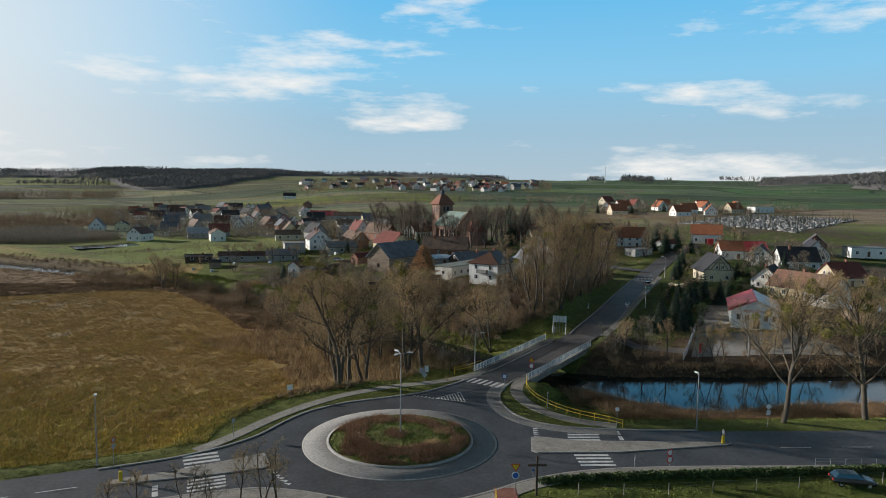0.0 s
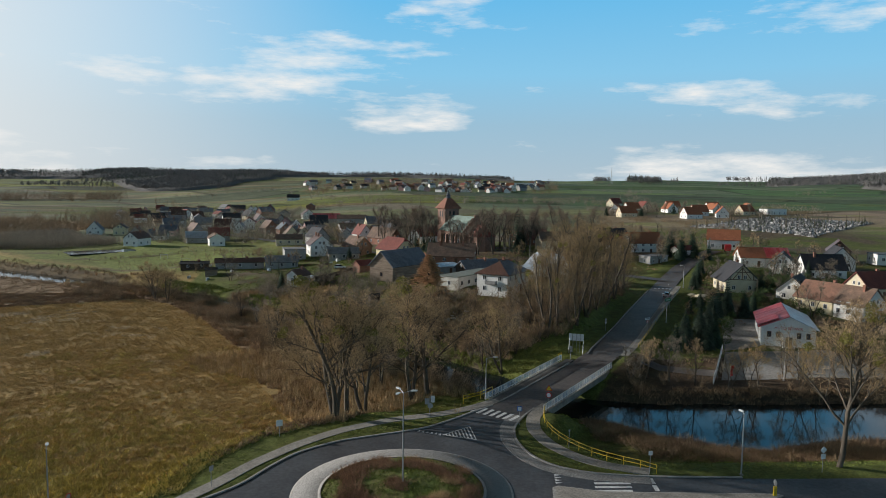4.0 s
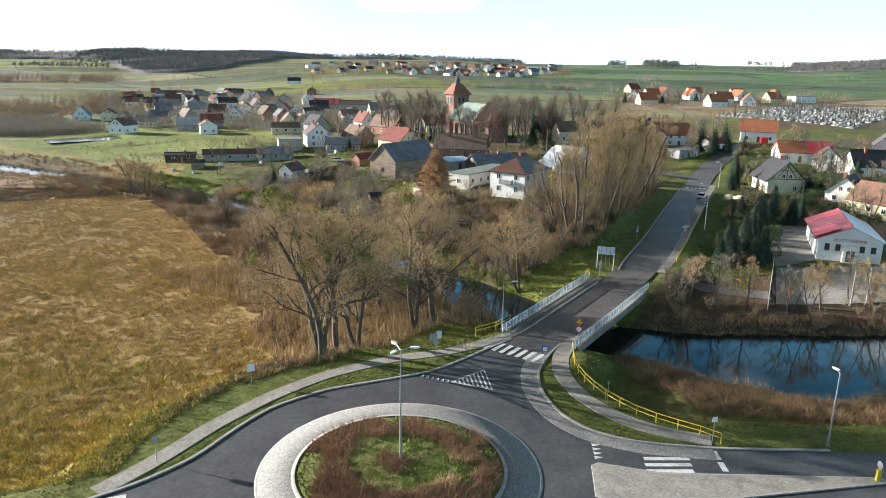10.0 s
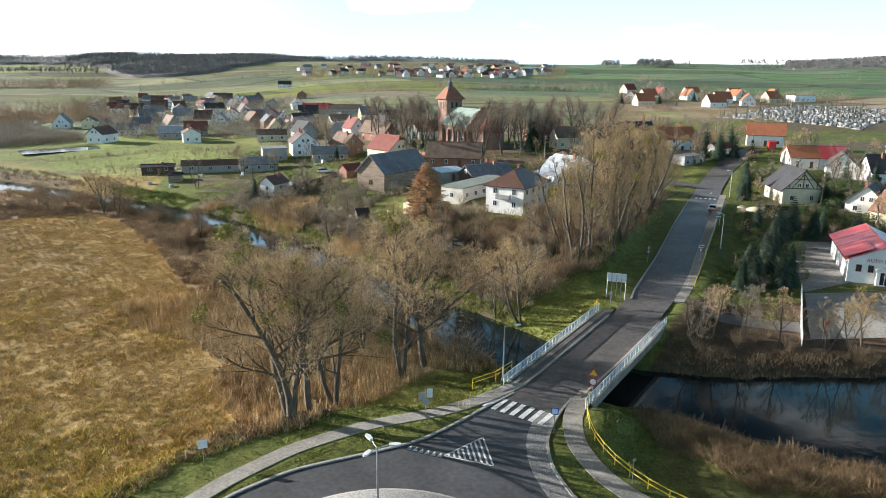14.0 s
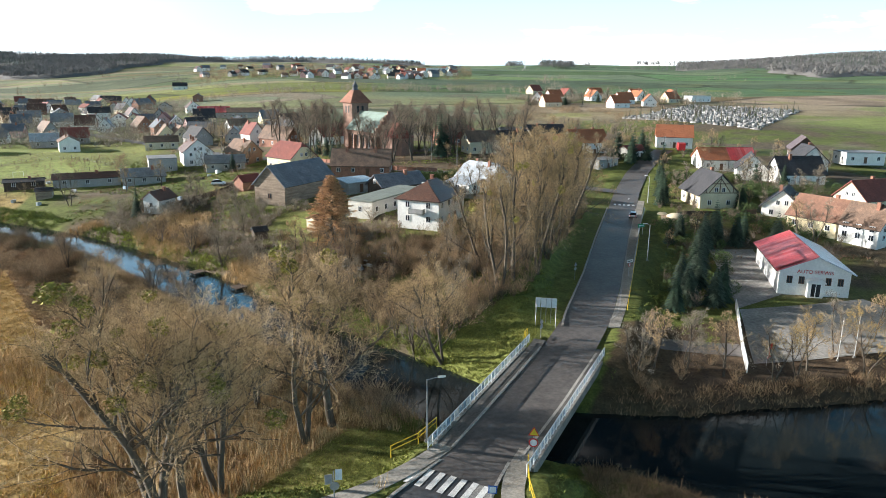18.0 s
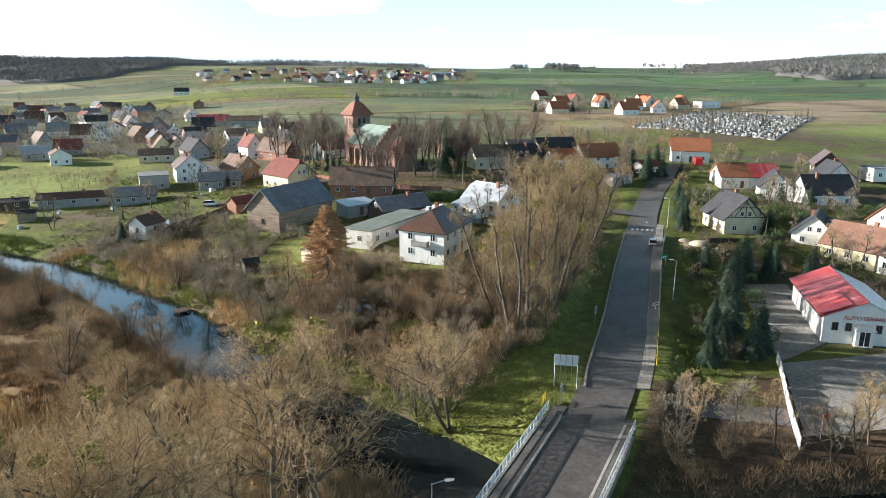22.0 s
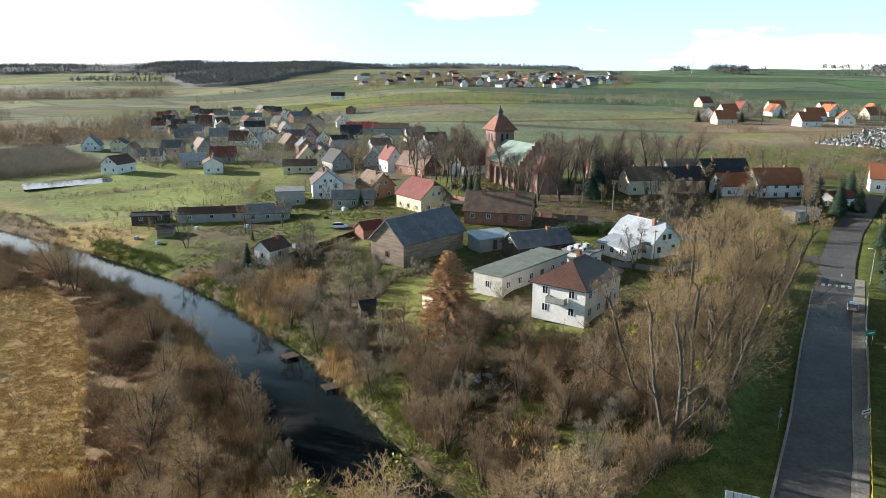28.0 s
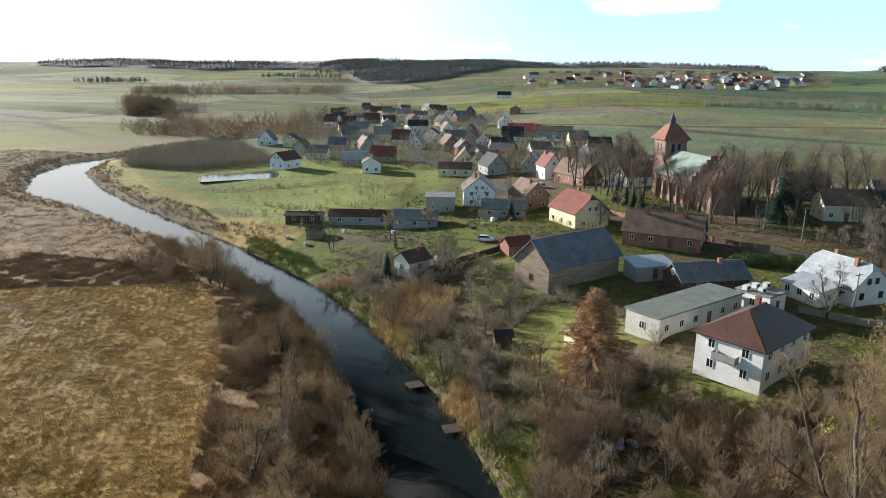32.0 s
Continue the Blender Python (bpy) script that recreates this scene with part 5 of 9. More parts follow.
house(75.0, 219.0, 15, 8.5, 12.0, 3.6, 7.0, M_ORANGEWALL, M_R_DARK, "orange rendered house with a dark roof", "gable", (2, 3), 1, 1, z=8.4)
house(92.0, 232.0, 8, 9.0, 15.0, 4.0, 7.5, M_DARKWOOD, M_R_DARK, "dark barn with a black roof and white chimneys", "gable", (1, 2), 1, 2, z=9.0, cat="barn", name="barn")
# house by the street with red tiles
house(101.0, 213.0, 6, 9.5, 14.0, 4.6, 8.6, M_WHITEWALL, M_R_ORANGE, "white house with a bright orange tile roof", "gable", (2, 4), 2, 2, z=7.4)
house(89.0, 214.0, 6, 8.0, 10.0, 3.6, 6.6, M_WHITEWALL, M_R_ORANGE, "low wing with orange roof tiles", "gable", (1, 2), 1, 1, z=7.6)
house(112.0, 197.0, 20, 6.0, 8.0, 3.2, 4.6, M_WHITEWALL, M_R_RED, "small white building with a dark red roof", "gable", (1, 2), 1, 0, z=7.2, cat="outbuilding")
house(95.0, 183.0, 30, 5.5, 10.0, 3.2, 3.6, M_GREYWALL, M_R_GREY, "grey flat-roofed building by the street", "flat", (1, 3), 1, 0, z=5.8, cat="building")
house(136.0, 212.5, -24, 8.6, 12.6, 4.2, 8.0, M_WHITEWALL, M_R_ORANGE, "white fire station with an orange tile roof", "gable", (1, 3), 1, 0, z=9.5, dormers=0)
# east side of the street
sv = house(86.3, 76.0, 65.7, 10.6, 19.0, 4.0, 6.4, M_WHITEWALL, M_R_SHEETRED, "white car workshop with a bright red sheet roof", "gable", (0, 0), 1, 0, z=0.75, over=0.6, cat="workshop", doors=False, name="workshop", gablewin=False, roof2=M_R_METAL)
for i in range(5):
    part("garage_door", MB().box(-8.6 + i * 3.6, -5.9 + i * 3.6, 5.27, 5.34, 0, 3.0), M_FRAME, sv, "white sectional garage door")
hh = house(101.2, 130.0, 82, 9.4, 12.0, 3.8, 8.4, M_CREAM, M_R_DARK, "cream half-timbered house with a dark roof being tiled", "gable", (2, 3), 1, 1, z=3.7, over=0.7)
for y0_, z0_, y1_, z1_ in ((-3.3, 4.0, -3.3, 5.5), (0, 4.0, 0, 8.0), (3.3, 4.0, 3.3, 5.5), (-2.6, 4.1, -0.1, 7.4), (2.6, 4.1, 0.1, 7.4), (-4.5, 3.95, 4.5, 3.95), (-2.2, 6.2, 2.2, 6.2)):
    part("timber", MB().tube((-6.03, y0_, z0_), (-6.03, y1_, z1_), 0.11, 0.11, 4), M_BROWNFRAME, hh, "dark gable timber")
house(129.0, 176.0, -10, 9.0, 8.5, 3.4, 6.6, M_WHITEWALL, M_R_ORANGE, "terraced house half under orange tiles", "gable", (2, 2), 1, 0, z=6.4)
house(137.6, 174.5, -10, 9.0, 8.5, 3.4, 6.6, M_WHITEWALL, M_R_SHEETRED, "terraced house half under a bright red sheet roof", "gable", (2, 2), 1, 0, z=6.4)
house(113.0, 117.0, 48, 8.5, 10.0, 3.0, 6.8, M_WHITEWALL, M_R_DARK, "white house with a grey-black roof", "gable", (2, 3), 1, 1, z=3.0, dormers=2)
house(113.5, 104.5, 112, 9.0, 11.0, 3.2, 7.2, M_YELLOW, M_R_TERRACE, "terraced yellow house with an orange-brown roof", "gable", (2, 3), 1, 1, z=2.4, dormers=2)
house(117.2, 95.2, 112, 9.0, 8.0, 3.6, 7.6, M_WHITEWALL, M_R_OLDBROWN, "terraced white house with a brown roof", "gable", (2, 3), 2, 1, z=2.0, dormers=1)
house(140.5, 150.0, -8, 9.0, 13.0, 3.4, 7.8, M_WHITEWALL, M_R_DARK, "white house with an anthracite gabled roof", "gable", (2, 3), 1, 1, z=5.2)
house(133.0, 160.0, 60, 8.5, 11.0, 3.2, 7.0, M_WHITEWALL, M_R_DARK, "white house with a black roof", "gable", (2, 3), 1, 1, z=5.8)
house(158.0, 168.0, 70, 9.0, 12.0, 3.2, 7.6, M_WHITEWALL, M_R_DARK, "white house with a dark gabled roof", "gable", (2, 3), 1, 1, z=6.6)
house(137.0, 119.0, 10, 9.0, 11.0, 3.2, 7.2, M_CREAM, M_R_RED, "cream house with a dark red roof", "gable", (2, 3), 1, 1, z=3.6)
house(170.0, 186.0, 60, 8.0, 11.0, 3.6, 7.4, M_DARKWOOD, M_R_BROWN, "dark wooden house with a brown roof", "gable", (1, 2), 1, 0, z=8.0)
house(184.0, 176.0, -10, 8.0, 13.0, 3.4, 4.0, M_WHITEWALL, M_R_GREY, "white flat-roofed modern house", "flat", (2, 3), 1, 0, z=7.6)
house(118.0, 76.0, -20, 8.0, 14.0, 2.8, 3.2, M_PLANK, M_R_METAL, "low brown hall with a pale metal roof behind the workshop", "flat", (0, 0), 1, 0, z=1.0, cat="hall", doors=False)

# ---------------------------------------------------------------- church
M_CHBRICK = mat("weathered_pink_brick", (0.30, 0.18, 0.135), (0.21, 0.13, 0.10), 0.6, 0.9, 0.2, 10, fine=0.3)
church = thing("church", pose(20.0, 246.0, 7.6, 0, 0, -64), "brick parish church with a square tower and green copper roof", "church")
TW = 3.6
mb = MB().box(-TW, TW, -TW, TW, -1.5, 16.5).box(-TW - 0.25, TW + 0.25, -TW - 0.25, TW + 0.25, 16.5, 17.1)
part("tower", mb, M_CHBRICK, church, "square red brick tower")
mb = MB()
for i in range(4):
    a0, a1 = radians(45 + 90 * i), radians(135 + 90 * i)
    for (e, z0_), (q, z1_) in zip(((TW + 1.0, 16.8), (TW - 0.1, 18.2), (2.2, 20.1)), ((TW - 0.1, 18.2), (2.2, 20.1), (1.3, 21.4))):
        e, q = e * 1.414, q * 1.414
        slope_face(mb, (e * math.cos(a0), e * math.sin(a0), z0_), (e * math.cos(a1), e * math.sin(a1), z0_), (q * math.cos(a1), q * math.sin(a1), z1_), (q * math.cos(a0), q * math.sin(a0), z1_), 0.12)
part("tower_roof", mb, M_R_TOWER, church, "bell-cast red-brown tile tower roof")
mb = MB()
prof = [(1.45, 20.9), (1.3, 21.6), (0.95, 22.0), (0.95, 22.6), (1.15, 22.9), (0.7, 23.6), (0.3, 24.2), (0.06, 25.2)]
for (r0, z0), (r1, z1) in zip(prof, prof[1:]):
    mb.tube((0, 0, z0), (0, 0, z1), r0, r1, 10)
part("lantern", mb, M_R_SLATE, church, "dark metal lantern cap")
for i in range(4):
    m = Matrix.Rotation(radians(90 * i), 4, "Z")
    for yy in (-1.0, 1.0):
        q = part("belfry_opening", MB().slab([(TW - 0.02, yy - 0.45), (TW + 0.05, yy - 0.45), (TW + 0.05, yy + 0.45), (TW - 0.02, yy + 0.45)], 13.0, 15.6, m), M_BLACKP, church)
NV = 6.2
mb = MB()
for s in (-1, 1):
    mb.face([(3.6, s * NV, -1.5), (25, s * NV, -1.5), (25, s * NV, 7.5), (3.6, s * NV, 7.5)])
mb.face([(25, -NV, -1.5), (25, NV, -1.5), (25, NV, 7.5), (25, 0, 14.2), (25, -NV, 7.5)])
mb.face([(3.6, -NV, -1.5), (3.6, NV, -1.5), (3.6, NV, 7.5), (3.6, 0, 13.8), (3.6, -NV, 7.5)])
# stepped gable
for i in range(6):
    yy = NV - i * 1.03
    zz = 8.2 + i * 1.15
    for s in (-1, 1):
        mb.box(24.6, 25.15, min(s * yy, s * (yy - 1.1)), max(s * yy, s * (yy - 1.1)), zz - 1.4, zz + 0.6)
part("nave", mb, M_CHBRICK, church, "red brick nave with a stepped gable")
mb = MB()
for s in (-1, 1):
    slope_face(mb, (3.7, s * (NV + 0.5), 7.1), (24.6, s * (NV + 0.5), 7.1), (24.6, 0, 13.8), (3.7, 0, 13.8), 0.15)
part("nave_roof", mb, M_R_COPPER, church, "green weathered copper roof")
mb = MB()
CN = 4.6
for s in (-1, 1):
    mb.face([(25.15, s * CN, -1.5), (33, s * CN, -1.5), (33, s * CN, 6.0), (25.15, s * CN, 6.0)])
mb.face([(33, -CN, -1.5), (35.5, -2, -1.5), (35.5, -2, 6), (33, -CN, 6)]).face([(33, CN, -1.5), (35.5, 2, -1.5), (35.5, 2, 6), (33, CN, 6)]).face([(35.5, -2, -1.5), (35.5, 2, -1.5), (35.5, 2, 6), (35.5, -2, 6)])
part("chancel", mb, M_CHBRICK, church)
mb = MB()
for s in (-1, 1):
    slope_face(mb, (25.2, s * (CN + 0.4), 5.8), (33, s * (CN + 0.4), 5.8), (31, 0, 10.6), (25.2, 0, 10.6), 0.15)
    slope_face(mb, (33, s * (CN + 0.4), 5.8), (35.9, s * 2.2, 5.8), (31, 0, 10.6), (31, 0, 10.6), 0.15)
slope_face(mb, (35.9, -2.2, 5.8), (35.9, 2.2, 5.8), (31, 0, 10.6), (31, 0, 10.6), 0.15)
part("chancel_roof", mb, M_R_RED, church, "red tile chancel roof")
for s in (-1, 1):
    for i in range(5):
        xx = 6.2 + i * 4.2
        part("buttress", MB().box(xx - 0.45, xx + 0.45, min(s * NV, s * (NV + 0.9)), max(s * NV, s * (NV + 0.9)), -1.5, 5.6), M_CHBRICK, church)
        if i < 4:
            part("tall_window", MB().box(xx + 1.5, xx + 2.7, min(s * (NV - 0.05), s * (NV + 0.04)), max(s * (NV - 0.05), s * (NV + 0.04)), 1.6, 5.8), M_GLASS, church)


# ---------------------------------------------------------------- trees
def branch_mesh(segs, sides):
    """Tapered prisms for many segments at once: rows of p0, p1, r0, r1."""
    S = np.array(segs, float)
    p0, p1, r0, r1 = S[:, 0:3], S[:, 3:6], S[:, 6], S[:, 7]
    d = p1 - p0
    d /= np.linalg.norm(d, axis=1)[:, None] + 1e-9
    up = np.where(np.abs(d[:, 2:3]) < 0.9, [[0, 0, 1.0]], [[1.0, 0, 0]])
    a = np.cross(d, up)
    a /= np.linalg.norm(a, axis=1)[:, None]
    b = np.cross(d, a)
    V, n = [], len(S)
    for p, r in ((p0, r0), (p1, r1)):
        for i in range(sides):
            t = 2 * math.pi * i / sides
            V.append(p + (a * math.cos(t) + b * math.sin(t)) * r[:, None])
    V = np.stack(V, 1).reshape(-1, 3)
    base = np.arange(n)[:, None] * 2 * sides
    F = np.concatenate([base + np.array([[i, (i + 1) % sides, sides + (i + 1) % sides, sides + i]]) for i in range(sides)])
    return V, F


def grow(seed, H, stems=1, spread=0.5, droop=0.0, lean=(0, 0), dense=1.0, low=0.15):
    """Segments of a bare broadleaf tree: stems, limbs, branches and twigs, four orders deep."""
    rng = random.Random(seed)
    thick, thin = [], []
    counts = [max(4, round(12 * dense ** 0.5 / stems ** 0.35)), max(3, round(8 * dense ** 0.5)), 7 if dense > 0.6 else 6, 6 if dense > 0.6 else 5]
    lens = [H * (0.24 + 0.26 * spread), 0.52, 0.5, 0.55]

    def wobble(d, w, lift=0.0):
        return (d + Vector((rng.gauss(0, w), rng.gauss(0, w), rng.gauss(lift, w * 0.6)))).normalized()

    def grow_on(p, d, L, r, lv):
        k = (9, 5, 3, 2, 1)[lv]
        kids = counts[lv] if lv < 4 else 0
        at = [(i + rng.uniform(0.1, 0.9)) / max(kids, 1) for i in range(kids)]
        start = (low, 0.18, 0.15, 0.1, 0)[lv]
        n = 0
        for a in range(k):
            d = wobble(d, (0.07, 0.15, 0.2, 0.24, 0.2)[lv], (0.03, 0.10, 0.06, 0.02, 0)[lv] - droop)
            e = p + d * (L / k)
            r2 = max(r * (1 - 0.62 / k), 0.010)
            (thick if lv < 3 else thin).append((*p, *e, r, r2))
            while n < kids and start + (1 - start) * at[n] <= (a + 1) / k + 1e-6:
                u = at[n]
                n += 1
                ang = n * 2.4 + rng.uniform(-0.7, 0.7) + seed
                side = d.cross(Vector((math.cos(ang), math.sin(ang), 0.3 * math.sin(ang * 1.7))))
                if side.length < 0.1:
                    continue
                side.normalize()
                out = (0.50 + 0.75 * spread - 0.3 * u, 0.85, 0.9, 0.8)[lv] * rng.uniform(0.75, 1.25)
                cd = (d + side * out + Vector((0, 0, 0.16 if lv else 0.0))).normalized()
                cl = (lens[0] * (1.08 - 0.55 * u) if lv == 0 else L * lens[lv] * (1.1 - 0.45 * u)) * rng.uniform(0.75, 1.2)
                grow_on(e, cd, cl, max(r2 * (0.5, 0.55, 0.5, 0.6)[lv] * rng.uniform(0.75, 1.1), 0.013), lv + 1)
            p, r = e, r2
        if 0 < lv < 4:
            for w in range(3):
                thin.append((*p, *(p + wobble(d, 0.35) * L * rng.uniform(0.12, 0.3)), 0.013, 0.008))
        elif lv == 0:
            for w in range(3):
                grow_on(p, wobble(d, 0.4), H * 0.12, r * 0.7, 2)

    for s in range(stems):
        a = 2 * math.pi * s / stems + rng.uniform(-0.5, 0.5)
        tilt = 0.05 if stems == 1 else rng.uniform(0.14, 0.26) * (0.5 + spread)
        d = Vector((math.cos(a) * tilt + lean[0], math.sin(a) * tilt + lean[1], 1)).normalized()
        q = 0.12 * (stems > 1)
        grow_on(Vector((math.cos(a) * q, math.sin(a) * q, -0.3)), d, H * rng.uniform(0.82, 0.95), H * (0.020 if stems == 1 else 0.0145), 0)
    return thick, thin


TREES = {}


def tree_kind(key, seed, H, twig=None, **kw):
    thick, thin = grow(seed, H, **kw)
    f = H / sorted(q[5] for q in thin)[int(len(thin) * 0.99)]
    thick, thin = ([tuple(v * f for v in q[:6]) + q[6:] for q in some] for some in (thick, thin))
    tm = quads_mesh("trunk", *branch_mesh(thick, 4), M_BARK)
    cm = quads_mesh("crown", *branch_mesh([q[:6] + (q[6] * 0.72, q[7] * 0.72) for q in thin], 3), twig or M_TWIG)
    TREES[key] = (tm, cm, H)


tree_kind("broad_a", 3, 19.0, stems=3, spread=0.55)
tree_kind("broad_b", 8, 19.0, stems=2, spread=0.6)
tree_kind("broad_c", 15, 19.0, stems=1, spread=0.66, low=0.2, dense=1.3)
tree_kind("tall_a", 21, 21.0, stems=2, spread=0.36, low=0.16, twig=M_GROVETWIG)
tree_kind("tall_b", 27, 21.0, stems=2, spread=0.32, low=0.16, dense=0.9, twig=M_GROVETWIG)
tree_kind("church_a", 33, 17.0, stems=1, spread=0.32, low=0.25, twig=M_DARKTWIG)
tree_kind("young_a", 41, 7.0, stems=1, spread=0.4, dense=0.4, low=0.25)
tree_kind("young_b", 45, 7.0, stems=2, spread=0.4, dense=0.45, twig=M_GREYTWIG)
tree_kind("lean", 52, 15.0, stems=2, spread=0.7, lean=(-0.3, -0.1))
tree_kind("willow", 57, 8.0, stems=5, spread=0.5, low=0.05, dense=0.5, twig=M_SHRUB)
tree_kind("willow_b", 63, 8.0, stems=4, spread=0.55, low=0.05, dense=0.5, twig=M_GREYTWIG)
tree_kind("yellow", 71, 8.5, stems=2, spread=0.6, low=0.2, dense=0.6, twig=M_YELLOWTWIG)
tree_kind("church_b", 37, 17.0, stems=2, spread=0.16, low=0.25, dense=0.7, twig=M_DARKTWIG)

def clump(seed, n, r, size, flat=1.0):
    """A clump of small leaf triangles inside an uneven ball."""
    g = np.random.default_rng(seed)
    c = g.normal(0, 1, (n, 3))
    c /= np.linalg.norm(c, axis=1)[:, None]
    c *= (r * g.uniform(0.45, 1.0, n) ** 0.5)[:, None]
    c[:, 2] *= flat
    a = g.normal(0, 1, (n, 3))
    b = g.normal(0, 1, (n, 3))
    a *= size / np.linalg.norm(a, axis=1)[:, None]
    b *= size / np.linalg.norm(b, axis=1)[:, None]
    V = np.stack([c, c + a, c + b], 1).reshape(-1, 3)
    return V, np.arange(n * 3).reshape(n, 3)


MIST = quads_mesh("mistletoe", *clump(5, 170, 0.40, 0.15), M_MISTLE)


def tree(key, x, y, s=1.0, rot=0.0, label="", mistle=0, z=None, wide=1.0, name="tree", group=""):
    tm, cm, H = TREES[key]
    z = hz(x, y) if z is None else z
    th = thing(name, pose(x, y, z - 0.1, 0, 0, rot), label, "tree", group)
    th.scale = (s * wide, s * wide, s)
    part("trunk", tm, None, th)
    part("crown", cm, None, th)
    if mistle:
        rng = random.Random(int(x * 7 + y * 13))
        co = np.empty(len(cm.vertices) * 3, np.float32)
        cm.vertices.foreach_get("co", co)
        co = co.reshape(-1, 3)
        co = co[co[:, 2] > H * 0.5]
        for i in range(mistle):
            p = co[rng.randrange(len(co))]
            part("mistletoe", MIST, None, th, "yellow-green mistletoe ball", pose(*p, rng.uniform(0, 90), 0, rng.uniform(0, 360)) @ Matrix.Scale(rng.uniform(0.8, 1.9), 4))
    return th


BARE = "tall bare multi-stemmed tree on the river bank"
tree("broad_a", -10.0, 24.9, 1.08, 20, BARE + " with mistletoe balls", 16, wide=1.32)
tree("broad_c", -8.2, 27.0, 0.96, 250, BARE, 5, wide=1.25)
tree("broad_b", -6.2, 30.2, 1.04, 130, BARE, 5, wide=1.28)
tree("broad_b", 1.3, 38.6, 1.06, 60, BARE, 4, wide=1.3)
tree("broad_c", 4.2, 41.4, 1.0, 190, BARE, 3, wide=1.25)
tree("lean", 19.3, 57.8, 1.0, 30, "bare leaning willow above the water", 2, wide=1.2)
GROVE = [(31, 72, 0.92, "tall_a"), (34.5, 76.5, 1.0, "tall_b"), (30.5, 80, 0.85, "tall_b"), (39.5, 79.5, 1.0, "tall_a"), (37, 85.5, 1.05, "tall_b"), (43.5, 86.5, 1.04, "tall_b"), (42, 93, 1.05, "tall_a"), (48, 94.5, 1.03, "tall_a"),
         (46.5, 100.5, 1.0, "tall_b"), (53, 103, 0.98, "tall_b"), (51, 109.5, 0.92, "tall_a"), (58, 112, 0.9, "tall_a"), (62.5, 120.5, 0.8, "tall_b"), (66, 128, 0.72, "tall_a"), (57, 121, 0.75, "tall_b")]
for i, (x, y, s, k) in enumerate(GROVE):
    tree(k, x, y, s, i * 77, "tall slender bare tree in the roadside grove", 3 if i % 2 else 2, group="grove beside the street")
for x, y, s, r in ((53.6, 5.3, 1.12, 0), (66.5, 6.5, 1.1, 140), (86, 8, 1.05, 250)):
    tree("broad_c", x, y, s, r, "tall bare roadside tree with yellow mistletoe", 14)
for i, (x, y, s) in enumerate([(41, 45.6, 0.95), (44.6, 47.8, 1.15), (48.3, 46.6, 1.3), (52.4, 44.6, 1.2), (57.8, 42.4, 1.15), (64, 44.5, 1.1), (70.5, 47.5, 1.2), (78, 49.5, 1.1), (86, 52, 1.2), (47, 54, 0.8), (45, 51.5, 0.9), (94, 46, 1.4)]):
    tree("young_a" if i % 2 else "young_b", x, y, s, i * 50, "young bare tree beside the car park", group="young trees by the pond")
for i, (x, y, s, k) in enumerate([(-77, 141, 0.62, "broad_a"), (-72, 137.5, 0.55, "broad_b"), (-80, 147, 0.5, "broad_b"), (-28.5, 76.5, 0.5, "broad_a"), (-22, 73, 0.42, "broad_b"), (-18, 65, 0.5, "broad_c"), (-32, 91, 0.42, "broad_b"), (-9, 52, 0.62, "broad_a"), (-14, 46, 0.6, "broad_b"), (-17, 55, 0.55, "broad_c"), (-4, 47, 0.66, "broad_b")]):
    tree(k, x, y, s, i * 61, "bare riverside willow above the reeds", 1, wide=1.15)
WIL = [(3, 82), (7, 77), (11, 71), (9, 85), (14, 79), (18, 74), (22, 69), (16, 86), (21, 80), (26, 77), (13, 91), (20, 90), (26, 86), (5, 90), (27, 93), (32, 95), (23, 64.5), (2, 97), (-4, 92), (14, 66), (35, 101), (-8, 104), (-3, 110), (10, 98),
       (-28, 80), (-24, 68), (-34, 96), (-38, 104), (-20, 60), (-44, 112), (-30, 86), (-14, 60), (-48, 122), (-80, 146), (-18, 82), (-24, 90), (-11, 70), (29, 70), (33, 85), (30, 100), (24, 99), (16, 61.5), (8.5, 91.5), (17, 95), (27, 62), (33, 62), (19, 66), (12, 75), (-7, 98), (-15, 108), (-22, 118), (-30, 128)]
UNDER = random.Random(44)
for k in range(20):
    u = UNDER.random()
    WIL.append((34 + 34 * u - UNDER.uniform(0, 9), 74 + 56 * u + UNDER.uniform(-1, 6)))
WIL = [p for p in WIL if not on_lawn(np.array([p[0]]), np.array([p[1]]))[0] and math.hypot(p[0] - 26.8, p[1] - 110.6) > 12]
for i, (x, y) in enumerate(WIL):
    tree("willow" if i % 3 else "willow_b", x, y, 0.55 + 0.5 * ((i * 31) % 11) / 11, i * 67, "many-stemmed bare willow in the riverside thicket", group="riverside willows")
CH = [(10, 226), (31, 227), (4, 230), (24, 206), (2, 236), (6, 243), (-2, 245), (9, 250), (13, 232), (33, 216), (38, 220), (42, 210), (46, 222), (49, 205), (55, 226), (38, 235), (60, 232), (66, 228), (30, 205), (72, 238), (-6, 252), (5, 256), (80, 244), (26, 200),
      (-10, 258), (-4, 262), (0, 251), (-13, 266), (3, 262), (10, 240), (28, 217), (45, 215), (53, 214), (58, 218), (68, 214), (50, 228), (64, 240), (36, 204), (20, 214), (42, 228), (76, 226), (86, 238)]
for i, (x, y) in enumerate(CH):
    tree("church_a" if i % 3 else "church_b", x, y, 0.85 + 0.35 * ((i * 37) % 10) / 10, i * 83, "tall dark bare tree in the churchyard", group="churchyard trees", z=hz(x, y))
for x, y, s_ in ((61.8, 43.5, 1.0), (70.5, 42.2, 1.05)):
    tree("yellow", x, y, s_, x * 9, "bare willow with yellow twigs beside the car park")


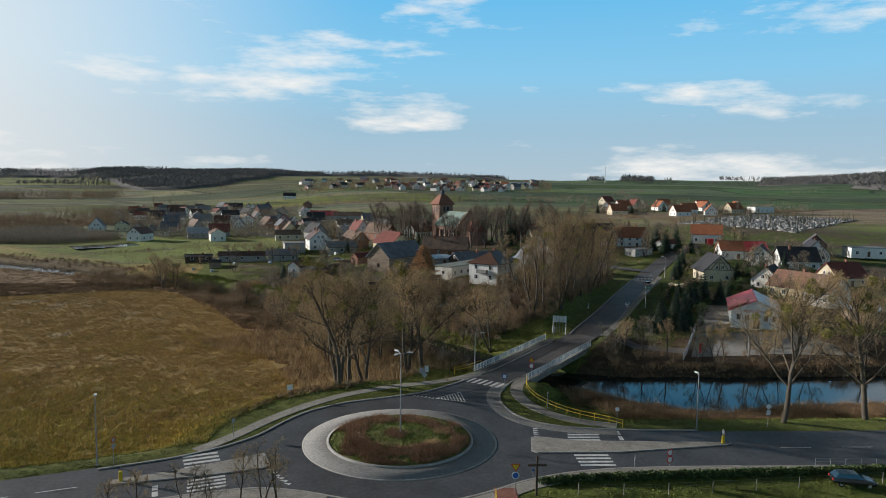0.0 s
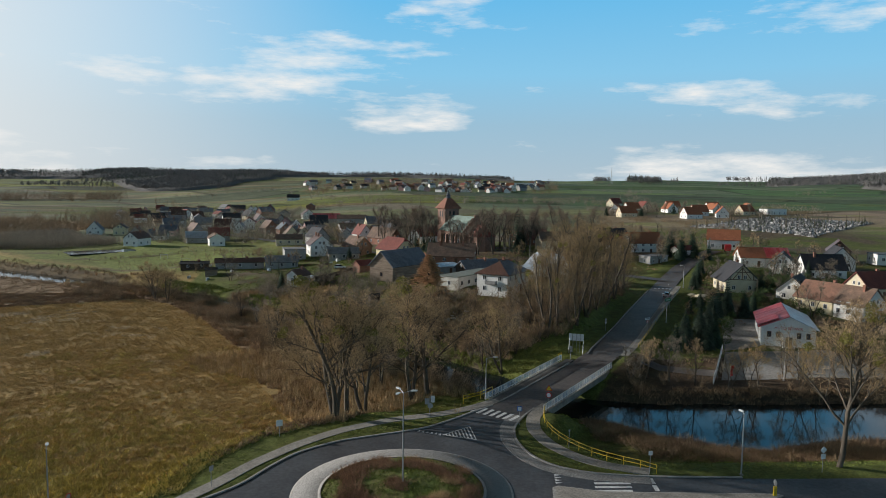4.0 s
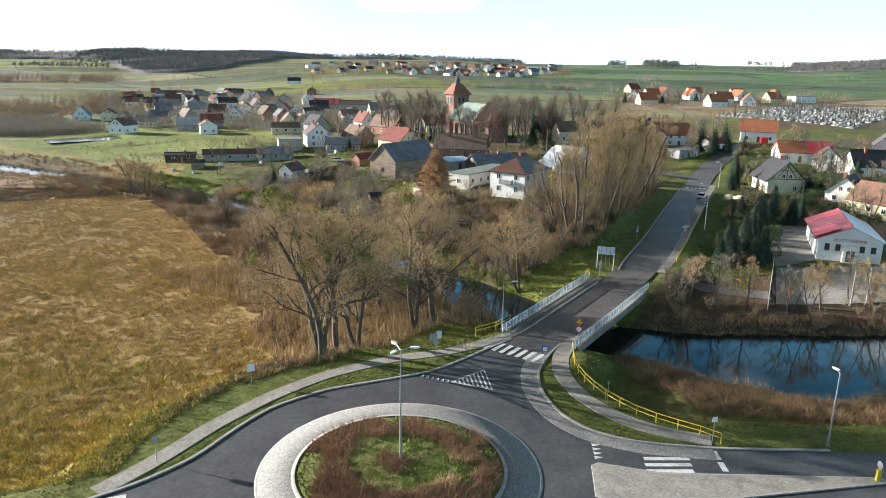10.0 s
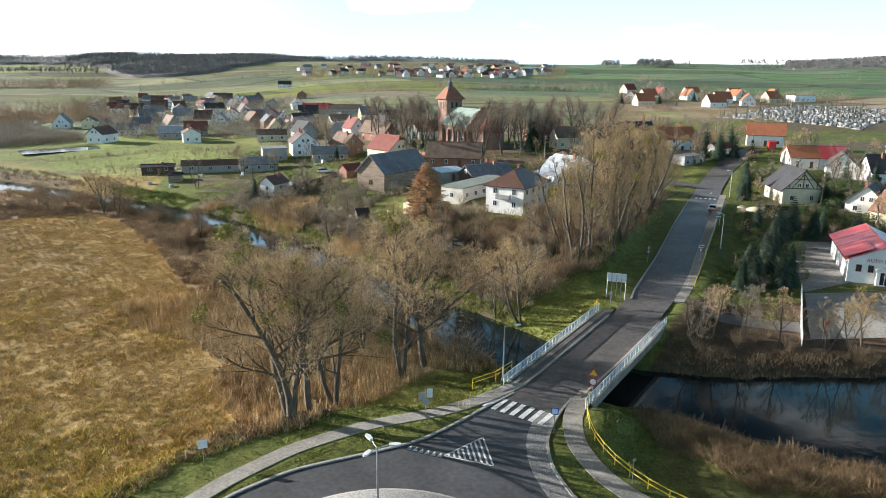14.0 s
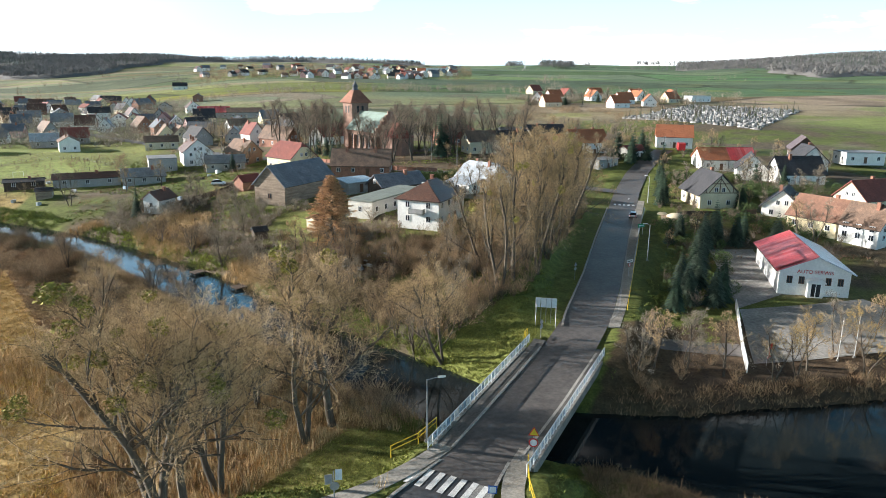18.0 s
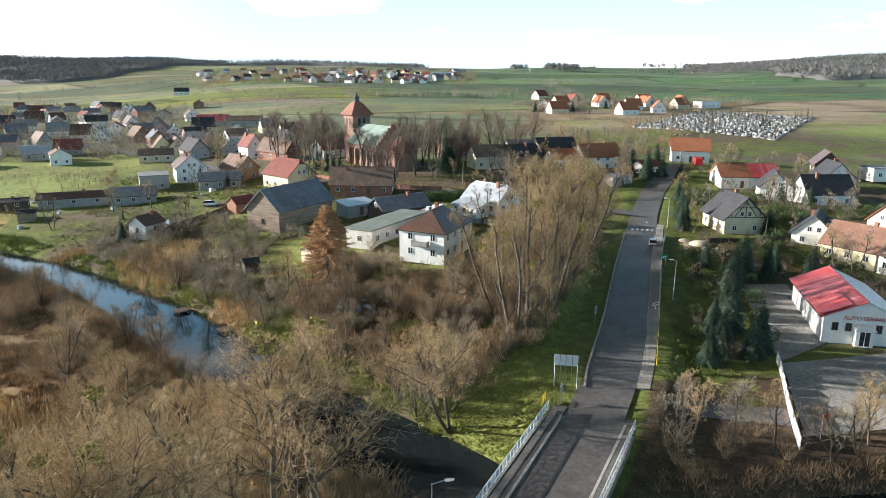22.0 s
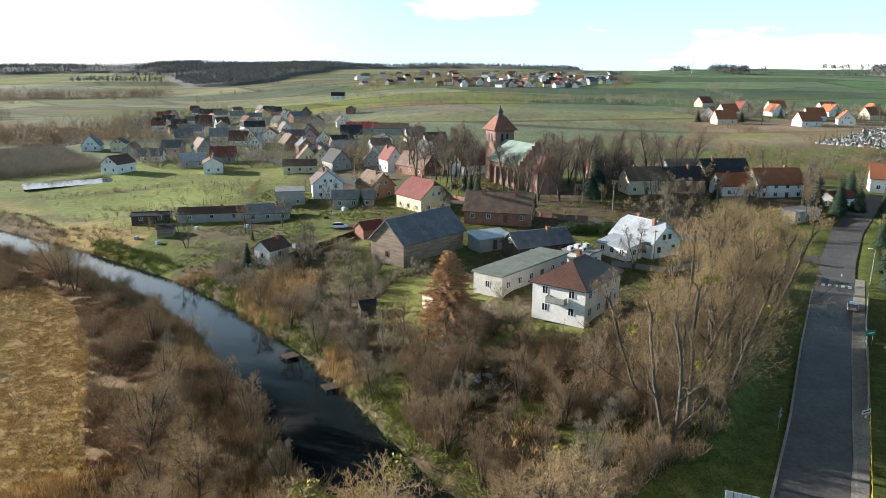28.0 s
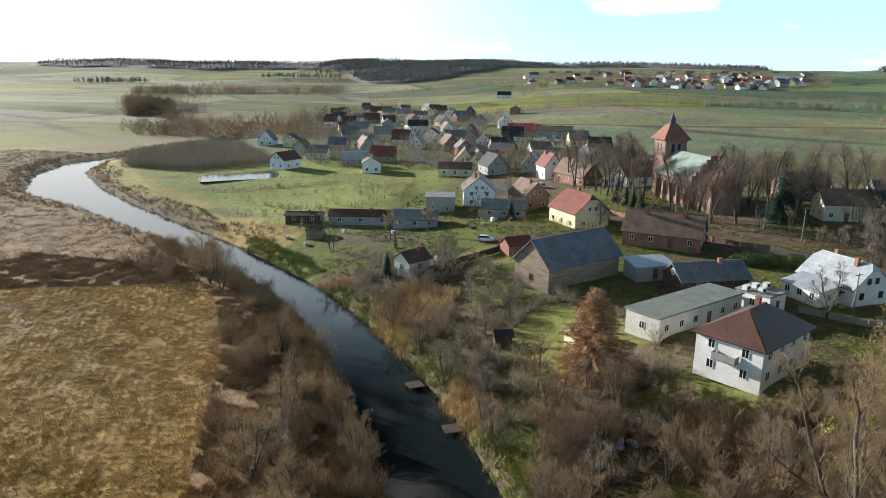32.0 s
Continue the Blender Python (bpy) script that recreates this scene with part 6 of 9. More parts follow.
# conifers
def conifer_mesh(seed, H, R, material, layers=16, per=15):
    g = np.random.default_rng(seed)
    V, k = [], 0
    for i in range(layers):
        u = i / (layers - 1)
        z = H * (0.06 + 0.92 * u)
        r = R * (1 - u) ** 0.85 * g.uniform(0.85, 1.1) + 0.12
        m = max(5, int(per * (1 - u * 0.6)))
        for j in range(m):
            a = 2 * math.pi * (j + g.uniform(-0.4, 0.4)) / m
            rr = r * g.uniform(0.75, 1.12)
            w = 0.30 * R * (1 - u * 0.6)
            tip = np.array([math.cos(a) * rr, math.sin(a) * rr, z - 0.22 * rr])
            side = np.array([-math.sin(a), math.cos(a), 0]) * w * 0.5
            root = np.array([0, 0, z + 0.10 * rr])
            mid = tip * 0.55 + root * 0.45 + np.array([0, 0, 0.08])
            V += [root, mid - side, tip, mid + side]
    V = np.array(V)
    return quads_mesh("crown", V, np.arange(len(V)).reshape(-1, 4), material)


CON = {"fir": (conifer_mesh(1, 8, 2.5, M_FIR, 20, 22), "dark green fir tree in a garden"), "spruce": (conifer_mesh(2, 8, 2.7, M_FIRBLUE, 20, 20), "blue-grey spruce tree in a garden"), "thuja": (conifer_mesh(3, 4, 0.75, M_THUJA, 14, 14), "narrow green columnar thuja shrub"),
       "tallspruce": (conifer_mesh(4, 18, 4.0, M_FIR, 26, 18), "tall dark spruce in the churchyard")}
STEM = MB().tube((0, 0, -0.2), (0, 0, 6), 0.16, 0.05, 6).mesh("trunk", M_BARK)


def conifer(kind, x, y, s=1.0, z=None, group="", name="conifer"):
    me, label = CON[kind]
    th = thing(name, pose(x, y, hz(x, y) if z is None else z, 0, 0, (x * 53 + y * 31) % 360), label, "tree", group)
    th.scale = (s, s, s)
    part("trunk", STEM, None, th)
    part("crown", me, None, th)
    return th


g = np.random.default_rng(6)
segs, V = [], []
for i in range(540):
    u = g.uniform(0.06, 0.97)
    z, R = 12.5 * u, 5.8 * (1 - u) ** 0.8 * (0.55 + 0.45 * min(1, u * 5)) * g.uniform(0.45, 1.05) + 0.25
    t = g.uniform(0, 6.28)
    p0, p1 = np.array([0, 0, z]), np.array([math.cos(t) * R, math.sin(t) * R, z + 0.10 * R * g.uniform(-0.6, 1.4)])
    segs.append((*p0, *p1, 0.045 * (1 - u) + 0.014, 0.012))
    for q in np.sqrt(np.linspace(0.06, 1, int(5 + R * 4.5))):
        c = p0 + (p1 - p0) * q
        for w in range(7):
            e = c + g.normal(0, 1, 3) * (0.24, 0.24, 0.14) + (0, 0, -0.14)
            sd = g.normal(0, 0.02, 3)
            V += [c - sd, c + sd, e]
th = thing("larch", pose(6.3, 105.6, hz(6.3, 105.6)), "broad rust-brown larch with thinning autumn needles", "tree")
th.scale = (1.3, 1.3, 1.18)
part("trunk", MB().tube((0, 0, -0.3), (0, 0, 12.4), 0.24, 0.03, 7), M_BARK, th)
part("branches", quads_mesh("branches", *branch_mesh(segs, 3), M_BARK), None, th)
part("crown", quads_mesh("crown", np.array(V), np.arange(len(V)).reshape(-1, 3), M_LARCH), None, th, "rust-brown needles")
for i, (x, y, s) in enumerate([(57, 65.4, 0.8), (60.5, 68, 0.9), (64, 66, 0.85), (66.6, 68.2, 0.95), (62, 73, 0.9), (66.5, 75.5, 1.0), (69, 81, 0.9), (72.5, 84.5, 0.8), (76.5, 91, 1.05), (80, 96, 1.0), (84, 99, 1.15), (88, 97.5, 0.9), (92, 101, 0.8), (97, 97, 0.9), (79, 104, 0.7), (74, 99, 0.6)]):
    conifer("spruce" if i % 3 else "fir", x, y, s, group="garden conifers")
for i, (x, y, s) in enumerate([(91, 134, 1.0), (94, 141, 1.05), (88.5, 131, 0.8), (103, 159, 0.9), (106, 185, 1.2), (109, 190, 1.25), (113, 188, 1.1), (117, 200, 1.2), (104, 192, 1.1), (111, 206, 1.2), (120, 206, 1.0), (116, 182, 0.9), (86, 221, 1.1), (82, 206, 0.9)]):
    conifer("fir", x, y, s, group="village conifers")
conifer("tallspruce", 46, 206, 1.0)
conifer("tallspruce", 53, 233, 0.8)
for x, y in ((10, 218), (8, 222), (12, 214), (5, 226)):
    conifer("fir", x, y, 0.9, group="churchyard yews")
for i in range(22):
    conifer("thuja", 50.5 + i * 0.55, 137.5 + i * 0.5, 0.42, group="thuja hedge at the white cottage")
for i, (x, y) in enumerate([(-40, 151), (-44, 168), (12, 190), (-70, 205), (128, 150), (131, 152), (134, 146), (148, 160), (150, 156), (103, 120), (105, 122), (58, 140), (-22, 200)]):
    conifer("thuja" if i % 2 else "fir", x, y, 0.8 + 0.1 * (i % 3))


# ---------------------------------------------------------------- scattered stuff
def scatter(name, V, F, X, Y, Z, S, R, material, label, category):
    """One joined object of many turned and scaled copies of a small clump."""
    k, m = len(X), len(V)
    c, s = np.cos(R)[:, None], np.sin(R)[:, None]
    P = np.empty((k, m, 3), np.float32)
    P[..., 0] = (V[:, 0] * c - V[:, 1] * s) * S[:, None] + X[:, None]
    P[..., 1] = (V[:, 0] * s + V[:, 1] * c) * S[:, None] + Y[:, None]
    P[..., 2] = V[:, 2] * S[:, None] + Z[:, None]
    FF = (F[None] + (np.arange(k) * m)[:, None, None]).reshape(-1, F.shape[1])
    return tagged(new(name, quads_mesh(name, P.reshape(-1, 3), FF, material)), label, category, kind="stuff")


def blades(seed, n, h, spread, w, lean=0.3):
    g = np.random.default_rng(seed)
    V = []
    for i in range(n):
        a, r = g.uniform(0, 6.28), spread * g.uniform(0, 1) ** 0.5
        p = np.array([math.cos(a) * r, math.sin(a) * r, -0.1])
        t = p + np.array([g.normal(0, lean), g.normal(0, lean), 1.0]) * h * g.uniform(0.65, 1.1)
        b = g.uniform(0, 6.28)
        s = np.array([math.cos(b), math.sin(b), 0]) * w
        V += [p - s, p + s, t]
    return np.array(V), np.arange(n * 3).reshape(n, 3)


def twigs(seed, n, h, spread):
    g = random.Random(seed)
    segs = []
    for i in range(n):
        a = g.uniform(0, 6.28)
        p = Vector((g.gauss(0, 0.25), g.gauss(0, 0.25), -0.1))
        d = Vector((math.cos(a) * spread * g.random(), math.sin(a) * spread * g.random(), 1)).normalized()
        L = h * g.uniform(0.45, 1.0)
        for k in range(3):
            e = p + d * (L / 3)
            segs.append((*p, *e, 0.030 - 0.007 * k, 0.023 - 0.007 * k))
            if k:
                for _ in range(3):
                    t = (d + Vector((g.gauss(0, 0.55), g.gauss(0, 0.55), g.gauss(0.1, 0.3)))).normalized()
                    segs.append((*e, *(e + t * L * g.uniform(0.2, 0.34)), 0.015, 0.008))
            d = (d + Vector((g.gauss(0, 0.2), g.gauss(0, 0.2), g.gauss(0, 0.1)))).normalized()
            p = e
    return branch_mesh(segs, 3)


G = np.random.default_rng(77)


def rand_area(n, x0, x1, y0, y1, test):
    X, Y = G.uniform(x0, x1, n), G.uniform(y0, y1, n)
    rd, hw, side = along(RIVER, X, Y)
    k = test(X, Y, rd - hw, side)
    for poly, w in ((N_ROAD, 7.5), (W_ROAD, 8.5), (E_ROAD, 11.5), (C_ROAD, 4.0)):
        k &= along(poly, X, Y)[0] > w
    k &= (np.hypot(X, Y) > 24.5) & ~on_lawn(X, Y)
    return X[k], Y[k]


def put(name, VF, X, Y, lo, hi, material, label, category):
    return scatter(name, *VF, X, Y, height(X, Y), G.uniform(lo, hi, len(X)), G.uniform(0, 6.28, len(X)), material, label, category)


M_HERB = mat("lush_bank_herb_leaves", (0.27, 0.30, 0.055), (0.13, 0.16, 0.04), 0.25, 0.9, fine=0.3, island=True)
M_DRYHERB = mat("tan_brown_dry_herbs", (0.40, 0.27, 0.15), (0.20, 0.125, 0.075), 0.35, 0.9, fine=0.3, island=True)
# reed beds
X, Y = rand_area(52000, -120, 14, 18, 190, lambda X, Y, d, s: (s < 0) & (d > -0.6) & (d < 3 + (4 + 26 * vnoise(X, Y, 30, 3)) * (1 - fade(62, 84, Y)) + 6 * vnoise(X, Y, 9, 4)))
put("reed_bed", blades(1, 12, 1.7, 0.6, 0.03, 0.25), X, Y, 0.6, 1.15, M_REED, "tan dry reeds along the river", "reeds")
X, Y = rand_area(30000, -60, 26, 55, 150, lambda X, Y, d, s: (s > 0) & (d > -0.8) & ((d < 6) & (vnoise(X, Y, 16, 9) > 0.82) | in_poly(X, Y, [(-39, 139), (-32, 147), (-21, 141), (-20, 124), (-26, 115), (-30, 116)])))
put("reed_bed", blades(2, 12, 1.6, 0.6, 0.03, 0.35), X, Y, 0.6, 1.1, M_REED, "tan dry reeds on the village bank", "reeds")
X, Y = rand_area(34000, -90, 34, 50, 185, lambda X, Y, d, s: (s > 0) & (d > -0.8) & (d < 3 + 5 * vnoise(X, Y, 14, 28)) & (vnoise(X, Y, 16, 9) <= 0.84))
put("bank_herbs", blades(3, 16, 0.6, 0.55, 0.05, 0.8), X, Y, 0.6, 1.7, M_HERB, "green bank herbs at the water", "herbs")
X, Y = rand_area(11000, 28, 130, 4, 32, lambda X, Y, d, s: (s < 0) & (d > -0.5) & (d < 8 + 4 * vnoise(X, Y, 6, 2)) & (Y > 7))
put("dry_grass", blades(4, 18, 0.75, 0.7, 0.028, 0.7), X, Y, 0.5, 1.2, M_DRYHERB, "tall dry grass on the pond bank", "grass")
X, Y = rand_area(3000, 28, 130, 4, 32, lambda X, Y, d, s: (s < 0) & (d > 1.0) & (d < 8) & (Y > 9))
put("dry_perennials", blades(5, 34, 1.15, 0.6, 0.03, 0.5), X, Y, 0.6, 1.3, M_DRYHERB, "tan-brown withered perennials by the pond", "plants")
X, Y = rand_area(3500, 34, 130, 34, 52, lambda X, Y, d, s: (s > 0) & (d > 0) & (d < 4))
put("dry_grass", blades(6, 18, 0.9, 0.6, 0.03, 0.5), X, Y, 0.6, 1.2, M_DRYHERB, "tall dry grass on the far pond bank", "grass")
# meadow tufts, standing in the rows that the mower left
X, Y = rand_area(250000, -135, -4, -14, 150, lambda X, Y, d, s: (s < 0) & (d > 2))
row = (X * 0.85 + Y * 0.526 + 1.6 * vnoise(X, Y, 9, 82)) / 1.25
rowk = np.abs(row - np.floor(row) - 0.5) * 2
mn = in_poly(X, Y, MOWN)
k = np.where(mn, 0.7 * rowk - 0.1 + 0.9 * (vnoise(X, Y, 2.1, 8) - 0.35) > G.uniform(-0.25, 0.6, len(X)), vnoise(X, Y, 2.5, 8) > 0.3)
X, Y, mn = X[k], Y[k], mn[k]
lush_k = (fbm(X, Y, 28, 11) + (14 - Y) / 60) > G.normal(0.5, 0.16, len(X))
cold = np.zeros(len(X), bool)
for fx, fy, fr in FROST:
    cold |= np.hypot(X - fx, (Y - fy) * 1.3) / fr + 2.0 * (fbm(X, Y, 5, 21) - 0.42) < G.uniform(-0.4, 0.6, len(X))
M_MOWN = mat("golden_brown_meadow_grass", (0.53, 0.36, 0.14), (0.38, 0.25, 0.095), 0.12, 0.9, fine=0.25, island=True)
M_FROST = mat("frosted_pale_grass", (0.58, 0.53, 0.44), (0.42, 0.36, 0.27), 0.2, 0.9, fine=0.2, island=True)
for q, seed_, h_, m_, nm in ((lush_k & ~cold, 7, 0.40, M_TUFT, "yellow-olive meadow tufts near the road"), (~lush_k & mn & ~cold, 8, 0.30, M_MOWN, "golden-brown mown meadow grass"), (~lush_k & ~mn & ~cold, 22, 0.55, M_DRYHERB, "rough brown grass beyond the mown meadow"), (cold & mn, 23, 0.26, M_FROST, "pale frosted grass in the meadow hollows")):
    put("meadow_tufts", blades(seed_, 6, h_, 0.34, 0.06, 0.5), X[q], Y[q], 0.6, 1.5, m_, nm, "grass")
X, Y = rand_area(9000, -75, -8, -14, 75, lambda X, Y, d, s: (s < 0) & (d > 6) & in_poly(X, Y, MOWN) & (vnoise(X, Y, 4.5, 83) + 0.3 * fade(50, 10, Y) > G.uniform(0.35, 1.0, len(X))))
gold = G.uniform(0, 1, len(X)) < 0.45
for q, seed_, m_, nm in ((gold, 24, M_MOWN, "golden tussocks in the meadow"), (~gold, 25, M_TUFT, "yellow-olive tussocks in the meadow")):
    put("meadow_tussocks", blades(seed_, 16, 0.55, 0.42, 0.05, 0.55), X[q], Y[q], 0.6, 1.4, m_, nm, "grass")
X, Y = rand_area(40000, -330, -60, 60, 330, lambda X, Y, d, s: (s < 0) & (d > 6) & ~((X > -130) & (Y < 135)))
put("meadow_tufts", blades(16, 12, 0.36, 0.9, 0.07, 0.5), X, Y, 0.7, 1.6, M_DRYHERB, "coarse brown tufts on the far meadow", "grass")
M_LAWN = mat("yellow_green_lawn_blades", (0.245, 0.255, 0.058), (0.145, 0.16, 0.038), 0.3, 0.9, fine=0.3, island=True)
# verges
def verge_points(n, x0, x1, y0, y1):
    X, Y = G.uniform(x0, x1, n), G.uniform(y0, y1, n)
    ins, edge = np.zeros(X.shape, bool), np.full(X.shape, 99.0)
    for (ax, ay), (bx, by) in zip(OUTLINE, OUTLINE[1:] + OUTLINE[:1]):
        ins ^= ((ay > Y) != (by > Y)) & (X < (bx - ax) * (Y - ay) / (by - ay + 1e-9) + ax)
        edge = np.minimum(edge, along([(ax, ay, 0), (bx, by, 0)], X, Y)[0])
    k = ~ins & (edge > 0.5)
    for poly, w in ((N_ROAD, 5.9), (W_ROAD, 5.4), (E_ROAD, 8.6)):
        k &= along(poly, X, Y)[0] > w
    rd, hw, _ = along(RIVER, X, Y)
    k &= rd - hw > 0.5
    return X[k], Y[k]


def clear_of(X, Y, lines):
    k = np.ones(len(X), bool)
    for pts, w in lines:
        k &= along([(p[0], p[1], 0) for p in pts], X, Y)[0] > w
    return X[k], Y[k]


PATHS = [([(-24.6, -3.0), (-21.4, 1.6), (-18.1, 8.0), (-13.9, 14.0), (-8.8, 19.2), (-1.6, 23.6), (5.4, 25.8), (9.2, 28.0), (12.7, 30.4), (14.8, 32.5)], 1.25),
         ([(24.2, 32.3), (21.0, 28.3), (19.1, 24.4), (18.2, 19), (19.2, 13.5), (21.8, 8.9), (25.2, 6.0), (29.5, 4.4)], 1.25),
         ([(60, -10.9), (40, -10.6), (31, -10.6), (24, -10.9), (19, -11.9), (14, -13.9), (10.5, -16.5), (6, -19)], 1.35), ([(11.2, -14.6), (11.0, -18), (10.5, -24), (9, -40)], 1.4),
         ([(-8, -17.0), (-11.5, -15.4), (-15, -14.8), (-20, -15.7), (-29, -18.9)], 1.35)]
X, Y = clear_of(*verge_points(70000, -45, 75, -40, 62), PATHS)
k = (np.hypot(X, Y) < 32) | (along(W_ROAD, X, Y)[0] < 9.5) | (along(E_ROAD, X, Y)[0] < 13) | (along(N_ROAD, X, Y)[0] < 16) | (Y < -8)
k &= ~((X > 30) & (Y > 36) & (Y < 60) & (along(N_ROAD, X, Y)[2] > 0) & (along(N_ROAD, X, Y)[0] > 6))
X, Y = X[k], Y[k]
put("verge_grass", blades(9, 6, 0.20, 0.35, 0.07, 0.8), X, Y, 0.6, 1.4, M_GREENTUFT, "short green verge grass", "grass")
# plants of the roundabout
a, r = G.uniform(0, 6.28, 2300), 8.6 * G.uniform(0, 1, 2300) ** 0.5
X, Y = np.cos(a) * r, np.sin(a) * r
k = ((r > 4.6) | (r < 1.9)) & (vnoise(X, Y, 2.2, 6) > 0.36)
zi = np.interp(np.hypot(X, Y), [0, 2, 4.5, 6.5, 8.2, 9], [0.95, 0.92, 0.8, 0.62, 0.4, 0.22])
tan = (X > 1.5) & (np.hypot(X - 4, Y + 1.2) < 2.6)
for kk, m_, nm in ((k & ~tan, M_REDPLANT, "red-brown withered shrubs on the roundabout"), (k & tan, M_REED, "tan ornamental grass on the roundabout")):
    scatter("island_plants", *blades(11, 30, 0.68, 0.55, 0.026, 0.7), X[kk], Y[kk], zi[kk], G.uniform(0.5, 1.2, kk.sum()), G.uniform(0, 6.28, kk.sum()), m_, nm, "plants")
k = G.uniform(0, 1, len(X)) < 0.9
scatter("island_grass", *blades(12, 7, 0.28, 0.4, 0.07, 0.7), X[k], Y[k], zi[k], G.uniform(0.6, 1.3, k.sum()), G.uniform(0, 6.28, k.sum()), M_GREENTUFT, "green grass on the roundabout", "grass")
# scrub along the river and in the gardens
SCRUB = [twigs(20 + i, 34, 3.4, 0.9) for i in range(3)]
FARTWIG = twigs(99, 8, 3.0, 1.0)
X, Y = rand_area(3600, -110, 12, 26, 185, lambda X, Y, d, s: (s < 0) & (d > 0.6) & (d < 6 + 11 * fade(50, 80, Y) + 5 * vnoise(X, Y, 12, 5)) & (vnoise(X, Y, 14, 15) > 0.34 - 0.2 * fade(60, 90, Y)))
put("riverside_scrub", SCRUB[0], X, Y, 0.5, 1.15, M_SHRUB, "brown leafless scrub on the meadow bank", "scrub")
X, Y = rand_area(680, 0, 44, 52, 100, lambda X, Y, d, s: (s > 0) & (d > 3) & (d < 44) & (along(N_ROAD, X, Y)[0] > 13) & (vnoise(X, Y, 6, 16) > 0.48 - 0.16 * fade(14, 30, X)) & ~((X > 21) & (Y > 98)))
put("thicket", SCRUB[1], X, Y, 0.5, 1.35, M_SHRUB, "dense brown thicket between river and street", "scrub")
X, Y = rand_area(700, -48, 22, 86, 160, lambda X, Y, d, s: (s > 0) & (d > 3) & (d < 34) & (vnoise(X, Y, 11, 17) > 0.5))
put("garden_scrub", SCRUB[2], X, Y, 0.4, 1.1, M_GREYTWIG, "grey-brown garden shrubs", "scrub")
X, Y = rand_area(170, 40, 130, 36, 62, lambda X, Y, d, s: (s > 0) & (d > 1) & (d < 14) & (vnoise(X, Y, 8, 18) > 0.4))
put("pond_scrub", SCRUB[0], X, Y, 0.35, 0.75, M_SHRUB, "brown scrub on the pond bank", "scrub")
X, Y = rand_area(1500, -110, 180, 150, 330, lambda X, Y, d, s: (s > 0) & (d > 10) & (vnoise(X, Y, 22, 19) > 0.56))
put("village_shrubs", FARTWIG, X, Y, 0.5, 1.3, M_SHRUB, "bare garden shrubs among the houses", "scrub")
X, Y = rand_area(9000, -330, -150, 230, 420, lambda X, Y, d, s: (s > 0) & (d > 2) & in_poly(X, Y, [(-212, 274), (-175, 271), (-150, 299), (-190, 350), (-217, 380), (-240, 366), (-246, 330)]))
put("swamp_scrub", FARTWIG, X, Y, 1.0, 1.9, M_GREYTWIG, "grey-brown willow scrub in the river bend", "scrub")
X, Y = rand_area(3500, 0, 46, 52, 100, lambda X, Y, d, s: (s > 0) & (d > 3) & (along(N_ROAD, X, Y)[0] > 11) & (vnoise(X, Y, 8, 27) > 0.55))
put("thicket_grass", blades(13, 8, 1.1, 0.6, 0.06, 0.5), X, Y, 0.6, 1.2, M_REED, "dry grass in the thicket", "grass")
X, Y = rand_area(30000, -60, 60, 54, 240, lambda X, Y, d, s: (s > 0) & (d > 3) & (vnoise(X, Y, 10, 25) > 0.34))
put("garden_grass", blades(14, 7, 0.4, 0.5, 0.09, 0.7), X, Y, 0.5, 1.3, M_GREENTUFT, "green grass in the gardens", "grass")
X, Y = rand_area(9000, -60, 110, 84, 240, lambda X, Y, d, s: (s > 0) & (d > 4) & (vnoise(X, Y, 12, 26) > 0.5))
put("garden_weeds", blades(15, 7, 0.6, 0.5, 0.07, 0.6), X, Y, 0.5, 1.3, M_REDPLANT, "brown withered garden weeds", "plants")

X, Y = rand_area(360, 30, 72, 66, 134, lambda X, Y, d, s: (along(N_ROAD, X, Y)[2] < 0) & (along(N_ROAD, X, Y)[0] > 8.5) & (along(N_ROAD, X, Y)[0] < 20))
put("grove_undergrowth", SCRUB[2], X, Y, 0.6, 1.3, M_SHRUB, "brown undergrowth beneath the roadside grove", "scrub")
X, Y = G.uniform(-14, 42, 42000), G.uniform(15, 72, 42000)
k = on_lawn(X, Y) & (along(N_ROAD, X, Y)[0] > 5.2)
X, Y = clear_of(X[k], Y[k], PATHS)
put("bank_lawn", blades(19, 6, 0.22, 0.35, 0.07, 0.8), X, Y, 0.6, 1.4, M_LAWN, "short yellow-green bank grass", "grass")
# dark evergreens of the eastern gardens and hedges
EVV, EVF = clump(61, 420, 0.9, 0.15, 1.0)
EV = []
for P, n_ in (([(56, 67), (68, 65), (92, 106), (75, 101)], 34), ([(69, 99), (84, 108), (106, 118), (112, 124), (100, 119), (80, 112)], 22), ([(96, 96), (108, 93), (112, 104), (101, 118), (92, 112)], 45), ([(30, 167), (46, 164), (47, 168), (31, 171)], 60), ([(104, 135), (124, 132), (126, 138), (106, 142)], 50), ([(106, 182), (122, 190), (118, 206), (104, 200)], 60), ([(108, 134), (150, 128), (152, 142), (112, 148)], 60), ([(104, 150), (126, 152), (124, 166), (108, 168)], 40)):
    xs, ys = np.array(P).T
    q = np.stack([G.uniform(xs.min(), xs.max(), 4000), G.uniform(ys.min(), ys.max(), 4000)], -1)
    EV.append(q[in_poly(q[:, 0], q[:, 1], P)][:n_])
EV = np.concatenate(EV)
k = along(N_ROAD, EV[:, 0], EV[:, 1])[0] > 8
X, Y = EV[k].T
S = G.uniform(0.7, 1.7, len(X))
scatter("garden_evergreens", EVV, EVF, X, Y, height(X, Y) + 0.6 * S, S, G.uniform(0, 6.28, len(X)), M_THUJA, "dark evergreen shrubs and hedges in the gardens", "shrubs")
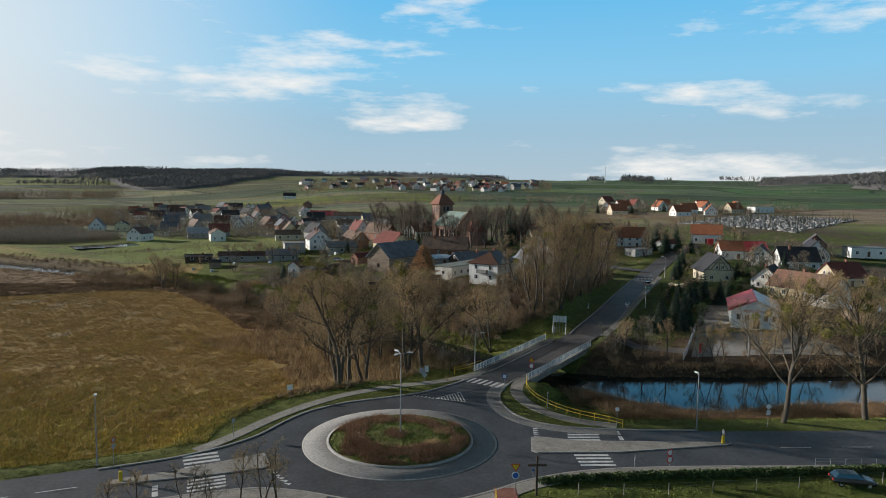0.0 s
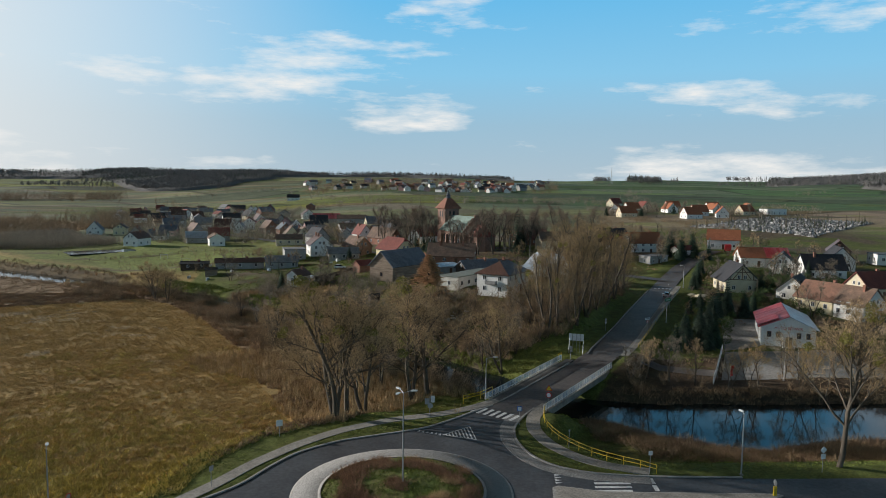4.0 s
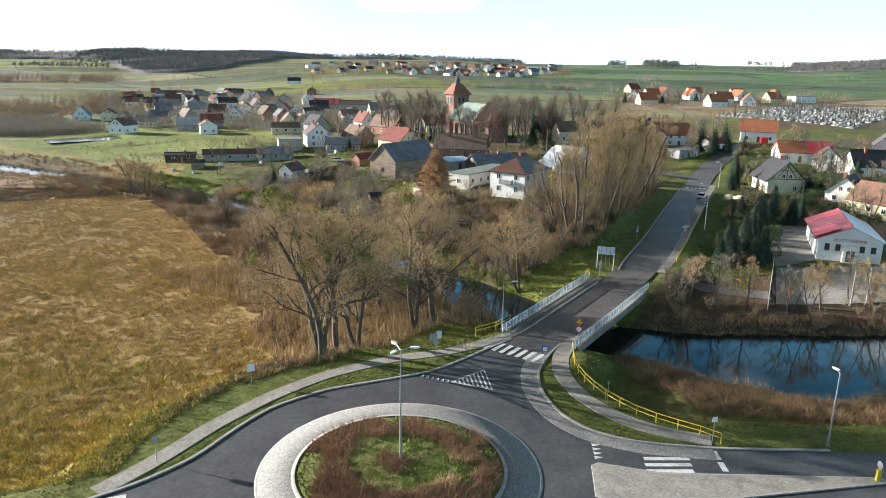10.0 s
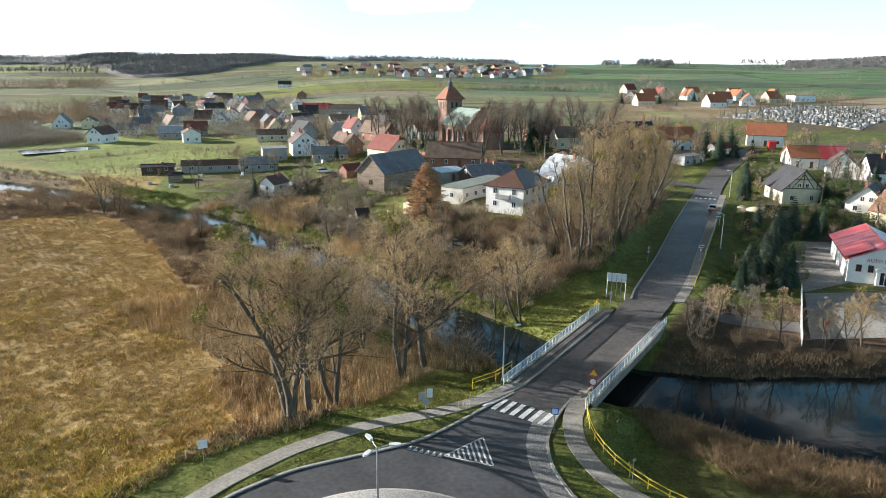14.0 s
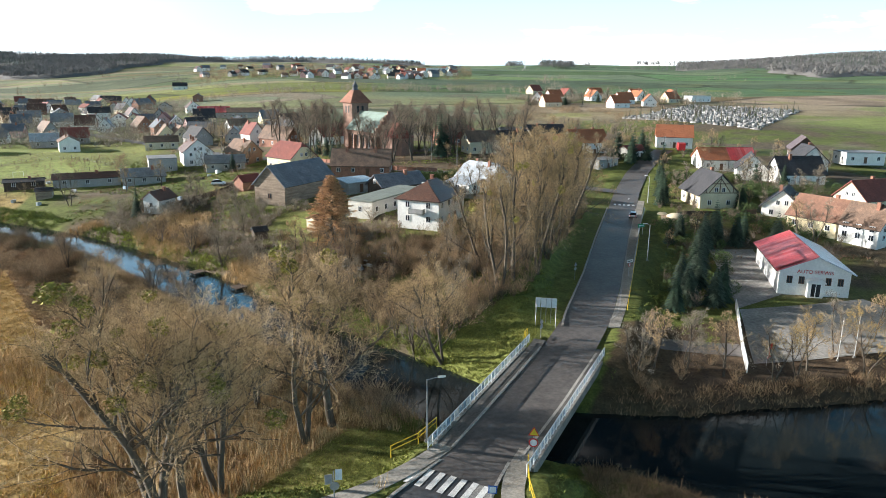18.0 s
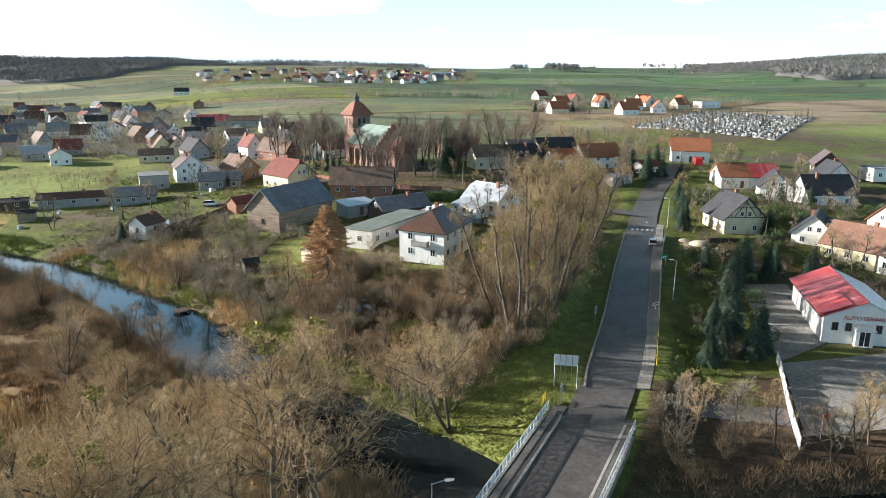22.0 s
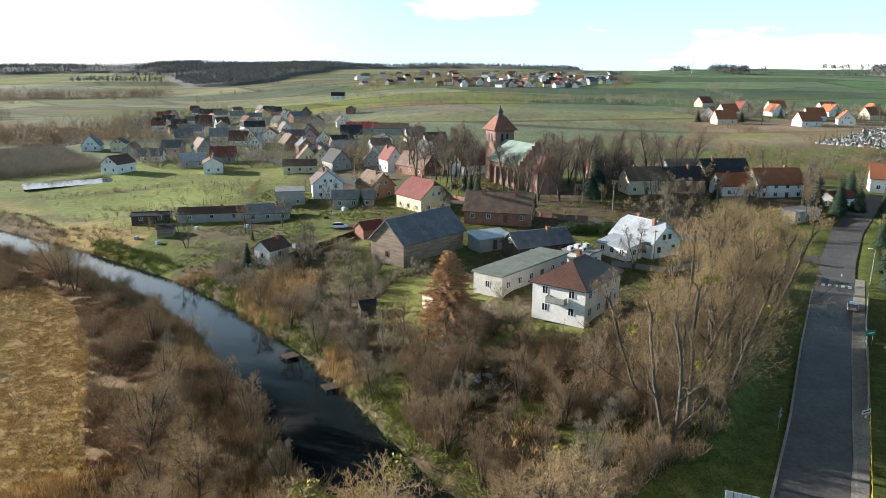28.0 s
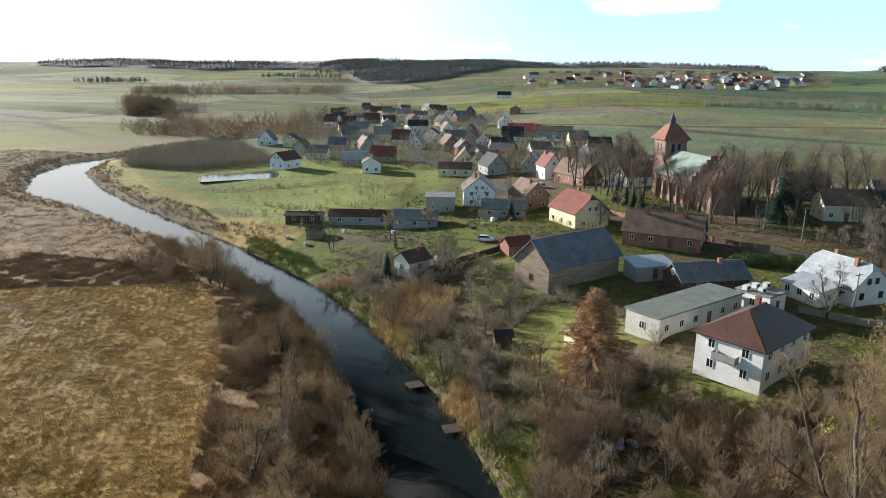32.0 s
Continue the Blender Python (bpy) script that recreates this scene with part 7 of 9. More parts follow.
X, Y = rand_area(420, 60, 160, 60, 200, lambda X, Y, d, s: (along(N_ROAD, X, Y)[2] > 0) & (vnoise(X, Y, 10, 35) > 0.5) & ~((X > 62) & (X < 96) & (Y < 98) & (X - 62 > (Y - 60) * 0.45)))
put("garden_bushes", SCRUB[0], X, Y, 0.35, 0.9, M_DARKTWIG, "dark bare bushes in the eastern gardens", "scrub")
X, Y = rand_area(30000, -330, -80, 165, 560, lambda X, Y, d, s: (d > -0.5) & (d < 5 + 9 * vnoise(X, Y, 25, 36)))
put("reed_bed", blades(21, 12, 1.6, 0.9, 0.06, 0.25), X, Y, 0.5, 1.1, M_DRYHERB, "brown reeds along the far river arm", "reeds")
for ax, ay, bx_, by_ in ((-128, 226, -64, 262), (-118, 222, -72, 207), (-140, 236, -100, 262), (-70, 262, -62, 222)):
    u = G.uniform(0, 1, 60)
    X, Y = ax + (bx_ - ax) * u + G.normal(0, 0.5, 60), ay + (by_ - ay) * u + G.normal(0, 0.5, 60)
    put("field_hedge", FARTWIG, X, Y, 0.25, 0.7, M_SHRUB, "low brown hedge round the river lawn", "hedge")
# bare trees along the street and between the church and the far houses
LANE = random.Random(21)
LANES = [(96, 178), (99, 190), (104, 196), (90, 196), (84, 188), (78, 182), (70, 190), (62, 196), (92, 204), (108, 208), (66, 204), (80, 200), (120, 232), (112, 240), (104, 246), (128, 246), (138, 256), (96, 250), (146, 268), (118, 262), (134, 280), (152, 250), (54, 180), (60, 172), (74, 170)]
for i, (x, y) in enumerate(LANES):
    tree("church_b" if i % 2 else "young_b", x, y, (0.5 if i % 2 else 1.2) * LANE.uniform(0.85, 1.2), i * 71, "grey bare tree beside the village street", group="bare trees along the street")
# garden trees
k = 0
GX2, GY2 = rand_area(620, -110, 170, 95, 330, lambda X, Y, d, s: (s > 0) & (d > 9) & (vnoise(X, Y, 30, 33) > 0.30))
for x, y in list(zip(GX2, GY2))[:190]:
    if (70 < x < 104 and 60 < y < 96) or (x < -55 and 180 < y < 300) or math.hypot(x - 26.8, y - 110.6) < 10 or math.hypot(x + 1.4, y - 148.6) < 12:
        continue
    k += 1
    tree(("young_a", "young_b")[k % 2], float(x), float(y), 0.6 + 0.9 * ((k * 29) % 10) / 10, k * 47, "bare fruit tree in a garden" if k % 2 else "small reddish bare tree in a garden", group="garden trees")

# ---------------------------------------------------------------- rest of the village
VIL = random.Random(5)
WALLS = [M_WHITEWALL, M_WHITEWALL, M_WHITEWALL, M_CREAM, M_GREYWALL, M_WHITEWALL, M_YELLOW, M_PINK, M_BRICK, M_GREYWALL]
WNAME = {M_WHITEWALL.name: "white", M_CREAM.name: "cream", M_GREYWALL.name: "grey", M_ORANGEWALL.name: "orange brick", M_YELLOW.name: "pale yellow", M_PINK.name: "pink", M_BRICK.name: "red brick"}
ROOFS = [M_R_DARK, M_R_OLDBROWN, M_R_RED, M_R_BROWN, M_R_GREY, M_R_SLATE, M_R_DARK, M_R_SLATE, M_R_DARK, M_R_BROWN]
RNAME = {M_R_DARK.name: "dark grey", M_R_OLDBROWN.name: "weathered brown", M_R_RED.name: "dark red", M_R_BROWN.name: "brown", M_R_GREY.name: "grey sheet", M_R_SLATE.name: "slate-grey", M_R_ORANGE.name: "orange tile", M_R_METAL.name: "pale metal", M_R_SHEETRED.name: "bright red"}


def plain_house(x, y, rot, w, l, e, r, wall, roof, wins=(1, 2), group="village houses", kind="gable", note=""):
    return house(x, y, rot, w, l, e, r, wall, roof, f"{WNAME.get(wall.name, 'plain')} house with a {RNAME[roof.name]} gabled roof{note}", kind, wins, 1, 1, doors=False, group=group, over=0.4)


# along the far street, measured places first
for x, y, rot, w, l, e, r, wa, ro in [(-114, 309, 20, 7, 11, 3, 6, M_GREYWALL, M_R_METAL), (-142, 330, 10, 8, 10, 3, 6, M_WHITEWALL, M_R_SLATE), (-98, 405, 100, 9, 12, 5, 8.5, M_YELLOW, M_R_RED), (-83, 412, 95, 9, 14, 3.5, 8, M_PINK, M_R_RED),
                                  (-110, 420, 100, 9, 11, 5, 8, M_WHITEWALL, M_R_RED), (-60, 455, 8, 12, 20, 3.5, 7, M_GREYWALL, M_R_SHEETRED), (-40, 450, 5, 12, 22, 3.5, 6, M_GREYWALL, M_R_OLDBROWN), (-135, 470, 20, 10, 13, 5.5, 9, M_WHITEWALL, M_R_DARK),
                                  (-172, 455, 15, 10, 13, 5.5, 9, M_WHITEWALL, M_R_GREY), (-150, 860, 5, 10, 16, 4, 8, M_WHITEWALL, M_R_DARK), (-60, 285, 12, 9, 13, 3.0, 5.0, M_CREAM, M_R_OLDBROWN), (-64, 196, 14, 6, 18, 2.6, 3.8, M_GREYWALL, M_R_BROWN),
                                  (-80, 192, 14, 5, 10, 2.2, 2.8, M_DARKWOOD, M_R_DARK), (-48, 196, 14, 7, 12, 2.6, 4.6, M_GREYWALL, M_R_GREY), (-25, 206, 10, 7, 12, 2.8, 4.8, M_GREYWALL, M_R_GREY), (-58, 316, 110, 9, 12, 3.4, 8, M_CREAM, M_R_OLDBROWN),
                                  (-10, 268, 130, 8, 18, 3.4, 8, M_BRICK, M_R_OLDBROWN), (-22, 282, 120, 7, 9, 5, 9.5, M_WHITEWALL, M_R_RED), (10, 262, 40, 9, 14, 3.8, 8, M_WHITEWALL, M_R_RED), (60, 252, 20, 8, 16, 3.4, 7.4, M_BRICK, M_R_RED), (86, 252, 10, 8, 14, 3, 6.4, M_GREYWALL, M_R_SLATE)]:
    house(x, y, rot, w, l, e, r, wa, ro, f"{WNAME.get(wa.name, 'dark wooden')} building with a {RNAME[ro.name]} roof", "gable", (2 if w > 7 else 1, 3 if l > 11 else 2), 1, 1, doors=False, over=0.4)
made = [(-114, 309), (-98, 405)]
tries = 0
while len(made) < 78 and tries < 3000:
    tries += 1
    u = VIL.random()
    x, y = -60 - 210 * u + VIL.gauss(0, 34), 300 + 420 * u + VIL.gauss(0, 45)
    if min(math.dist((x, y), q) for q in made) < 17 or y < 285 or x < -330 or float(along(RIVER, np.array([x]), np.array([y]))[0][0]) < 26 or float(along(C_ROAD, np.array([x]), np.array([y]))[0][0]) < 9:
        continue
    made.append((x, y))
    plain_house(x, y, VIL.choice((20, 110)) + VIL.gauss(0, 14), VIL.uniform(7, 9.5), VIL.uniform(9, 13), VIL.uniform(2.8, 4.6), VIL.uniform(6.2, 8.6), VIL.choice(WALLS), VIL.choice(ROOFS), (2, 2) if y < 460 else (1, 2))
# orange roofs by the cemetery
for i, (x, y, rot) in enumerate([(183, 486, 8), (229, 466, 12), (262, 482, 70), (304, 527, 20), (247, 558, 95), (305, 596, 15), (234, 592, 100), (185, 520, 60), (290, 560, 100), (226, 660, 30), (270, 610, 10), (255, 512, 10), (330, 575, 80), (210, 555, 20)]):
    plain_house(x, y, rot, 10, 14, 3.6, 9.0, M_WHITEWALL if i % 3 else M_CREAM, M_R_RED if i in (6, 9) else M_R_ORANGE, (2, 2), "orange-roofed houses by the cemetery")
house(338, 542, 15, 10, 22, 5, 5.4, M_WHITEWALL, M_R_GREY, "long white flat hall in the fields", "flat", (1, 4), 1, 0, doors=False, cat="hall")
for i, (x, y) in enumerate([(212, 520), (240, 530), (222, 505), (276, 520), (262, 560), (200, 500), (295, 500), (170, 500), (206, 480), (222, 610), (320, 550), (280, 640)]):
    (conifer("fir", x, y, 1.3, group="conifers among the orange roofs") if i % 2 else tree("church_a", x, y, 0.7, i * 40, "bare tree among the orange-roofed houses"))
# the far town on the slope
FT = random.Random(9)
for i in range(130):
    y = FT.choice((FT.uniform(1010, 1200), FT.uniform(1080, 1550)))
    x = (FT.uniform(-0.14, 0.225) if y > 1150 else FT.uniform(-0.02, 0.20)) * y + FT.gauss(0, 15)
    wa, ro = FT.choice(WALLS), FT.choice(ROOFS + [M_R_RED, M_R_ORANGE])
    s = FT.uniform(0.75, 1.2)
    z = hz(x, y)
    th = thing("far_house", pose(x, y, z, 0, 0, FT.uniform(0, 180)), f"far {WNAME[wa.name]} house with a {RNAME[ro.name]} roof", "house", "far town")
    X, Y = 6 * s, 4.5 * s
    mb = MB().box(-X, X, -Y, Y, -1.5, 4.5 * s)
    for q in (-1, 1):
        mb.face([(q * X, -Y, 4.5 * s), (q * X, Y, 4.5 * s), (q * X, 0, 8.4 * s)])
    part("wall", mb, wa, th)
    mb = MB()
    for q in (-1, 1):
        slope_face(mb, (-X - 0.5, q * (Y + 0.5), 4.1 * s), (X + 0.5, q * (Y + 0.5), 4.1 * s), (X + 0.5, 0, 8.5 * s), (-X - 0.5, 0, 8.5 * s))
    part("roof", mb, ro, th)
house(226, 1290, -3, 20, 54, 7, 8, M_WHITEWALL, M_R_METAL, "long white hall in the far town", "flat", (0, 0), 0, 0, doors=False, cat="hall", sink=4)

# ---------------------------------------------------------------- far woods
def wood(name, x0, x1, y0, y1, cell, test, label, seed=1, tall=13.0):
    """The uneven canopy of a wood far off, standing on the land, with ragged edges."""
    X, Y = np.meshgrid(np.arange(x0, x1, cell), np.arange(y0, y1, cell))
    g = np.random.default_rng(seed)
    X, Y = X + g.uniform(-0.4, 0.4, X.shape) * cell, Y + g.uniform(-0.4, 0.4, X.shape) * cell
    k = test(X, Y)
    top = tall * (0.72 + 0.3 * vnoise(X, Y, 60, seed + 80) + 0.12 * g.uniform(-1, 1, X.shape))
    soft_k = k.astype(float)
    for _ in range(5):
        soft_k[1:-1, 1:-1] = (soft_k[1:-1, 1:-1] * 2 + soft_k[:-2, 1:-1] + soft_k[2:, 1:-1] + soft_k[1:-1, :-2] + soft_k[1:-1, 2:]) / 6
    k = soft_k > 0.5
    Z = height(X, Y) + np.where(k, top * np.clip(soft_k * 1.25 * (0.88 + 0.24 * g.uniform(0, 1, X.shape)), 0, 1.1), -1.0)
    cellk = k[:-1, :-1] | k[1:, :-1] | k[:-1, 1:] | k[1:, 1:]
    i = np.arange(X.size).reshape(X.shape)
    F = np.stack([i[:-1, :-1], i[:-1, 1:], i[1:, 1:], i[1:, :-1]], -1)[cellk]
    used, inv = np.unique(F, return_inverse=True)
    V = np.stack([X, Y, Z], -1).reshape(-1, 3)[used]
    return tagged(new(name, quads_mesh(name, V, inv.reshape(-1, 4), M_FARWOOD)), label, "woodland", kind="stuff")


def far_tree(seed, H, R, tris, cone=False):
    """A far tree of a few triangles: a stem and a ragged crown."""
    g = np.random.default_rng(seed)
    V = [(-0.25, 0, -1), (0.25, 0, -1), (0, 0, H * 0.8)]
    for i in range(tris):
        u, t = (i + g.uniform(0, 1)) / tris, g.uniform(0, 6.28)
        if cone:
            z, r = H * (0.08 + 0.9 * u), R * (1 - u) + 0.3
        else:
            z, r = H * (0.28 + 0.7 * u), R * math.sin(math.pi * (0.15 + 0.8 * u)) * g.uniform(0.35, 1.0)
        c, s_ = math.cos(t), math.sin(t)
        p = np.array([c * r, s_ * r, z])
        q = g.normal(0, 1, 3) * R * (0.18 if cone else 0.24)
        V += [tuple(p + q), tuple(p + np.array([-s_, c, 0.4]) * R * 0.26), (c * r * 0.3, s_ * r * 0.3, z + R * (0.5 if cone else 0.25))]
    return np.array(V), np.arange(len(V)).reshape(-1, 3)


BARE_FAR, FIR_FAR = far_tree(1, 13.0, 4.8, 36), far_tree(2, 15.0, 3.0, 24, True)
# far firs paler and greyer than near ones: distance haze put into their colour
M_FARFIR = mat("hazy_far_conifers", (0.11, 0.122, 0.10), (0.075, 0.085, 0.072), 0.05, 0.95, fine=0.25)


def far_wood(x0, x1, y0, y1, cell, test, label, seed, firs=0.3, lo=0.7, hi=1.25, floor=True):
    """A wood of single far trees over its dark floor of undergrowth."""
    if floor:
        wood("far_woods", x0, x1, y0, y1, max(cell * 1.1, 9), test, label, seed, 7.0)
    g = np.random.default_rng(seed + 100)
    X, Y = np.meshgrid(np.arange(x0, x1, cell), np.arange(y0, y1, cell))
    X, Y = (X + g.uniform(-0.5, 0.5, X.shape) * cell).ravel(), (Y + g.uniform(-0.5, 0.5, Y.shape) * cell).ravel()
    k = test(X, Y)
    X, Y = X[k], Y[k]
    fir = vnoise(X, Y, 130, seed + 7) + g.uniform(-0.2, 0.2, len(X)) < firs + 0.12
    for q, form, m_, nm in ((~fir, BARE_FAR, M_FARWOOD, "bare"), (fir, FIR_FAR, M_FARFIR, "evergreen")):
        if q.any():
            scatter("far_wood_trees", *form, X[q], Y[q], height(X[q], Y[q]), g.uniform(lo, hi, q.sum()), g.uniform(0, 6.28, q.sum()), m_, f"{nm} trees of the {label}", "woodland")


far_wood(-1000, -180, 1330, 2300, 10, lambda X, Y: (X / Y < -0.13 + 0.02 * vnoise(X, Y, 90, 69)) & (X / Y > -0.47) & (Y > 1350 + 150 * vnoise(X, Y, 110, 66) + 480 * fade(-0.32, -0.15, X / Y) + 650 * fade(-0.37, -0.43, X / Y + 0.04 * vnoise(X, Y, 150, 88))), "dark wood on the near hill", 3, 0.25)
far_wood(-2150, -700, 1900, 2400, 13, lambda X, Y: (X / Y < -0.38) & (X / Y > -1.0) & (Y > 1940 + 120 * vnoise(X, Y, 160, 76)), "long woods along the far hills", 13, 0.4)
far_wood(-1150, -560, 1250, 1800, 12, lambda X, Y: (X / Y < -0.43) & (vnoise(X * 0.35, Y, 120, 77) > 0.76), "wood strips in the far meadows", 14, 0.1, 0.6, 1.1, False)
far_wood(780, 2100, 1120, 2250, 12, lambda X, Y: (X / Y > 0.68 - 0.12 * fade(1500, 1850, Y)) & (Y > 1150 + 150 * vnoise(X, Y, 120, 68) + 420 * fade(0.82, 0.72, X / Y) * (vnoise(X, Y, 200, 85) > 0.45)), "dark woods on the eastern hill", 4, 0.3)
far_wood(-420, 330, 1900, 2260, 13, lambda X, Y: (Y > 1930 + 60 * vnoise(X, Y, 120, 78)) & (vnoise(X, Y, 260, 63) + 0.2 * vnoise(X, Y, 60, 70) > 0.5), "strips of woods on the skyline", 5, 0.3)
far_wood(700, 1120, 1450, 1750, 9, lambda X, Y: (X / Y > 0.48) & (np.abs(Y - 1560 - 0.1 * (X - 850) + 30 * (vnoise(X, Y, 200, 79) - 0.5)) < 10), "tree row across the eastern hill", 15, 0.1, 0.5, 0.9, False)
far_wood(400, 1400, 1650, 2400, 9, lambda X, Y: (np.hypot(X - 640, (Y - 1750) * 0.6) < 42) | (np.hypot(X - 610, Y - 2050) < 26) | (np.hypot(X - 705, Y - 2060) < 16) | (np.hypot(X - 560, Y - 1900) < 12) | ((np.abs(Y - 2290) < 12) & (X > 1130) & (X < 1290)) | ((np.abs(Y - 2230) < 10) & (X > 900) & (X < 930)), "clumps of trees on the skyline", 16, 0.05, 0.9, 1.5, False)


def copse(name, n, test, lo, hi, label, y0, y1, seed):
    g = np.random.default_rng(seed)
    Y = y0 * (y1 / y0) ** g.uniform(0, 1, n)
    X = g.uniform(-0.8, 0.7, n) * Y
    k = test(X, Y)
    X, Y = X[k], Y[k]
    return scatter(name, *FARTWIG, X, Y, height(X, Y), g.uniform(lo, hi, len(X)), g.uniform(0, 6.28, len(X)), M_GREYTWIG if seed % 2 else M_SHRUB, label, "trees")


copse("field_copse", 7000, lambda X, Y: (X / Y < -0.25) & (vnoise(X, Y, 90, 64) > 0.72) & (Y < 1500), 2.0, 4.0, "grey-brown copses and hedges in the meadows", 430, 1500, 6)
copse("field_hedges", 9000, lambda X, Y: (X / Y > -0.35) & (np.abs(vnoise(X * 0.4, Y, 190, 65) - 0.5) < 0.02), 1.5, 3.0, "hedgerow bushes between the fields", 420, 1700, 7)
copse("wood_belt", 26000, lambda X, Y: ((np.abs((X + 770) * 0.59 - (Y - 1020) * 0.81) < 14 + 22 * vnoise(X, Y, 60, 71)) & (vnoise(X, Y, 70, 72) > 0.25) & (X > -1050) & (X < -520)) | ((X / Y < -0.7) & (Y > 560) & (Y < 800) & (vnoise(X, Y, 60, 73) > 0.66)), 3.5, 6.0, "grey bare tree belts across the river meadows", 560, 1300, 10)
copse("orange_roof_trees", 24000, lambda X, Y: (X > 150) & (X < 340) & (Y > 470) & (Y < 620) & (vnoise(X, Y, 16, 74) > 0.82), 1.0, 2.2, "bare trees and shrubs among the orange-roofed houses", 470, 620, 11)
copse("cemetery_edge", 22000, lambda X, Y: (X > 110) & (X < 380) & (Y > 240) & (Y < 520) & ~in_poly(X, Y, CEM) & (vnoise(X, Y, 16, 75) > 0.80), 0.6, 1.5, "brown scrub on the fallow land by the cemetery", 240, 520, 12)
copse("town_trees", 2600, lambda X, Y: (X / Y > -0.15) & (X / Y < 0.24) & (Y > 990) & (Y < 1600), 2.0, 3.6, "bare trees between the far houses", 990, 1600, 8)
copse("village_trees", 4500, lambda X, Y: (np.abs(X + 60 + (Y - 300) * 0.5) < 80) & (Y > 300) & (Y < 760), 1.2, 3.0, "bare trees between the village houses", 300, 760, 9)

# ---------------------------------------------------------------- cemetery
g = np.random.default_rng(12)
P = []
for i in range(44):
    for j in range(48):
        u, w_ = (i + g.uniform(-0.25, 0.25)) / 44, (j + g.uniform(-0.25, 0.25)) / 48
        P.append(tuple(CEM[0][k] * (1 - u) * (1 - w_) + CEM[1][k] * u * (1 - w_) + CEM[2][k] * u * w_ + CEM[3][k] * (1 - u) * w_ for k in (0, 1)))
P = np.array(P)
keep = g.uniform(0, 1, len(P)) < 0.8
P = P[keep]
gm = MB().box(-0.55, 0.55, -1.1, 1.0, -0.3, 0.45).box(-0.5, 0.5, 0.78, 1.0, 0.45, 1.05, c=0.04)
F4 = np.array([f for f in gm.f if len(f) == 4])
scatter("gravestones", np.array(gm.v), F4, P[:, 0], P[:, 1], height(P[:, 0], P[:, 1]), g.uniform(0.7, 1.5, len(P)), g.choice([0.4, 1.97, 3.54, 0.9], len(P)) + g.normal(0, 0.15, len(P)), M_STONE, "crowded grey and white gravestones of the cemetery", "gravestones")
for i in range(110):
    q = P[int(g.integers(len(P)))]
    conifer("thuja", float(q[0]), float(q[1]), 0.8 + 0.7 * (i % 4) / 4, group="cemetery thujas")


# ---------------------------------------------------------------- street furniture
def lamp_post(x, y, h, arms, label, z=None, head=0.0):
    """A tapered steel pole with a foot plate and luminaires on arms (degrees)."""
    th = thing("street_lamp", pose(x, y, hz(x, y) if z is None else z), label, "street lamp")
    part("foot_plate", MB().box(-0.2, 0.2, -0.2, 0.2, -0.1, 0.12, c=0.04), M_CONC, th)
    part("pole", MB().tube((0, 0, 0), (0, 0, h * 0.5), 0.10, 0.08, 8).tube((0, 0, h * 0.5), (0, 0, h), 0.075, 0.05, 8), M_STEEL, th)
    for a in arms:
        c, s = math.cos(radians(a)), math.sin(radians(a))
        r = 1.1 if head == 0 else head
        arm = part("arm", MB().tube((0, 0, h - 0.1), (c * r * 0.6, s * r * 0.6, h + 0.12), 0.035, 0.035, 6).tube((c * r * 0.6, s * r * 0.6, h + 0.12), (c * r, s * r, h + 0.14), 0.035, 0.03, 6), M_STEEL, th)
        m = pose(c * r, s * r, h + 0.16, 0, 0, a)
        mb = MB()
        mb.slab([(-0.32, -0.12), (0.1, -0.17), (0.42, -0.1), (0.46, 0), (0.42, 0.1), (0.1, 0.17), (-0.32, 0.12)], -0.05, 0.07, m)
        lum = part("luminaire", mb, M_WHITEP, th, "white flat luminaire")
        mb = MB().slab([(-0.1, -0.1), (0.36, -0.07), (0.36, 0.07), (-0.1, 0.1)], -0.075, -0.054, m)
        part("diffuser", mb, M_FRAME, lum)
    return th


lamp_post(0, 0, 10.4, (0, 120, 240), "tall steel lamp post with three white heads", z=0.85)
lamp_post(40.3, 3.4, 7.5, (100,), "galvanised street lamp with a white head", z=0.0, head=0.5)
lamp_post(-34.7, -6.9, 8.0, (110,), "old grey street lamp beside the meadow", z=-0.1, head=0.5)
lamp_post(13.2, 33.8, 6.6, (0,), "slim street lamp at the bridge", z=0.0, head=1.4)
lamp_post(63.5, 87.6, 6.8, (150,), "slim street lamp beside the street", head=0.8)
lamp_post(86.5, 133.5, 6.8, (150,), "slim street lamp at the crossing", head=0.8)


def plate_ring(shape, r):
    if shape == "round":
        return [(r * math.cos(2 * math.pi * i / 20), r * math.sin(2 * math.pi * i / 20)) for i in range(20)]
    if shape == "tri":
        return [(r * math.sin(a), r * math.cos(a)) for a in (0, 2.094, 4.189)]
    if shape == "yield":
        return [(r * math.sin(a), -r * math.cos(a)) for a in (0, 2.094, 4.189)]
    if shape == "diamond":
        return [(0, -r), (r, 0), (0, r), (-r, 0)]
    return [(-r, -r), (r, -r), (r, r), (-r, r)]


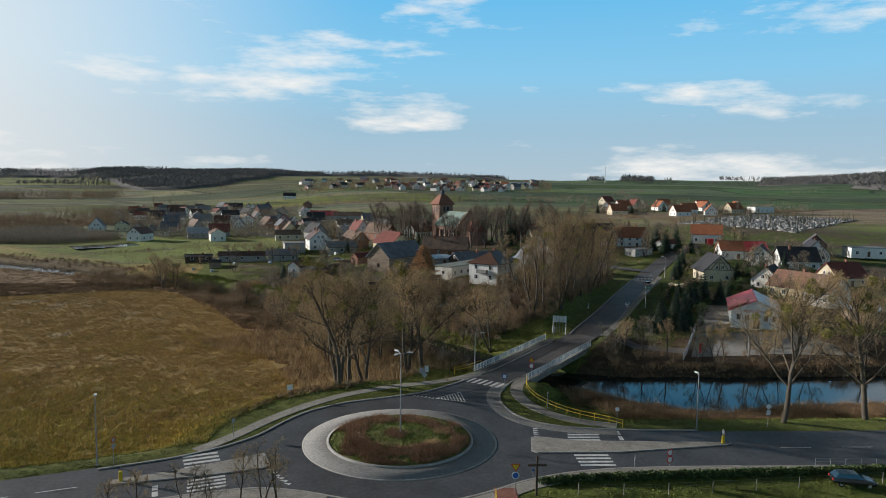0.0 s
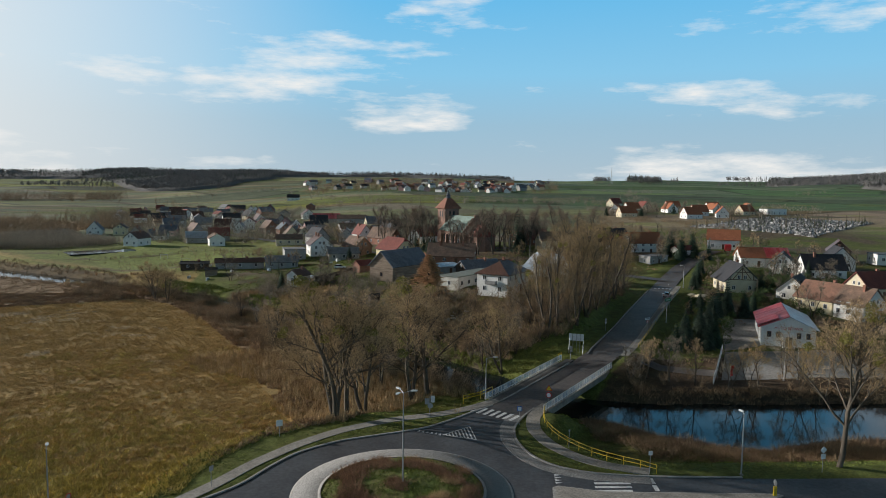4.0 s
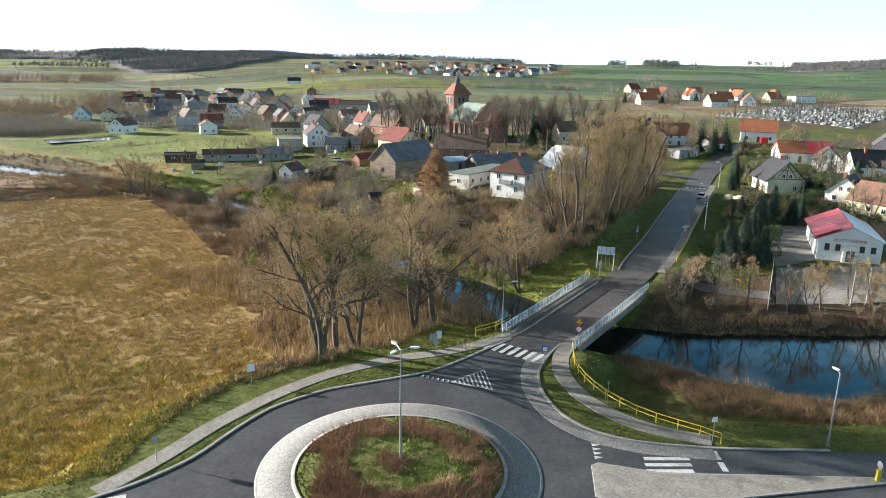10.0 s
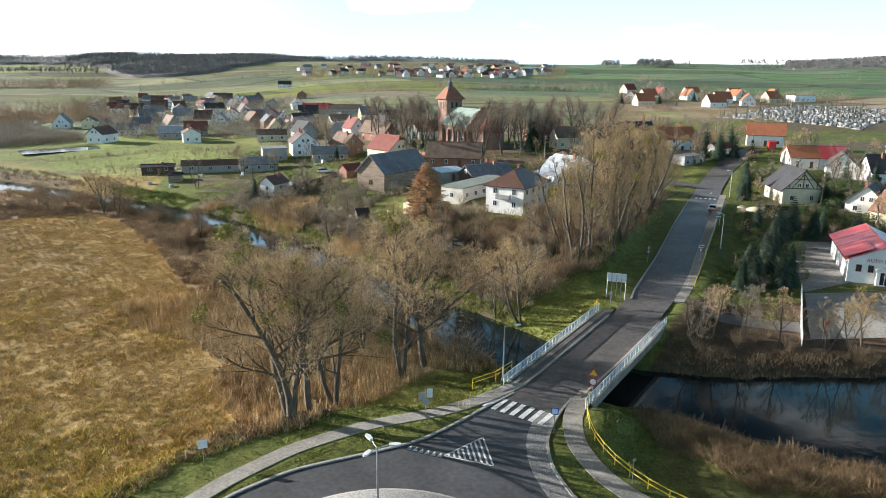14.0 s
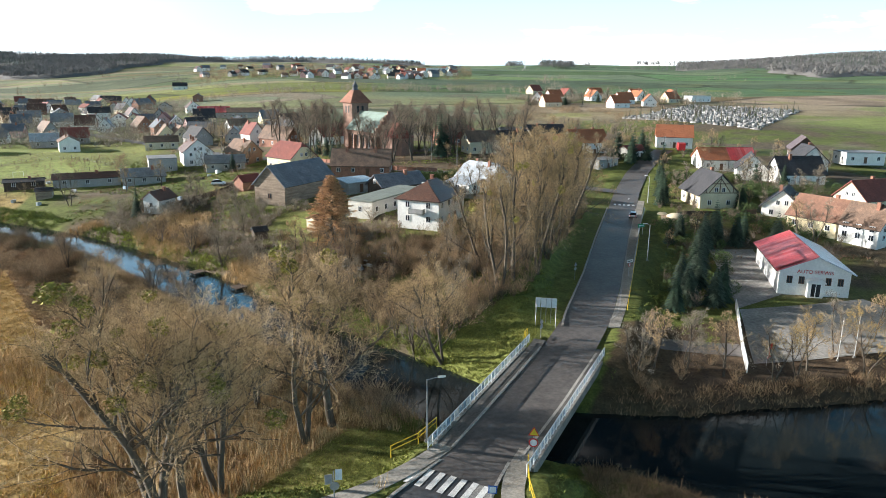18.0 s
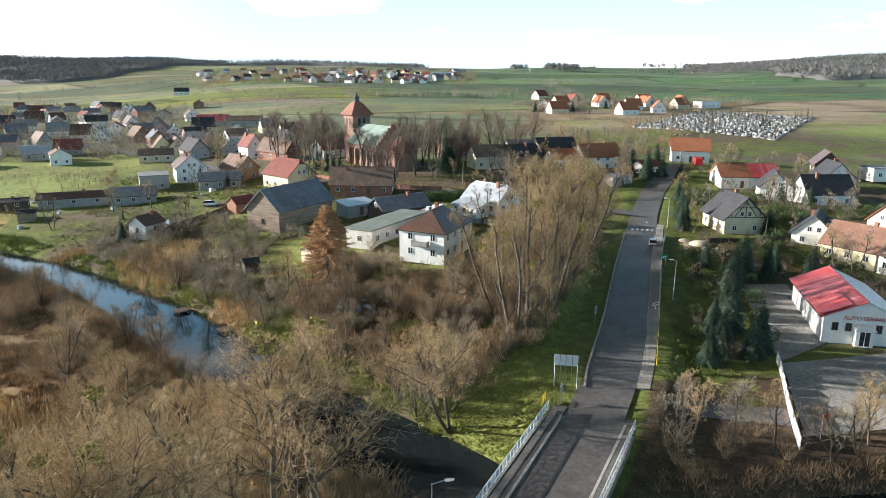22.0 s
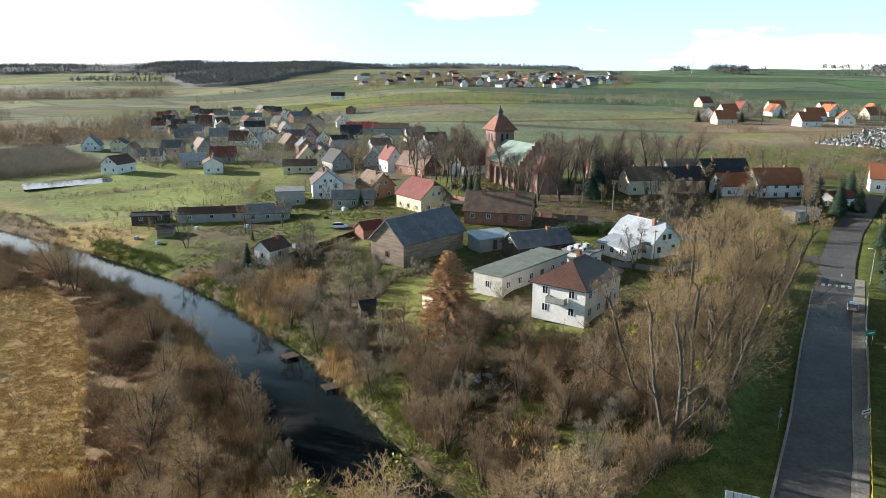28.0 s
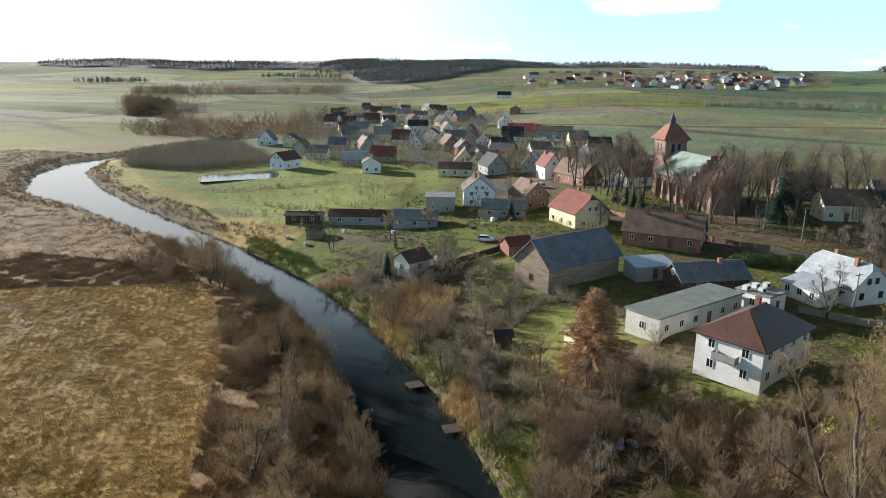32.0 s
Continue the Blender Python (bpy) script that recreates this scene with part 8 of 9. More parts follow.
def sign(x, y, h, plates, face, label, z=None, pole=M_STEEL):
    """A post with plates: (shape, size, front material, rim material or None, drop from the top)."""
    th = thing("road_sign", pose(x, y, hz(x, y) if z is None else z, 0, 0, face), label, "road sign")
    part("post", MB().tube((0, 0, -0.2), (0, 0, h), 0.035, 0.035, 7), pole, th)
    for shape, r, front, rim, drop in plates:
        ring = plate_ring(shape, r)
        m = Matrix.Translation((0, -0.05, h - drop)) @ Matrix.Rotation(radians(90), 4, "X")
        pl = part("plate", MB().slab(ring, -0.012, 0.012, m), rim or front, th)
        if rim is not None:
            m2 = Matrix.Translation((0, -0.066, h - drop)) @ Matrix.Rotation(radians(90), 4, "X")
            part("face", MB().slab([(a * 0.74, b * 0.74) for a, b in ring], -0.002, 0.002, m2), front, pl)
    return th


sign(22.2, 27.9, 3.2, [("tri", 0.62, M_YPAINT, M_REDSIGN, 0.0), ("round", 0.45, M_WHITEP, M_REDSIGN, 1.0)], -20, "yellow warning triangle over a red-ringed round sign", 0.1)
sign(16.6, 21.3, 2.5, [("square", 0.36, M_WHITEP, M_BLUESIGN, 0.2)], -15, "blue pedestrian crossing sign on a post", 0.05)
bx = thing("sign_cluster", pose(3.9, 25.2, 0.1), "cluster of grey sign backs on one post", "road sign")
part("post", MB().tube((0, 0, -0.2), (0, 0, 2.9), 0.05, 0.05, 7), M_STEEL, bx)
part("panel", MB().box(-0.75, -0.1, -0.06, 0.0, 1.7, 2.6, c=0.02), M_STEEL, bx)
part("panel", MB().box(0.12, 0.7, 0.05, 0.11, 1.95, 2.95, c=0.02), M_WHITEP, bx)
part("panel", MB().slab(plate_ring("round", 0.4), -0.02, 0.02, Matrix.Translation((0.05, -0.09, 1.5)) @ Matrix.Rotation(radians(90), 4, "X")), M_STEEL, bx)
sign(-16.6, 17.0, 2.2, [("square", 0.42, M_WHITEP, None, 0.3)], 20, "pale square notice board at the meadow edge")
sign(-21.3, 1.4, 2.4, [("square", 0.3, M_STEEL, None, 0.2)], 60, "grey sign back on a thin post", 0.05)
sign(-33.0, -6.5, 2.9, [("round", 0.35, M_STEEL, M_REDSIGN, 0.1), ("round", 0.33, M_STEEL, None, 0.85)], 70, "two round traffic signs beside the meadow", 0.0)
sign(12.1, -16.0, 3.2, [("yield", 0.62, M_YPAINT, M_REDSIGN, 0.2), ("round", 0.42, M_BLUESIGN, M_WHITEP, 1.15)], 0, "give-way triangle over a blue roundabout sign", 0.05)
sign(26.2, -12.3, 2.4, [("square", 0.34, M_WHITEP, None, 0.25)], 70, "narrow white sign beside the main road", 0.05)
sign(30.2, -12.3, 3.0, [("round", 0.42, M_WHITEP, M_REDSIGN, 0.1), ("round", 0.42, M_WHITEP, M_REDSIGN, 0.95)], 20, "two red-ringed prohibition signs on a post", 0.05)
sign(50.4, 3.6, 3.0, [("diamond", 0.45, M_WHITEP, None, 0.1), ("square", 0.32, M_WHITEP, None, 0.9)], 10, "white diamond sign above a white plate", 0.0)
sign(29.4, 4.0, 2.6, [("square", 0.26, M_WHITEP, None, 0.1)], 5, "thin post with a small white plate", 0.05)
sign(21.6, 12.2, 2.4, [("square", 0.12, M_STEEL, None, 0.05)], 5, "thin grey post beside the footpath", 0.05)
sign(14.2, -14.9, 2.2, [("square", 0.12, M_BLUESIGN, None, 0.05)], 5, "thin grey marker post by the path", 0.05)
sign(32.6, 56.8, 2.3, [("diamond", 0.42, M_STEEL, None, 0.1), ("square", 0.28, M_STEEL, None, 0.75)], 35, "grey diamond sign back on a post", 0.7)
sign(46.2, 79.6, 2.7, [("tri", 0.42, M_STEEL, None, 0.1), ("diamond", 0.4, M_STEEL, None, 0.8)], 30, "grey triangle sign back on a post", 1.5)
sign(55.8, 79.2, 2.8, [("square", 0.02, M_STEEL, None, 0.1), ("round", 0.34, M_WHITEP, M_REDSIGN, 0.75)], 30, "town limit sign with a round speed sign", 1.7)
gs = thing("name_board", pose(55.8, 79.2, 4.4, 0, 0, 25), "white place-name board on a post", "road sign")
part("board", MB().box(-0.75, 0.75, -0.09, -0.05, -0.25, 0.25, c=0.01), M_WHITEP, gs)
part("lettering_bar", MB().box(-0.55, 0.55, -0.1, -0.092, -0.08, 0.08), M_BLACKP, gs)
gs = thing("green_name_board", pose(70.4, 104.6, hz(70.4, 104.6), 0, 0, 20), "green name board on two steel posts", "road sign")
for xx in (-0.6, 0.6):
    part("post", MB().tube((xx, 0, -0.2), (xx, 0, 2.4), 0.035, 0.035, 6), M_STEEL, gs)
part("board", MB().box(-0.95, 0.95, -0.09, -0.04, 1.7, 2.5, c=0.02), M_GREENSIGN, gs)
part("lettering_bar", MB().box(-0.7, 0.7, -0.1, -0.092, 2.0, 2.2), M_WHITEP, gs)
# large direction board seen from behind
bb = thing("direction_board", pose(34.9, 61.6, 1.25, 0, 0, -20), "large pale back of a road direction board", "road sign")
for i in range(4):
    part("panel", MB().box(-1.5 + i * 0.76, -0.82 + i * 0.76, -0.05, 0.0, 1.95, 3.35, c=0.015), M_WHITEP, bb)
for i in range(5):
    xx = -1.4 + i * 0.7
    part("post", MB().tube((xx, 0.05, -0.4), (xx, 0.05, 3.3), 0.045, 0.045, 6), M_STEEL, bb)
for i in (0, 4):
    xx = -1.4 + i * 0.7
    part("brace", MB().tube((xx, 0.08, 2.6), (xx, -1.3, -0.5), 0.04, 0.04, 6), M_STEEL, bb)
for x, y, rot in ((41.2, -2.45, 0), (-30.2, -11.6, 20)):
    th = thing("bollard", pose(x, y, 0.136, 0, 0, rot), "yellow traffic bollard with a round sign plate", "bollard")
    part("body", MB().slab([(-0.16, -0.13), (0.16, -0.13), (0.19, 0), (0.16, 0.13), (-0.16, 0.13), (-0.19, 0)], 0, 1.05), M_YPAINT, th)
    part("plate", MB().slab(plate_ring("round", 0.36), -0.015, 0.015, Matrix.Translation((0, 0, 1.45)) @ Matrix.Rotation(radians(90), 4, "Y")), M_STEEL, th)
cr = thing("wayside_cross", pose(14.3, -16.4, hz(14.3, -16.4)), "tall dark wooden wayside cross", "cross")
part("upright", MB().box(-0.11, 0.11, -0.09, 0.09, -0.3, 4.3, c=0.02), M_DARKWOOD, cr)
part("crossbeam", MB().box(-1.0, 1.0, -0.095, 0.095, 3.2, 3.42, c=0.02), M_DARKWOOD, cr)
# hedge and post fence south of the main road
HV, HF = clump(31, 90, 0.55, 0.22, 0.75)
hx = np.arange(15.5, 70, 0.42)
hy = -13.0 - 0.9 * np.exp(-(hx - 15) / 3.0) + 0.035 * (hx - 17)
X, Y = np.repeat(hx, 2) + G.normal(0, 0.12, 2 * len(hx)), np.repeat(hy, 2) + G.normal(0, 0.16, 2 * len(hx))
scatter("hedge", HV, HF, X, Y, height(X, Y) + 0.42, G.uniform(0.8, 1.15, len(X)), G.uniform(0, 6.28, len(X)), M_THUJA, "low clipped dark green hedge along the footpath", "hedge")
fp = thing("wire_fence", pose(18.8, -16.4, 0), "thin wire fence on pale posts in the grass", "fence")
for i in range(11):
    zz = hz(18.8 + i * 5, -16.4 + i * 0.28)
    part("post", MB().tube((i * 5, i * 0.28, zz - 0.3), (i * 5, i * 0.28, zz + 1.3), 0.05, 0.04, 5), M_CONC, fp)
    if i:
        for h_ in (0.5, 0.9, 1.25):
            part("wire", MB().tube((i * 5 - 5, i * 0.28 - 0.28, zz + h_), (i * 5, i * 0.28, zz + h_), 0.008, 0.008, 3), M_STEEL, fp)
rl = thing("path_railing", pose(48.6, -10.2, 0.1, 0, 0, -3), "grey galvanised railing beside the footpath", "railing")
for i in range(8):
    part("post", MB().tube((i * 1.8, 0, -0.2), (i * 1.8, 0, 1.1), 0.03, 0.03, 6), M_STEEL, rl)
    if i:
        for h_ in (0.3, 0.7, 1.1):
            part("rail", MB().tube((i * 1.8 - 1.8, 0, h_), (i * 1.8, 0, h_), 0.022, 0.022, 5), M_STEEL, rl)

# ---------------------------------------------------------------- car park of the workshop
def drape(name, corners, material, label, category, nu=18, nv=18, lift=0.06):
    """A paved patch between four corners that follows the ground."""
    (ax, ay), (bx_, by_), (cx, cy), (dx, dy) = corners
    u, v_ = np.meshgrid(np.linspace(0, 1, nu), np.linspace(0, 1, nv))
    X = ax * (1 - u) * (1 - v_) + bx_ * u * (1 - v_) + cx * u * v_ + dx * (1 - u) * v_
    Y = ay * (1 - u) * (1 - v_) + by_ * u * (1 - v_) + cy * u * v_ + dy * (1 - u) * v_
    i = np.arange(nu * nv).reshape(nv, nu)
    F = np.stack([i[:-1, :-1], i[:-1, 1:], i[1:, 1:], i[1:, :-1]], -1).reshape(-1, 4)
    return tagged(new(name, quads_mesh(name, np.stack([X, Y, height(X, Y) + lift], -1).reshape(-1, 3), F, material)), label, category, kind="structure")


M_YARD = mat("worn_yard_paving", (0.34, 0.325, 0.30), (0.23, 0.22, 0.205), 0.25, 0.9, 0.2, 6)
drape("car_park", [(58.6, 47.5), (92, 45.5), (89, 64), (66.8, 63.5)], M_YARD, "worn grey car park in front of the workshop", "car park", 30, 20, 0.09)
drape("yard", [(67, 64), (79.4, 69.5), (90, 94.5), (80.5, 95)], M_YARD, "pale paved yard beside the workshop", "yard", 18, 26, 0.09)
drape("side_lane", [(44.5, 58.6), (46.2, 54.4), (59.0, 49.6), (60.2, 53.4)], M_ASPH_OLD, "narrow asphalt lane to the car park", "lane", 20, 6, 0.05)
wf = thing("panel_fence", pose(0, 0, 0), "white panel fence round the car park", "fence")
for i in range(11):
    a_, b_ = i / 11, (i + 0.96) / 11
    p0, p1 = (56.0 + 10.8 * a_, 45.2 + 19.4 * a_), (56.0 + 10.8 * b_, 45.2 + 19.4 * b_)
    z0 = hz(*p0)
    nx_, ny_ = 0.05 * 0.87, -0.05 * 0.49
    part("panel", MB().slab([(p0[0] - nx_, p0[1] - ny_), (p1[0] - nx_, p1[1] - ny_), (p1[0] + nx_, p1[1] + ny_), (p0[0] + nx_, p0[1] + ny_)], z0 - 0.4, z0 + 1.5), M_WHITEP, wf)
ban = thing("advertising_flag", pose(59.9, 46.9, hz(59.9, 46.9), 0, 0, 25), "red advertising flag on a short pole", "flag")
part("pole", MB().tube((0, 0, -0.1), (0, 0, 2.9), 0.03, 0.025, 6), M_WHITEP, ban)
mb = MB()
for i in range(6):
    z0, z1 = 0.9 + i * 0.33, 1.23 + i * 0.33
    w0, w1 = 0.15 * math.sin(i * 0.9), 0.15 * math.sin(i * 0.9 + 0.9)
    mb.face([(0.03, 0, z0), (0.85, w0, z0 + 0.1), (0.85, w1, z1 + 0.1), (0.03, 0, z1)])
part("cloth", mb, M_REDSIGN, ban)
for x, y in ((69.6, 46.0), (72.2, 46.2)):
    fpole = thing("flagpole", pose(x, y, hz(x, y)), "thin white flagpole in the car park", "flagpole")
    part("base", MB().box(-0.15, 0.15, -0.15, 0.15, -0.1, 0.25, c=0.03), M_CONC, fpole)
    part("mast", MB().tube((0, 0, 0.2), (0, 0, 6.0), 0.05, 0.03, 6), M_WHITEP, fpole)
# lettering on the workshop gable
tx = bpy.data.curves.new("lettering", "FONT")
tx.body, tx.size, tx.extrude, tx.align_x = "AUTO SERWIS", 0.85, 0.02, "CENTER"
tx.materials.append(M_REDSIGN)
to = new("lettering", tx)
to.parent = sv
to.matrix_basis = Matrix.Translation((-9.56, 0.0, 3.55)) @ Matrix.Rotation(radians(-90), 4, "Z") @ Matrix.Rotation(radians(90), 4, "X")
to["label"] = "red sign letters"
for yy in (-3.9, -2.1, 1.9, 3.7):
    window_at(sv, -9.51, yy, 1.75, 0.85, 1.25, 180, M_BROWNFRAME)
pc = part("porch", MB().box(-10.5, -9.52, -1.3, 1.1, -0.3, 2.3, c=0.03), M_WHITEWALL, sv)
part("porch_door", MB().box(-10.56, -10.51, -0.8, 0.6, 0, 2.1), M_GLASS, pc, "glazed double door")
for yy in (-0.85, -0.12, 0.58):
    part("door_frame", MB().box(-10.6, -10.57, yy, yy + 0.08, 0, 2.1), M_FRAME, pc)
mb = MB()
AR = [(-0.1 + 1.45 * math.cos(math.pi * i / 10), 2.25 + 0.75 * math.sin(math.pi * i / 10)) for i in range(11)]
for (y0, z0), (y1, z1) in zip(AR, AR[1:]):
    mb.face([(-10.75, y0, z0), (-10.75, y1, z1), (-9.5, y1, z1), (-9.5, y0, z0)])
mb.face([(-10.74, y, z) for y, z in AR])
part("porch_roof", mb, M_FRAME, pc, "white arched porch canopy")
mb = MB()
slope_face(mb, (-10.15, 6.1, 4.22), (-3.0, 6.1, 4.22), (-3.0, 2.0, 6.05), (-10.15, 2.0, 6.05), 0.12)
part("front_roof", mb, M_R_SHEETRED, sv, "lower red roof section over the entrance")
drape("building_sand", [(78, 109.5), (85, 111), (90, 121), (83, 120)], mat("building_sand", (0.42, 0.32, 0.22), (0.28, 0.21, 0.15), 0.6, 0.95, 0.3), "trampled sandy ground at the building site", "bare ground", 12, 12, 0.06)
for x, y, r in ((85.5, 117.5, 2.2), (87.5, 113, 1.5), (84, 121, 1.3)):
    hv, k0 = MB(), hz(x, y)
    hv.ball((0, 0, 0), r, 0.45, 12, 6)
    solid("sand_heap", hv, M_CREAM, "heap of pale building sand", "sand heap", "sand heaps", m=pose(x, y, k0 - 0.1, 0, 0, x * 20), smooth=True)


# ---------------------------------------------------------------- vehicles
def paint(name, col, rough=0.25, metal=0.0):
    return mat(name, col, tuple(c * 0.9 for c in col), 1.0, rough, fine=0.04, metal=metal, spec=0.6)


WHEEL_T = MB()
for i in range(14):
    a0, a1 = 2 * math.pi * i / 14, 2 * math.pi * (i + 1) / 14
    for (r0, y0), (r1, y1) in (((0.2, -0.1), (0.32, -0.1)), ((0.32, -0.1), (0.32, 0.1)), ((0.32, 0.1), (0.2, 0.1))):
        WHEEL_T.face([(math.cos(a0) * r0, y0, math.sin(a0) * r0), (math.cos(a1) * r0, y0, math.sin(a1) * r0), (math.cos(a1) * r1, y1, math.sin(a1) * r1), (math.cos(a0) * r1, y1, math.sin(a0) * r1)])
WHEEL_T = WHEEL_T.mesh("tyre", M_TYRE)
WHEEL_R = MB().tube((0, -0.09, 0), (0, 0.09, 0), 0.2, 0.2, 12).mesh("rim", M_STEEL)


def car(x, y, rot, colour, label, z=None, L=4.2, H=1.5):
    """Body lofted from cross-sections; glass house; lamps; wheels with tyre and rim."""
    th = thing("car", pose(x, y, hz(x, y) if z is None else z, 0, 0, rot), label, "car")
    W = 0.88
    st = [(-L / 2, 0.55, 0.62, 0.80), (-L / 2 + 0.12, 0.38, 0.86, 0.92), (-L * 0.30, 0.25, 0.97, 1.0), (L * 0.08, 0.22, 0.98, 1.0), (L * 0.24, 0.22, 0.95, 1.0), (L * 0.42, 0.3, 0.80, 0.94), (L / 2 - 0.05, 0.42, 0.66, 0.82), (L / 2, 0.5, 0.58, 0.7)]
    mb = MB()
    rings = [[(xx, s * W * f, z0 + 0.06), (xx, s * W * f * 1.02, (z0 + z1) / 2), (xx, s * W * f * 0.94, z1)] for xx, z0, z1, f in st for s in (1,)]
    for r0, r1 in zip(rings, rings[1:]):
        full0 = r0 + [(p[0], -p[1], p[2]) for p in r0[::-1]]
        full1 = r1 + [(p[0], -p[1], p[2]) for p in r1[::-1]]
        for i in range(6):
            j = (i + 1) % 6
            mb.face([full0[i], full1[i], full1[j], full0[j]])
    for r in (rings[0], rings[-1]):
        mb.face(r + [(p[0], -p[1], p[2]) for p in r[::-1]])
    part("body", mb, colour, th)
    cab = [(-L * 0.46, 0.92), (-L * 0.36, H - 0.08), (-L * 0.1, H), (L * 0.06, H - 0.05), (L * 0.25, 0.94)]
    gb, rb = MB(), MB()
    for (x0, z0), (x1, z1) in zip(cab, cab[1:]):
        w0, w1 = (0.8 - 0.2 * max(0, z0 - 0.94) / (H - 0.94)), (0.8 - 0.2 * max(0, z1 - 0.94) / (H - 0.94))
        (rb if min(z0, z1) > 1.2 else gb).face([(x0, -w0, z0), (x1, -w1, z1), (x1, w1, z1), (x0, w0, z0)])
    for s in (-1, 1):
        gb.face([(xx, s * (0.8 - 0.2 * max(0, zz - 0.94) / (H - 0.94)), zz) for xx, zz in cab])
    part("glass", gb, M_CARGLASS, th)
    part("roof", rb, colour, th)
    for s in (-1, 1):
        part("headlight", MB().box(L / 2 - 0.22, L / 2 - 0.02, min(s * 0.42, s * 0.74), max(s * 0.42, s * 0.74), 0.58, 0.72, c=0.03), M_FRAME, th)
        part("tail_light", MB().box(-L / 2 - 0.01, -L / 2 + 0.1, min(s * 0.5, s * 0.76), max(s * 0.5, s * 0.76), 0.68, 0.86, c=0.02), M_REDSIGN, th)
        for xx in (-L * 0.31, L * 0.31):
            wb = part("wheel", WHEEL_T, None, th, m=pose(xx, s * 0.78, 0.32))
            part("rim", WHEEL_R, None, wb)
    return th


P_BLACK, P_WHITE, P_SILVER = paint("black_car_paint", (0.012, 0.012, 0.014)), paint("white_car_paint", (0.75, 0.75, 0.75)), paint("silver_car_paint", (0.42, 0.44, 0.46), 0.3, 0.5)
car(50.2, -14.6, -14, P_BLACK, "black estate car parked beside the hedge", L=4.6)
car(56, -18.2, -14, P_WHITE, "white car parked beside the black one")
car(-23.6, 176.2, 5, P_WHITE, "white car parked on a garden lawn")
car(-21.5, 256.5, 125, P_SILVER, "silver car parked on the church street", z=5.35)
car(-26.5, 263.5, 125, P_WHITE, "white car parked on the church street", z=5.1)
car(76.2, 120.2, 62, P_SILVER, "silver car on the village street", z=3.07)
fe = thing("fire_engine", pose(132.4, 200.4, hz(132.4, 200.4), 0, 0, 66), "red fire engine before the station", "fire engine")
part("cab", MB().box(1.6, 3.4, -1.2, 1.2, 0.6, 2.8, c=0.15), M_REDSIGN, fe)
part("body", MB().box(-3.4, 1.5, -1.22, 1.22, 0.6, 3.0, c=0.08), M_REDSIGN, fe)
part("windscreen", MB().box(3.38, 3.44, -1.0, 1.0, 1.6, 2.5), M_CARGLASS, fe)
part("stripe", MB().box(-3.3, 3.3, -1.235, -1.224, 1.2, 1.45), M_WHITEP, fe)
for xx in (-2.2, 2.3):
    for s in (-1, 1):
        wb = part("wheel", WHEEL_T, None, fe, m=pose(xx, s * 1.1, 0.5) @ Matrix.Scale(1.55, 4))
        part("rim", WHEEL_R, None, wb)

# ---------------------------------------------------------------- gardens and bank
for x, y, r in ((-19.8, 108.4, 40), (-10.9, 97.2, 30)):
    jt = thing("jetty", pose(x, y, WATER + 0.45, 0, 0, r), "small weathered plank jetty at the river", "jetty")
    for i in range(8):
        part("plank", MB().box(-1.2 + i * 0.31, -0.92 + i * 0.31, -1.1, 1.1, 0, 0.05), M_DARKWOOD, jt)
    for xx in (-1.0, 1.0):
        for yy in (-0.9, 0.9):
            part("pile", MB().tube((xx, yy, -1.2), (xx, yy, 0.0), 0.08, 0.08, 6), M_DARKWOOD, jt)
for x, y, rot, w, l, e, r, wa, ro, lab in [(-8.5, 119.5, 20, 2.2, 2.8, 1.9, 2.5, M_DARKWOOD, M_R_DARK, "small dark garden hut among shrubs"), (8.2, 97.4, -20, 3.0, 4.0, 2.0, 3.0, M_PLANK, M_R_OLDBROWN, "small plank shed in the thicket"),
                                        (-70, 178, 10, 3, 4, 2, 2.6, M_PLANK, M_R_DARK, "plank garden shed near the river"), (4, 119, 40, 3, 4.5, 2.2, 2.8, M_CREAM, M_R_OLDBROWN, "low garden shed behind the larch"), (-14.5, 166, 40, 4, 6, 2.4, 3.8, M_BRICK, M_R_RED, "small brick shed with a red roof")]:
    house(x, y, rot, w, l, e, r, wa, ro, lab, "gable", (0, 0), 1, 0, cat="shed", name="shed", doors=False, gablewin=False, over=0.25)


def fence(pts, h, material, label, step=2.0, gap=0.0, name="fence"):
    th = thing(name, pose(pts[0][0], pts[0][1], 0), label, "fence")
    ox, oy = pts[0]
    run = smooth_line(pts, step, 0)
    for p, q in zip(run[:-1], run[1:]):
        d = np.array([q[0] - p[0], q[1] - p[1]])
        nrm = np.array([d[1], -d[0]]) / np.hypot(*d)
        z0, z1 = hz(*p), hz(*q)
        part("post", MB().box(p[0] - ox - 0.07, p[0] - ox + 0.07, p[1] - oy - 0.07, p[1] - oy + 0.07, z0 - 0.4, z0 + h + 0.1), material, th)
        a_, b_ = np.array(p) + d * 0.05 - (ox, oy), np.array(q) - d * 0.05 - (ox, oy)
        mb = MB()
        n4 = nrm * 0.03
        A = [(a_ - n4, z0), (b_ - n4, z1), (b_ + n4, z1), (a_ + n4, z0)]
        low = [(*pp, zz + 0.08) for pp, zz in A]
        top = [(*pp, zz + h) for pp, zz in A]
        mb.face(low[::-1]).face(top)
        for i in range(4):
            j = (i + 1) % 4
            mb.face([low[i], low[j], top[j], top[i]])
        part("panel", mb, material, th)
    return th


fence([(4, 211), (10, 203.5), (16, 196.4), (22, 189.4)], 1.3, M_BRICK, "brick churchyard wall with piers", 2.4)
fence([(24, 187), (28.5, 182.4), (34, 179.4), (40, 177.6)], 1.3, M_BRICK, "brick wall with piers along the church street", 2.4)
fence([(-30.6, 151), (-25, 158), (-17, 168.5)], 1.6, M_DARKWOOD, "dark wooden garden fence", 2.0)


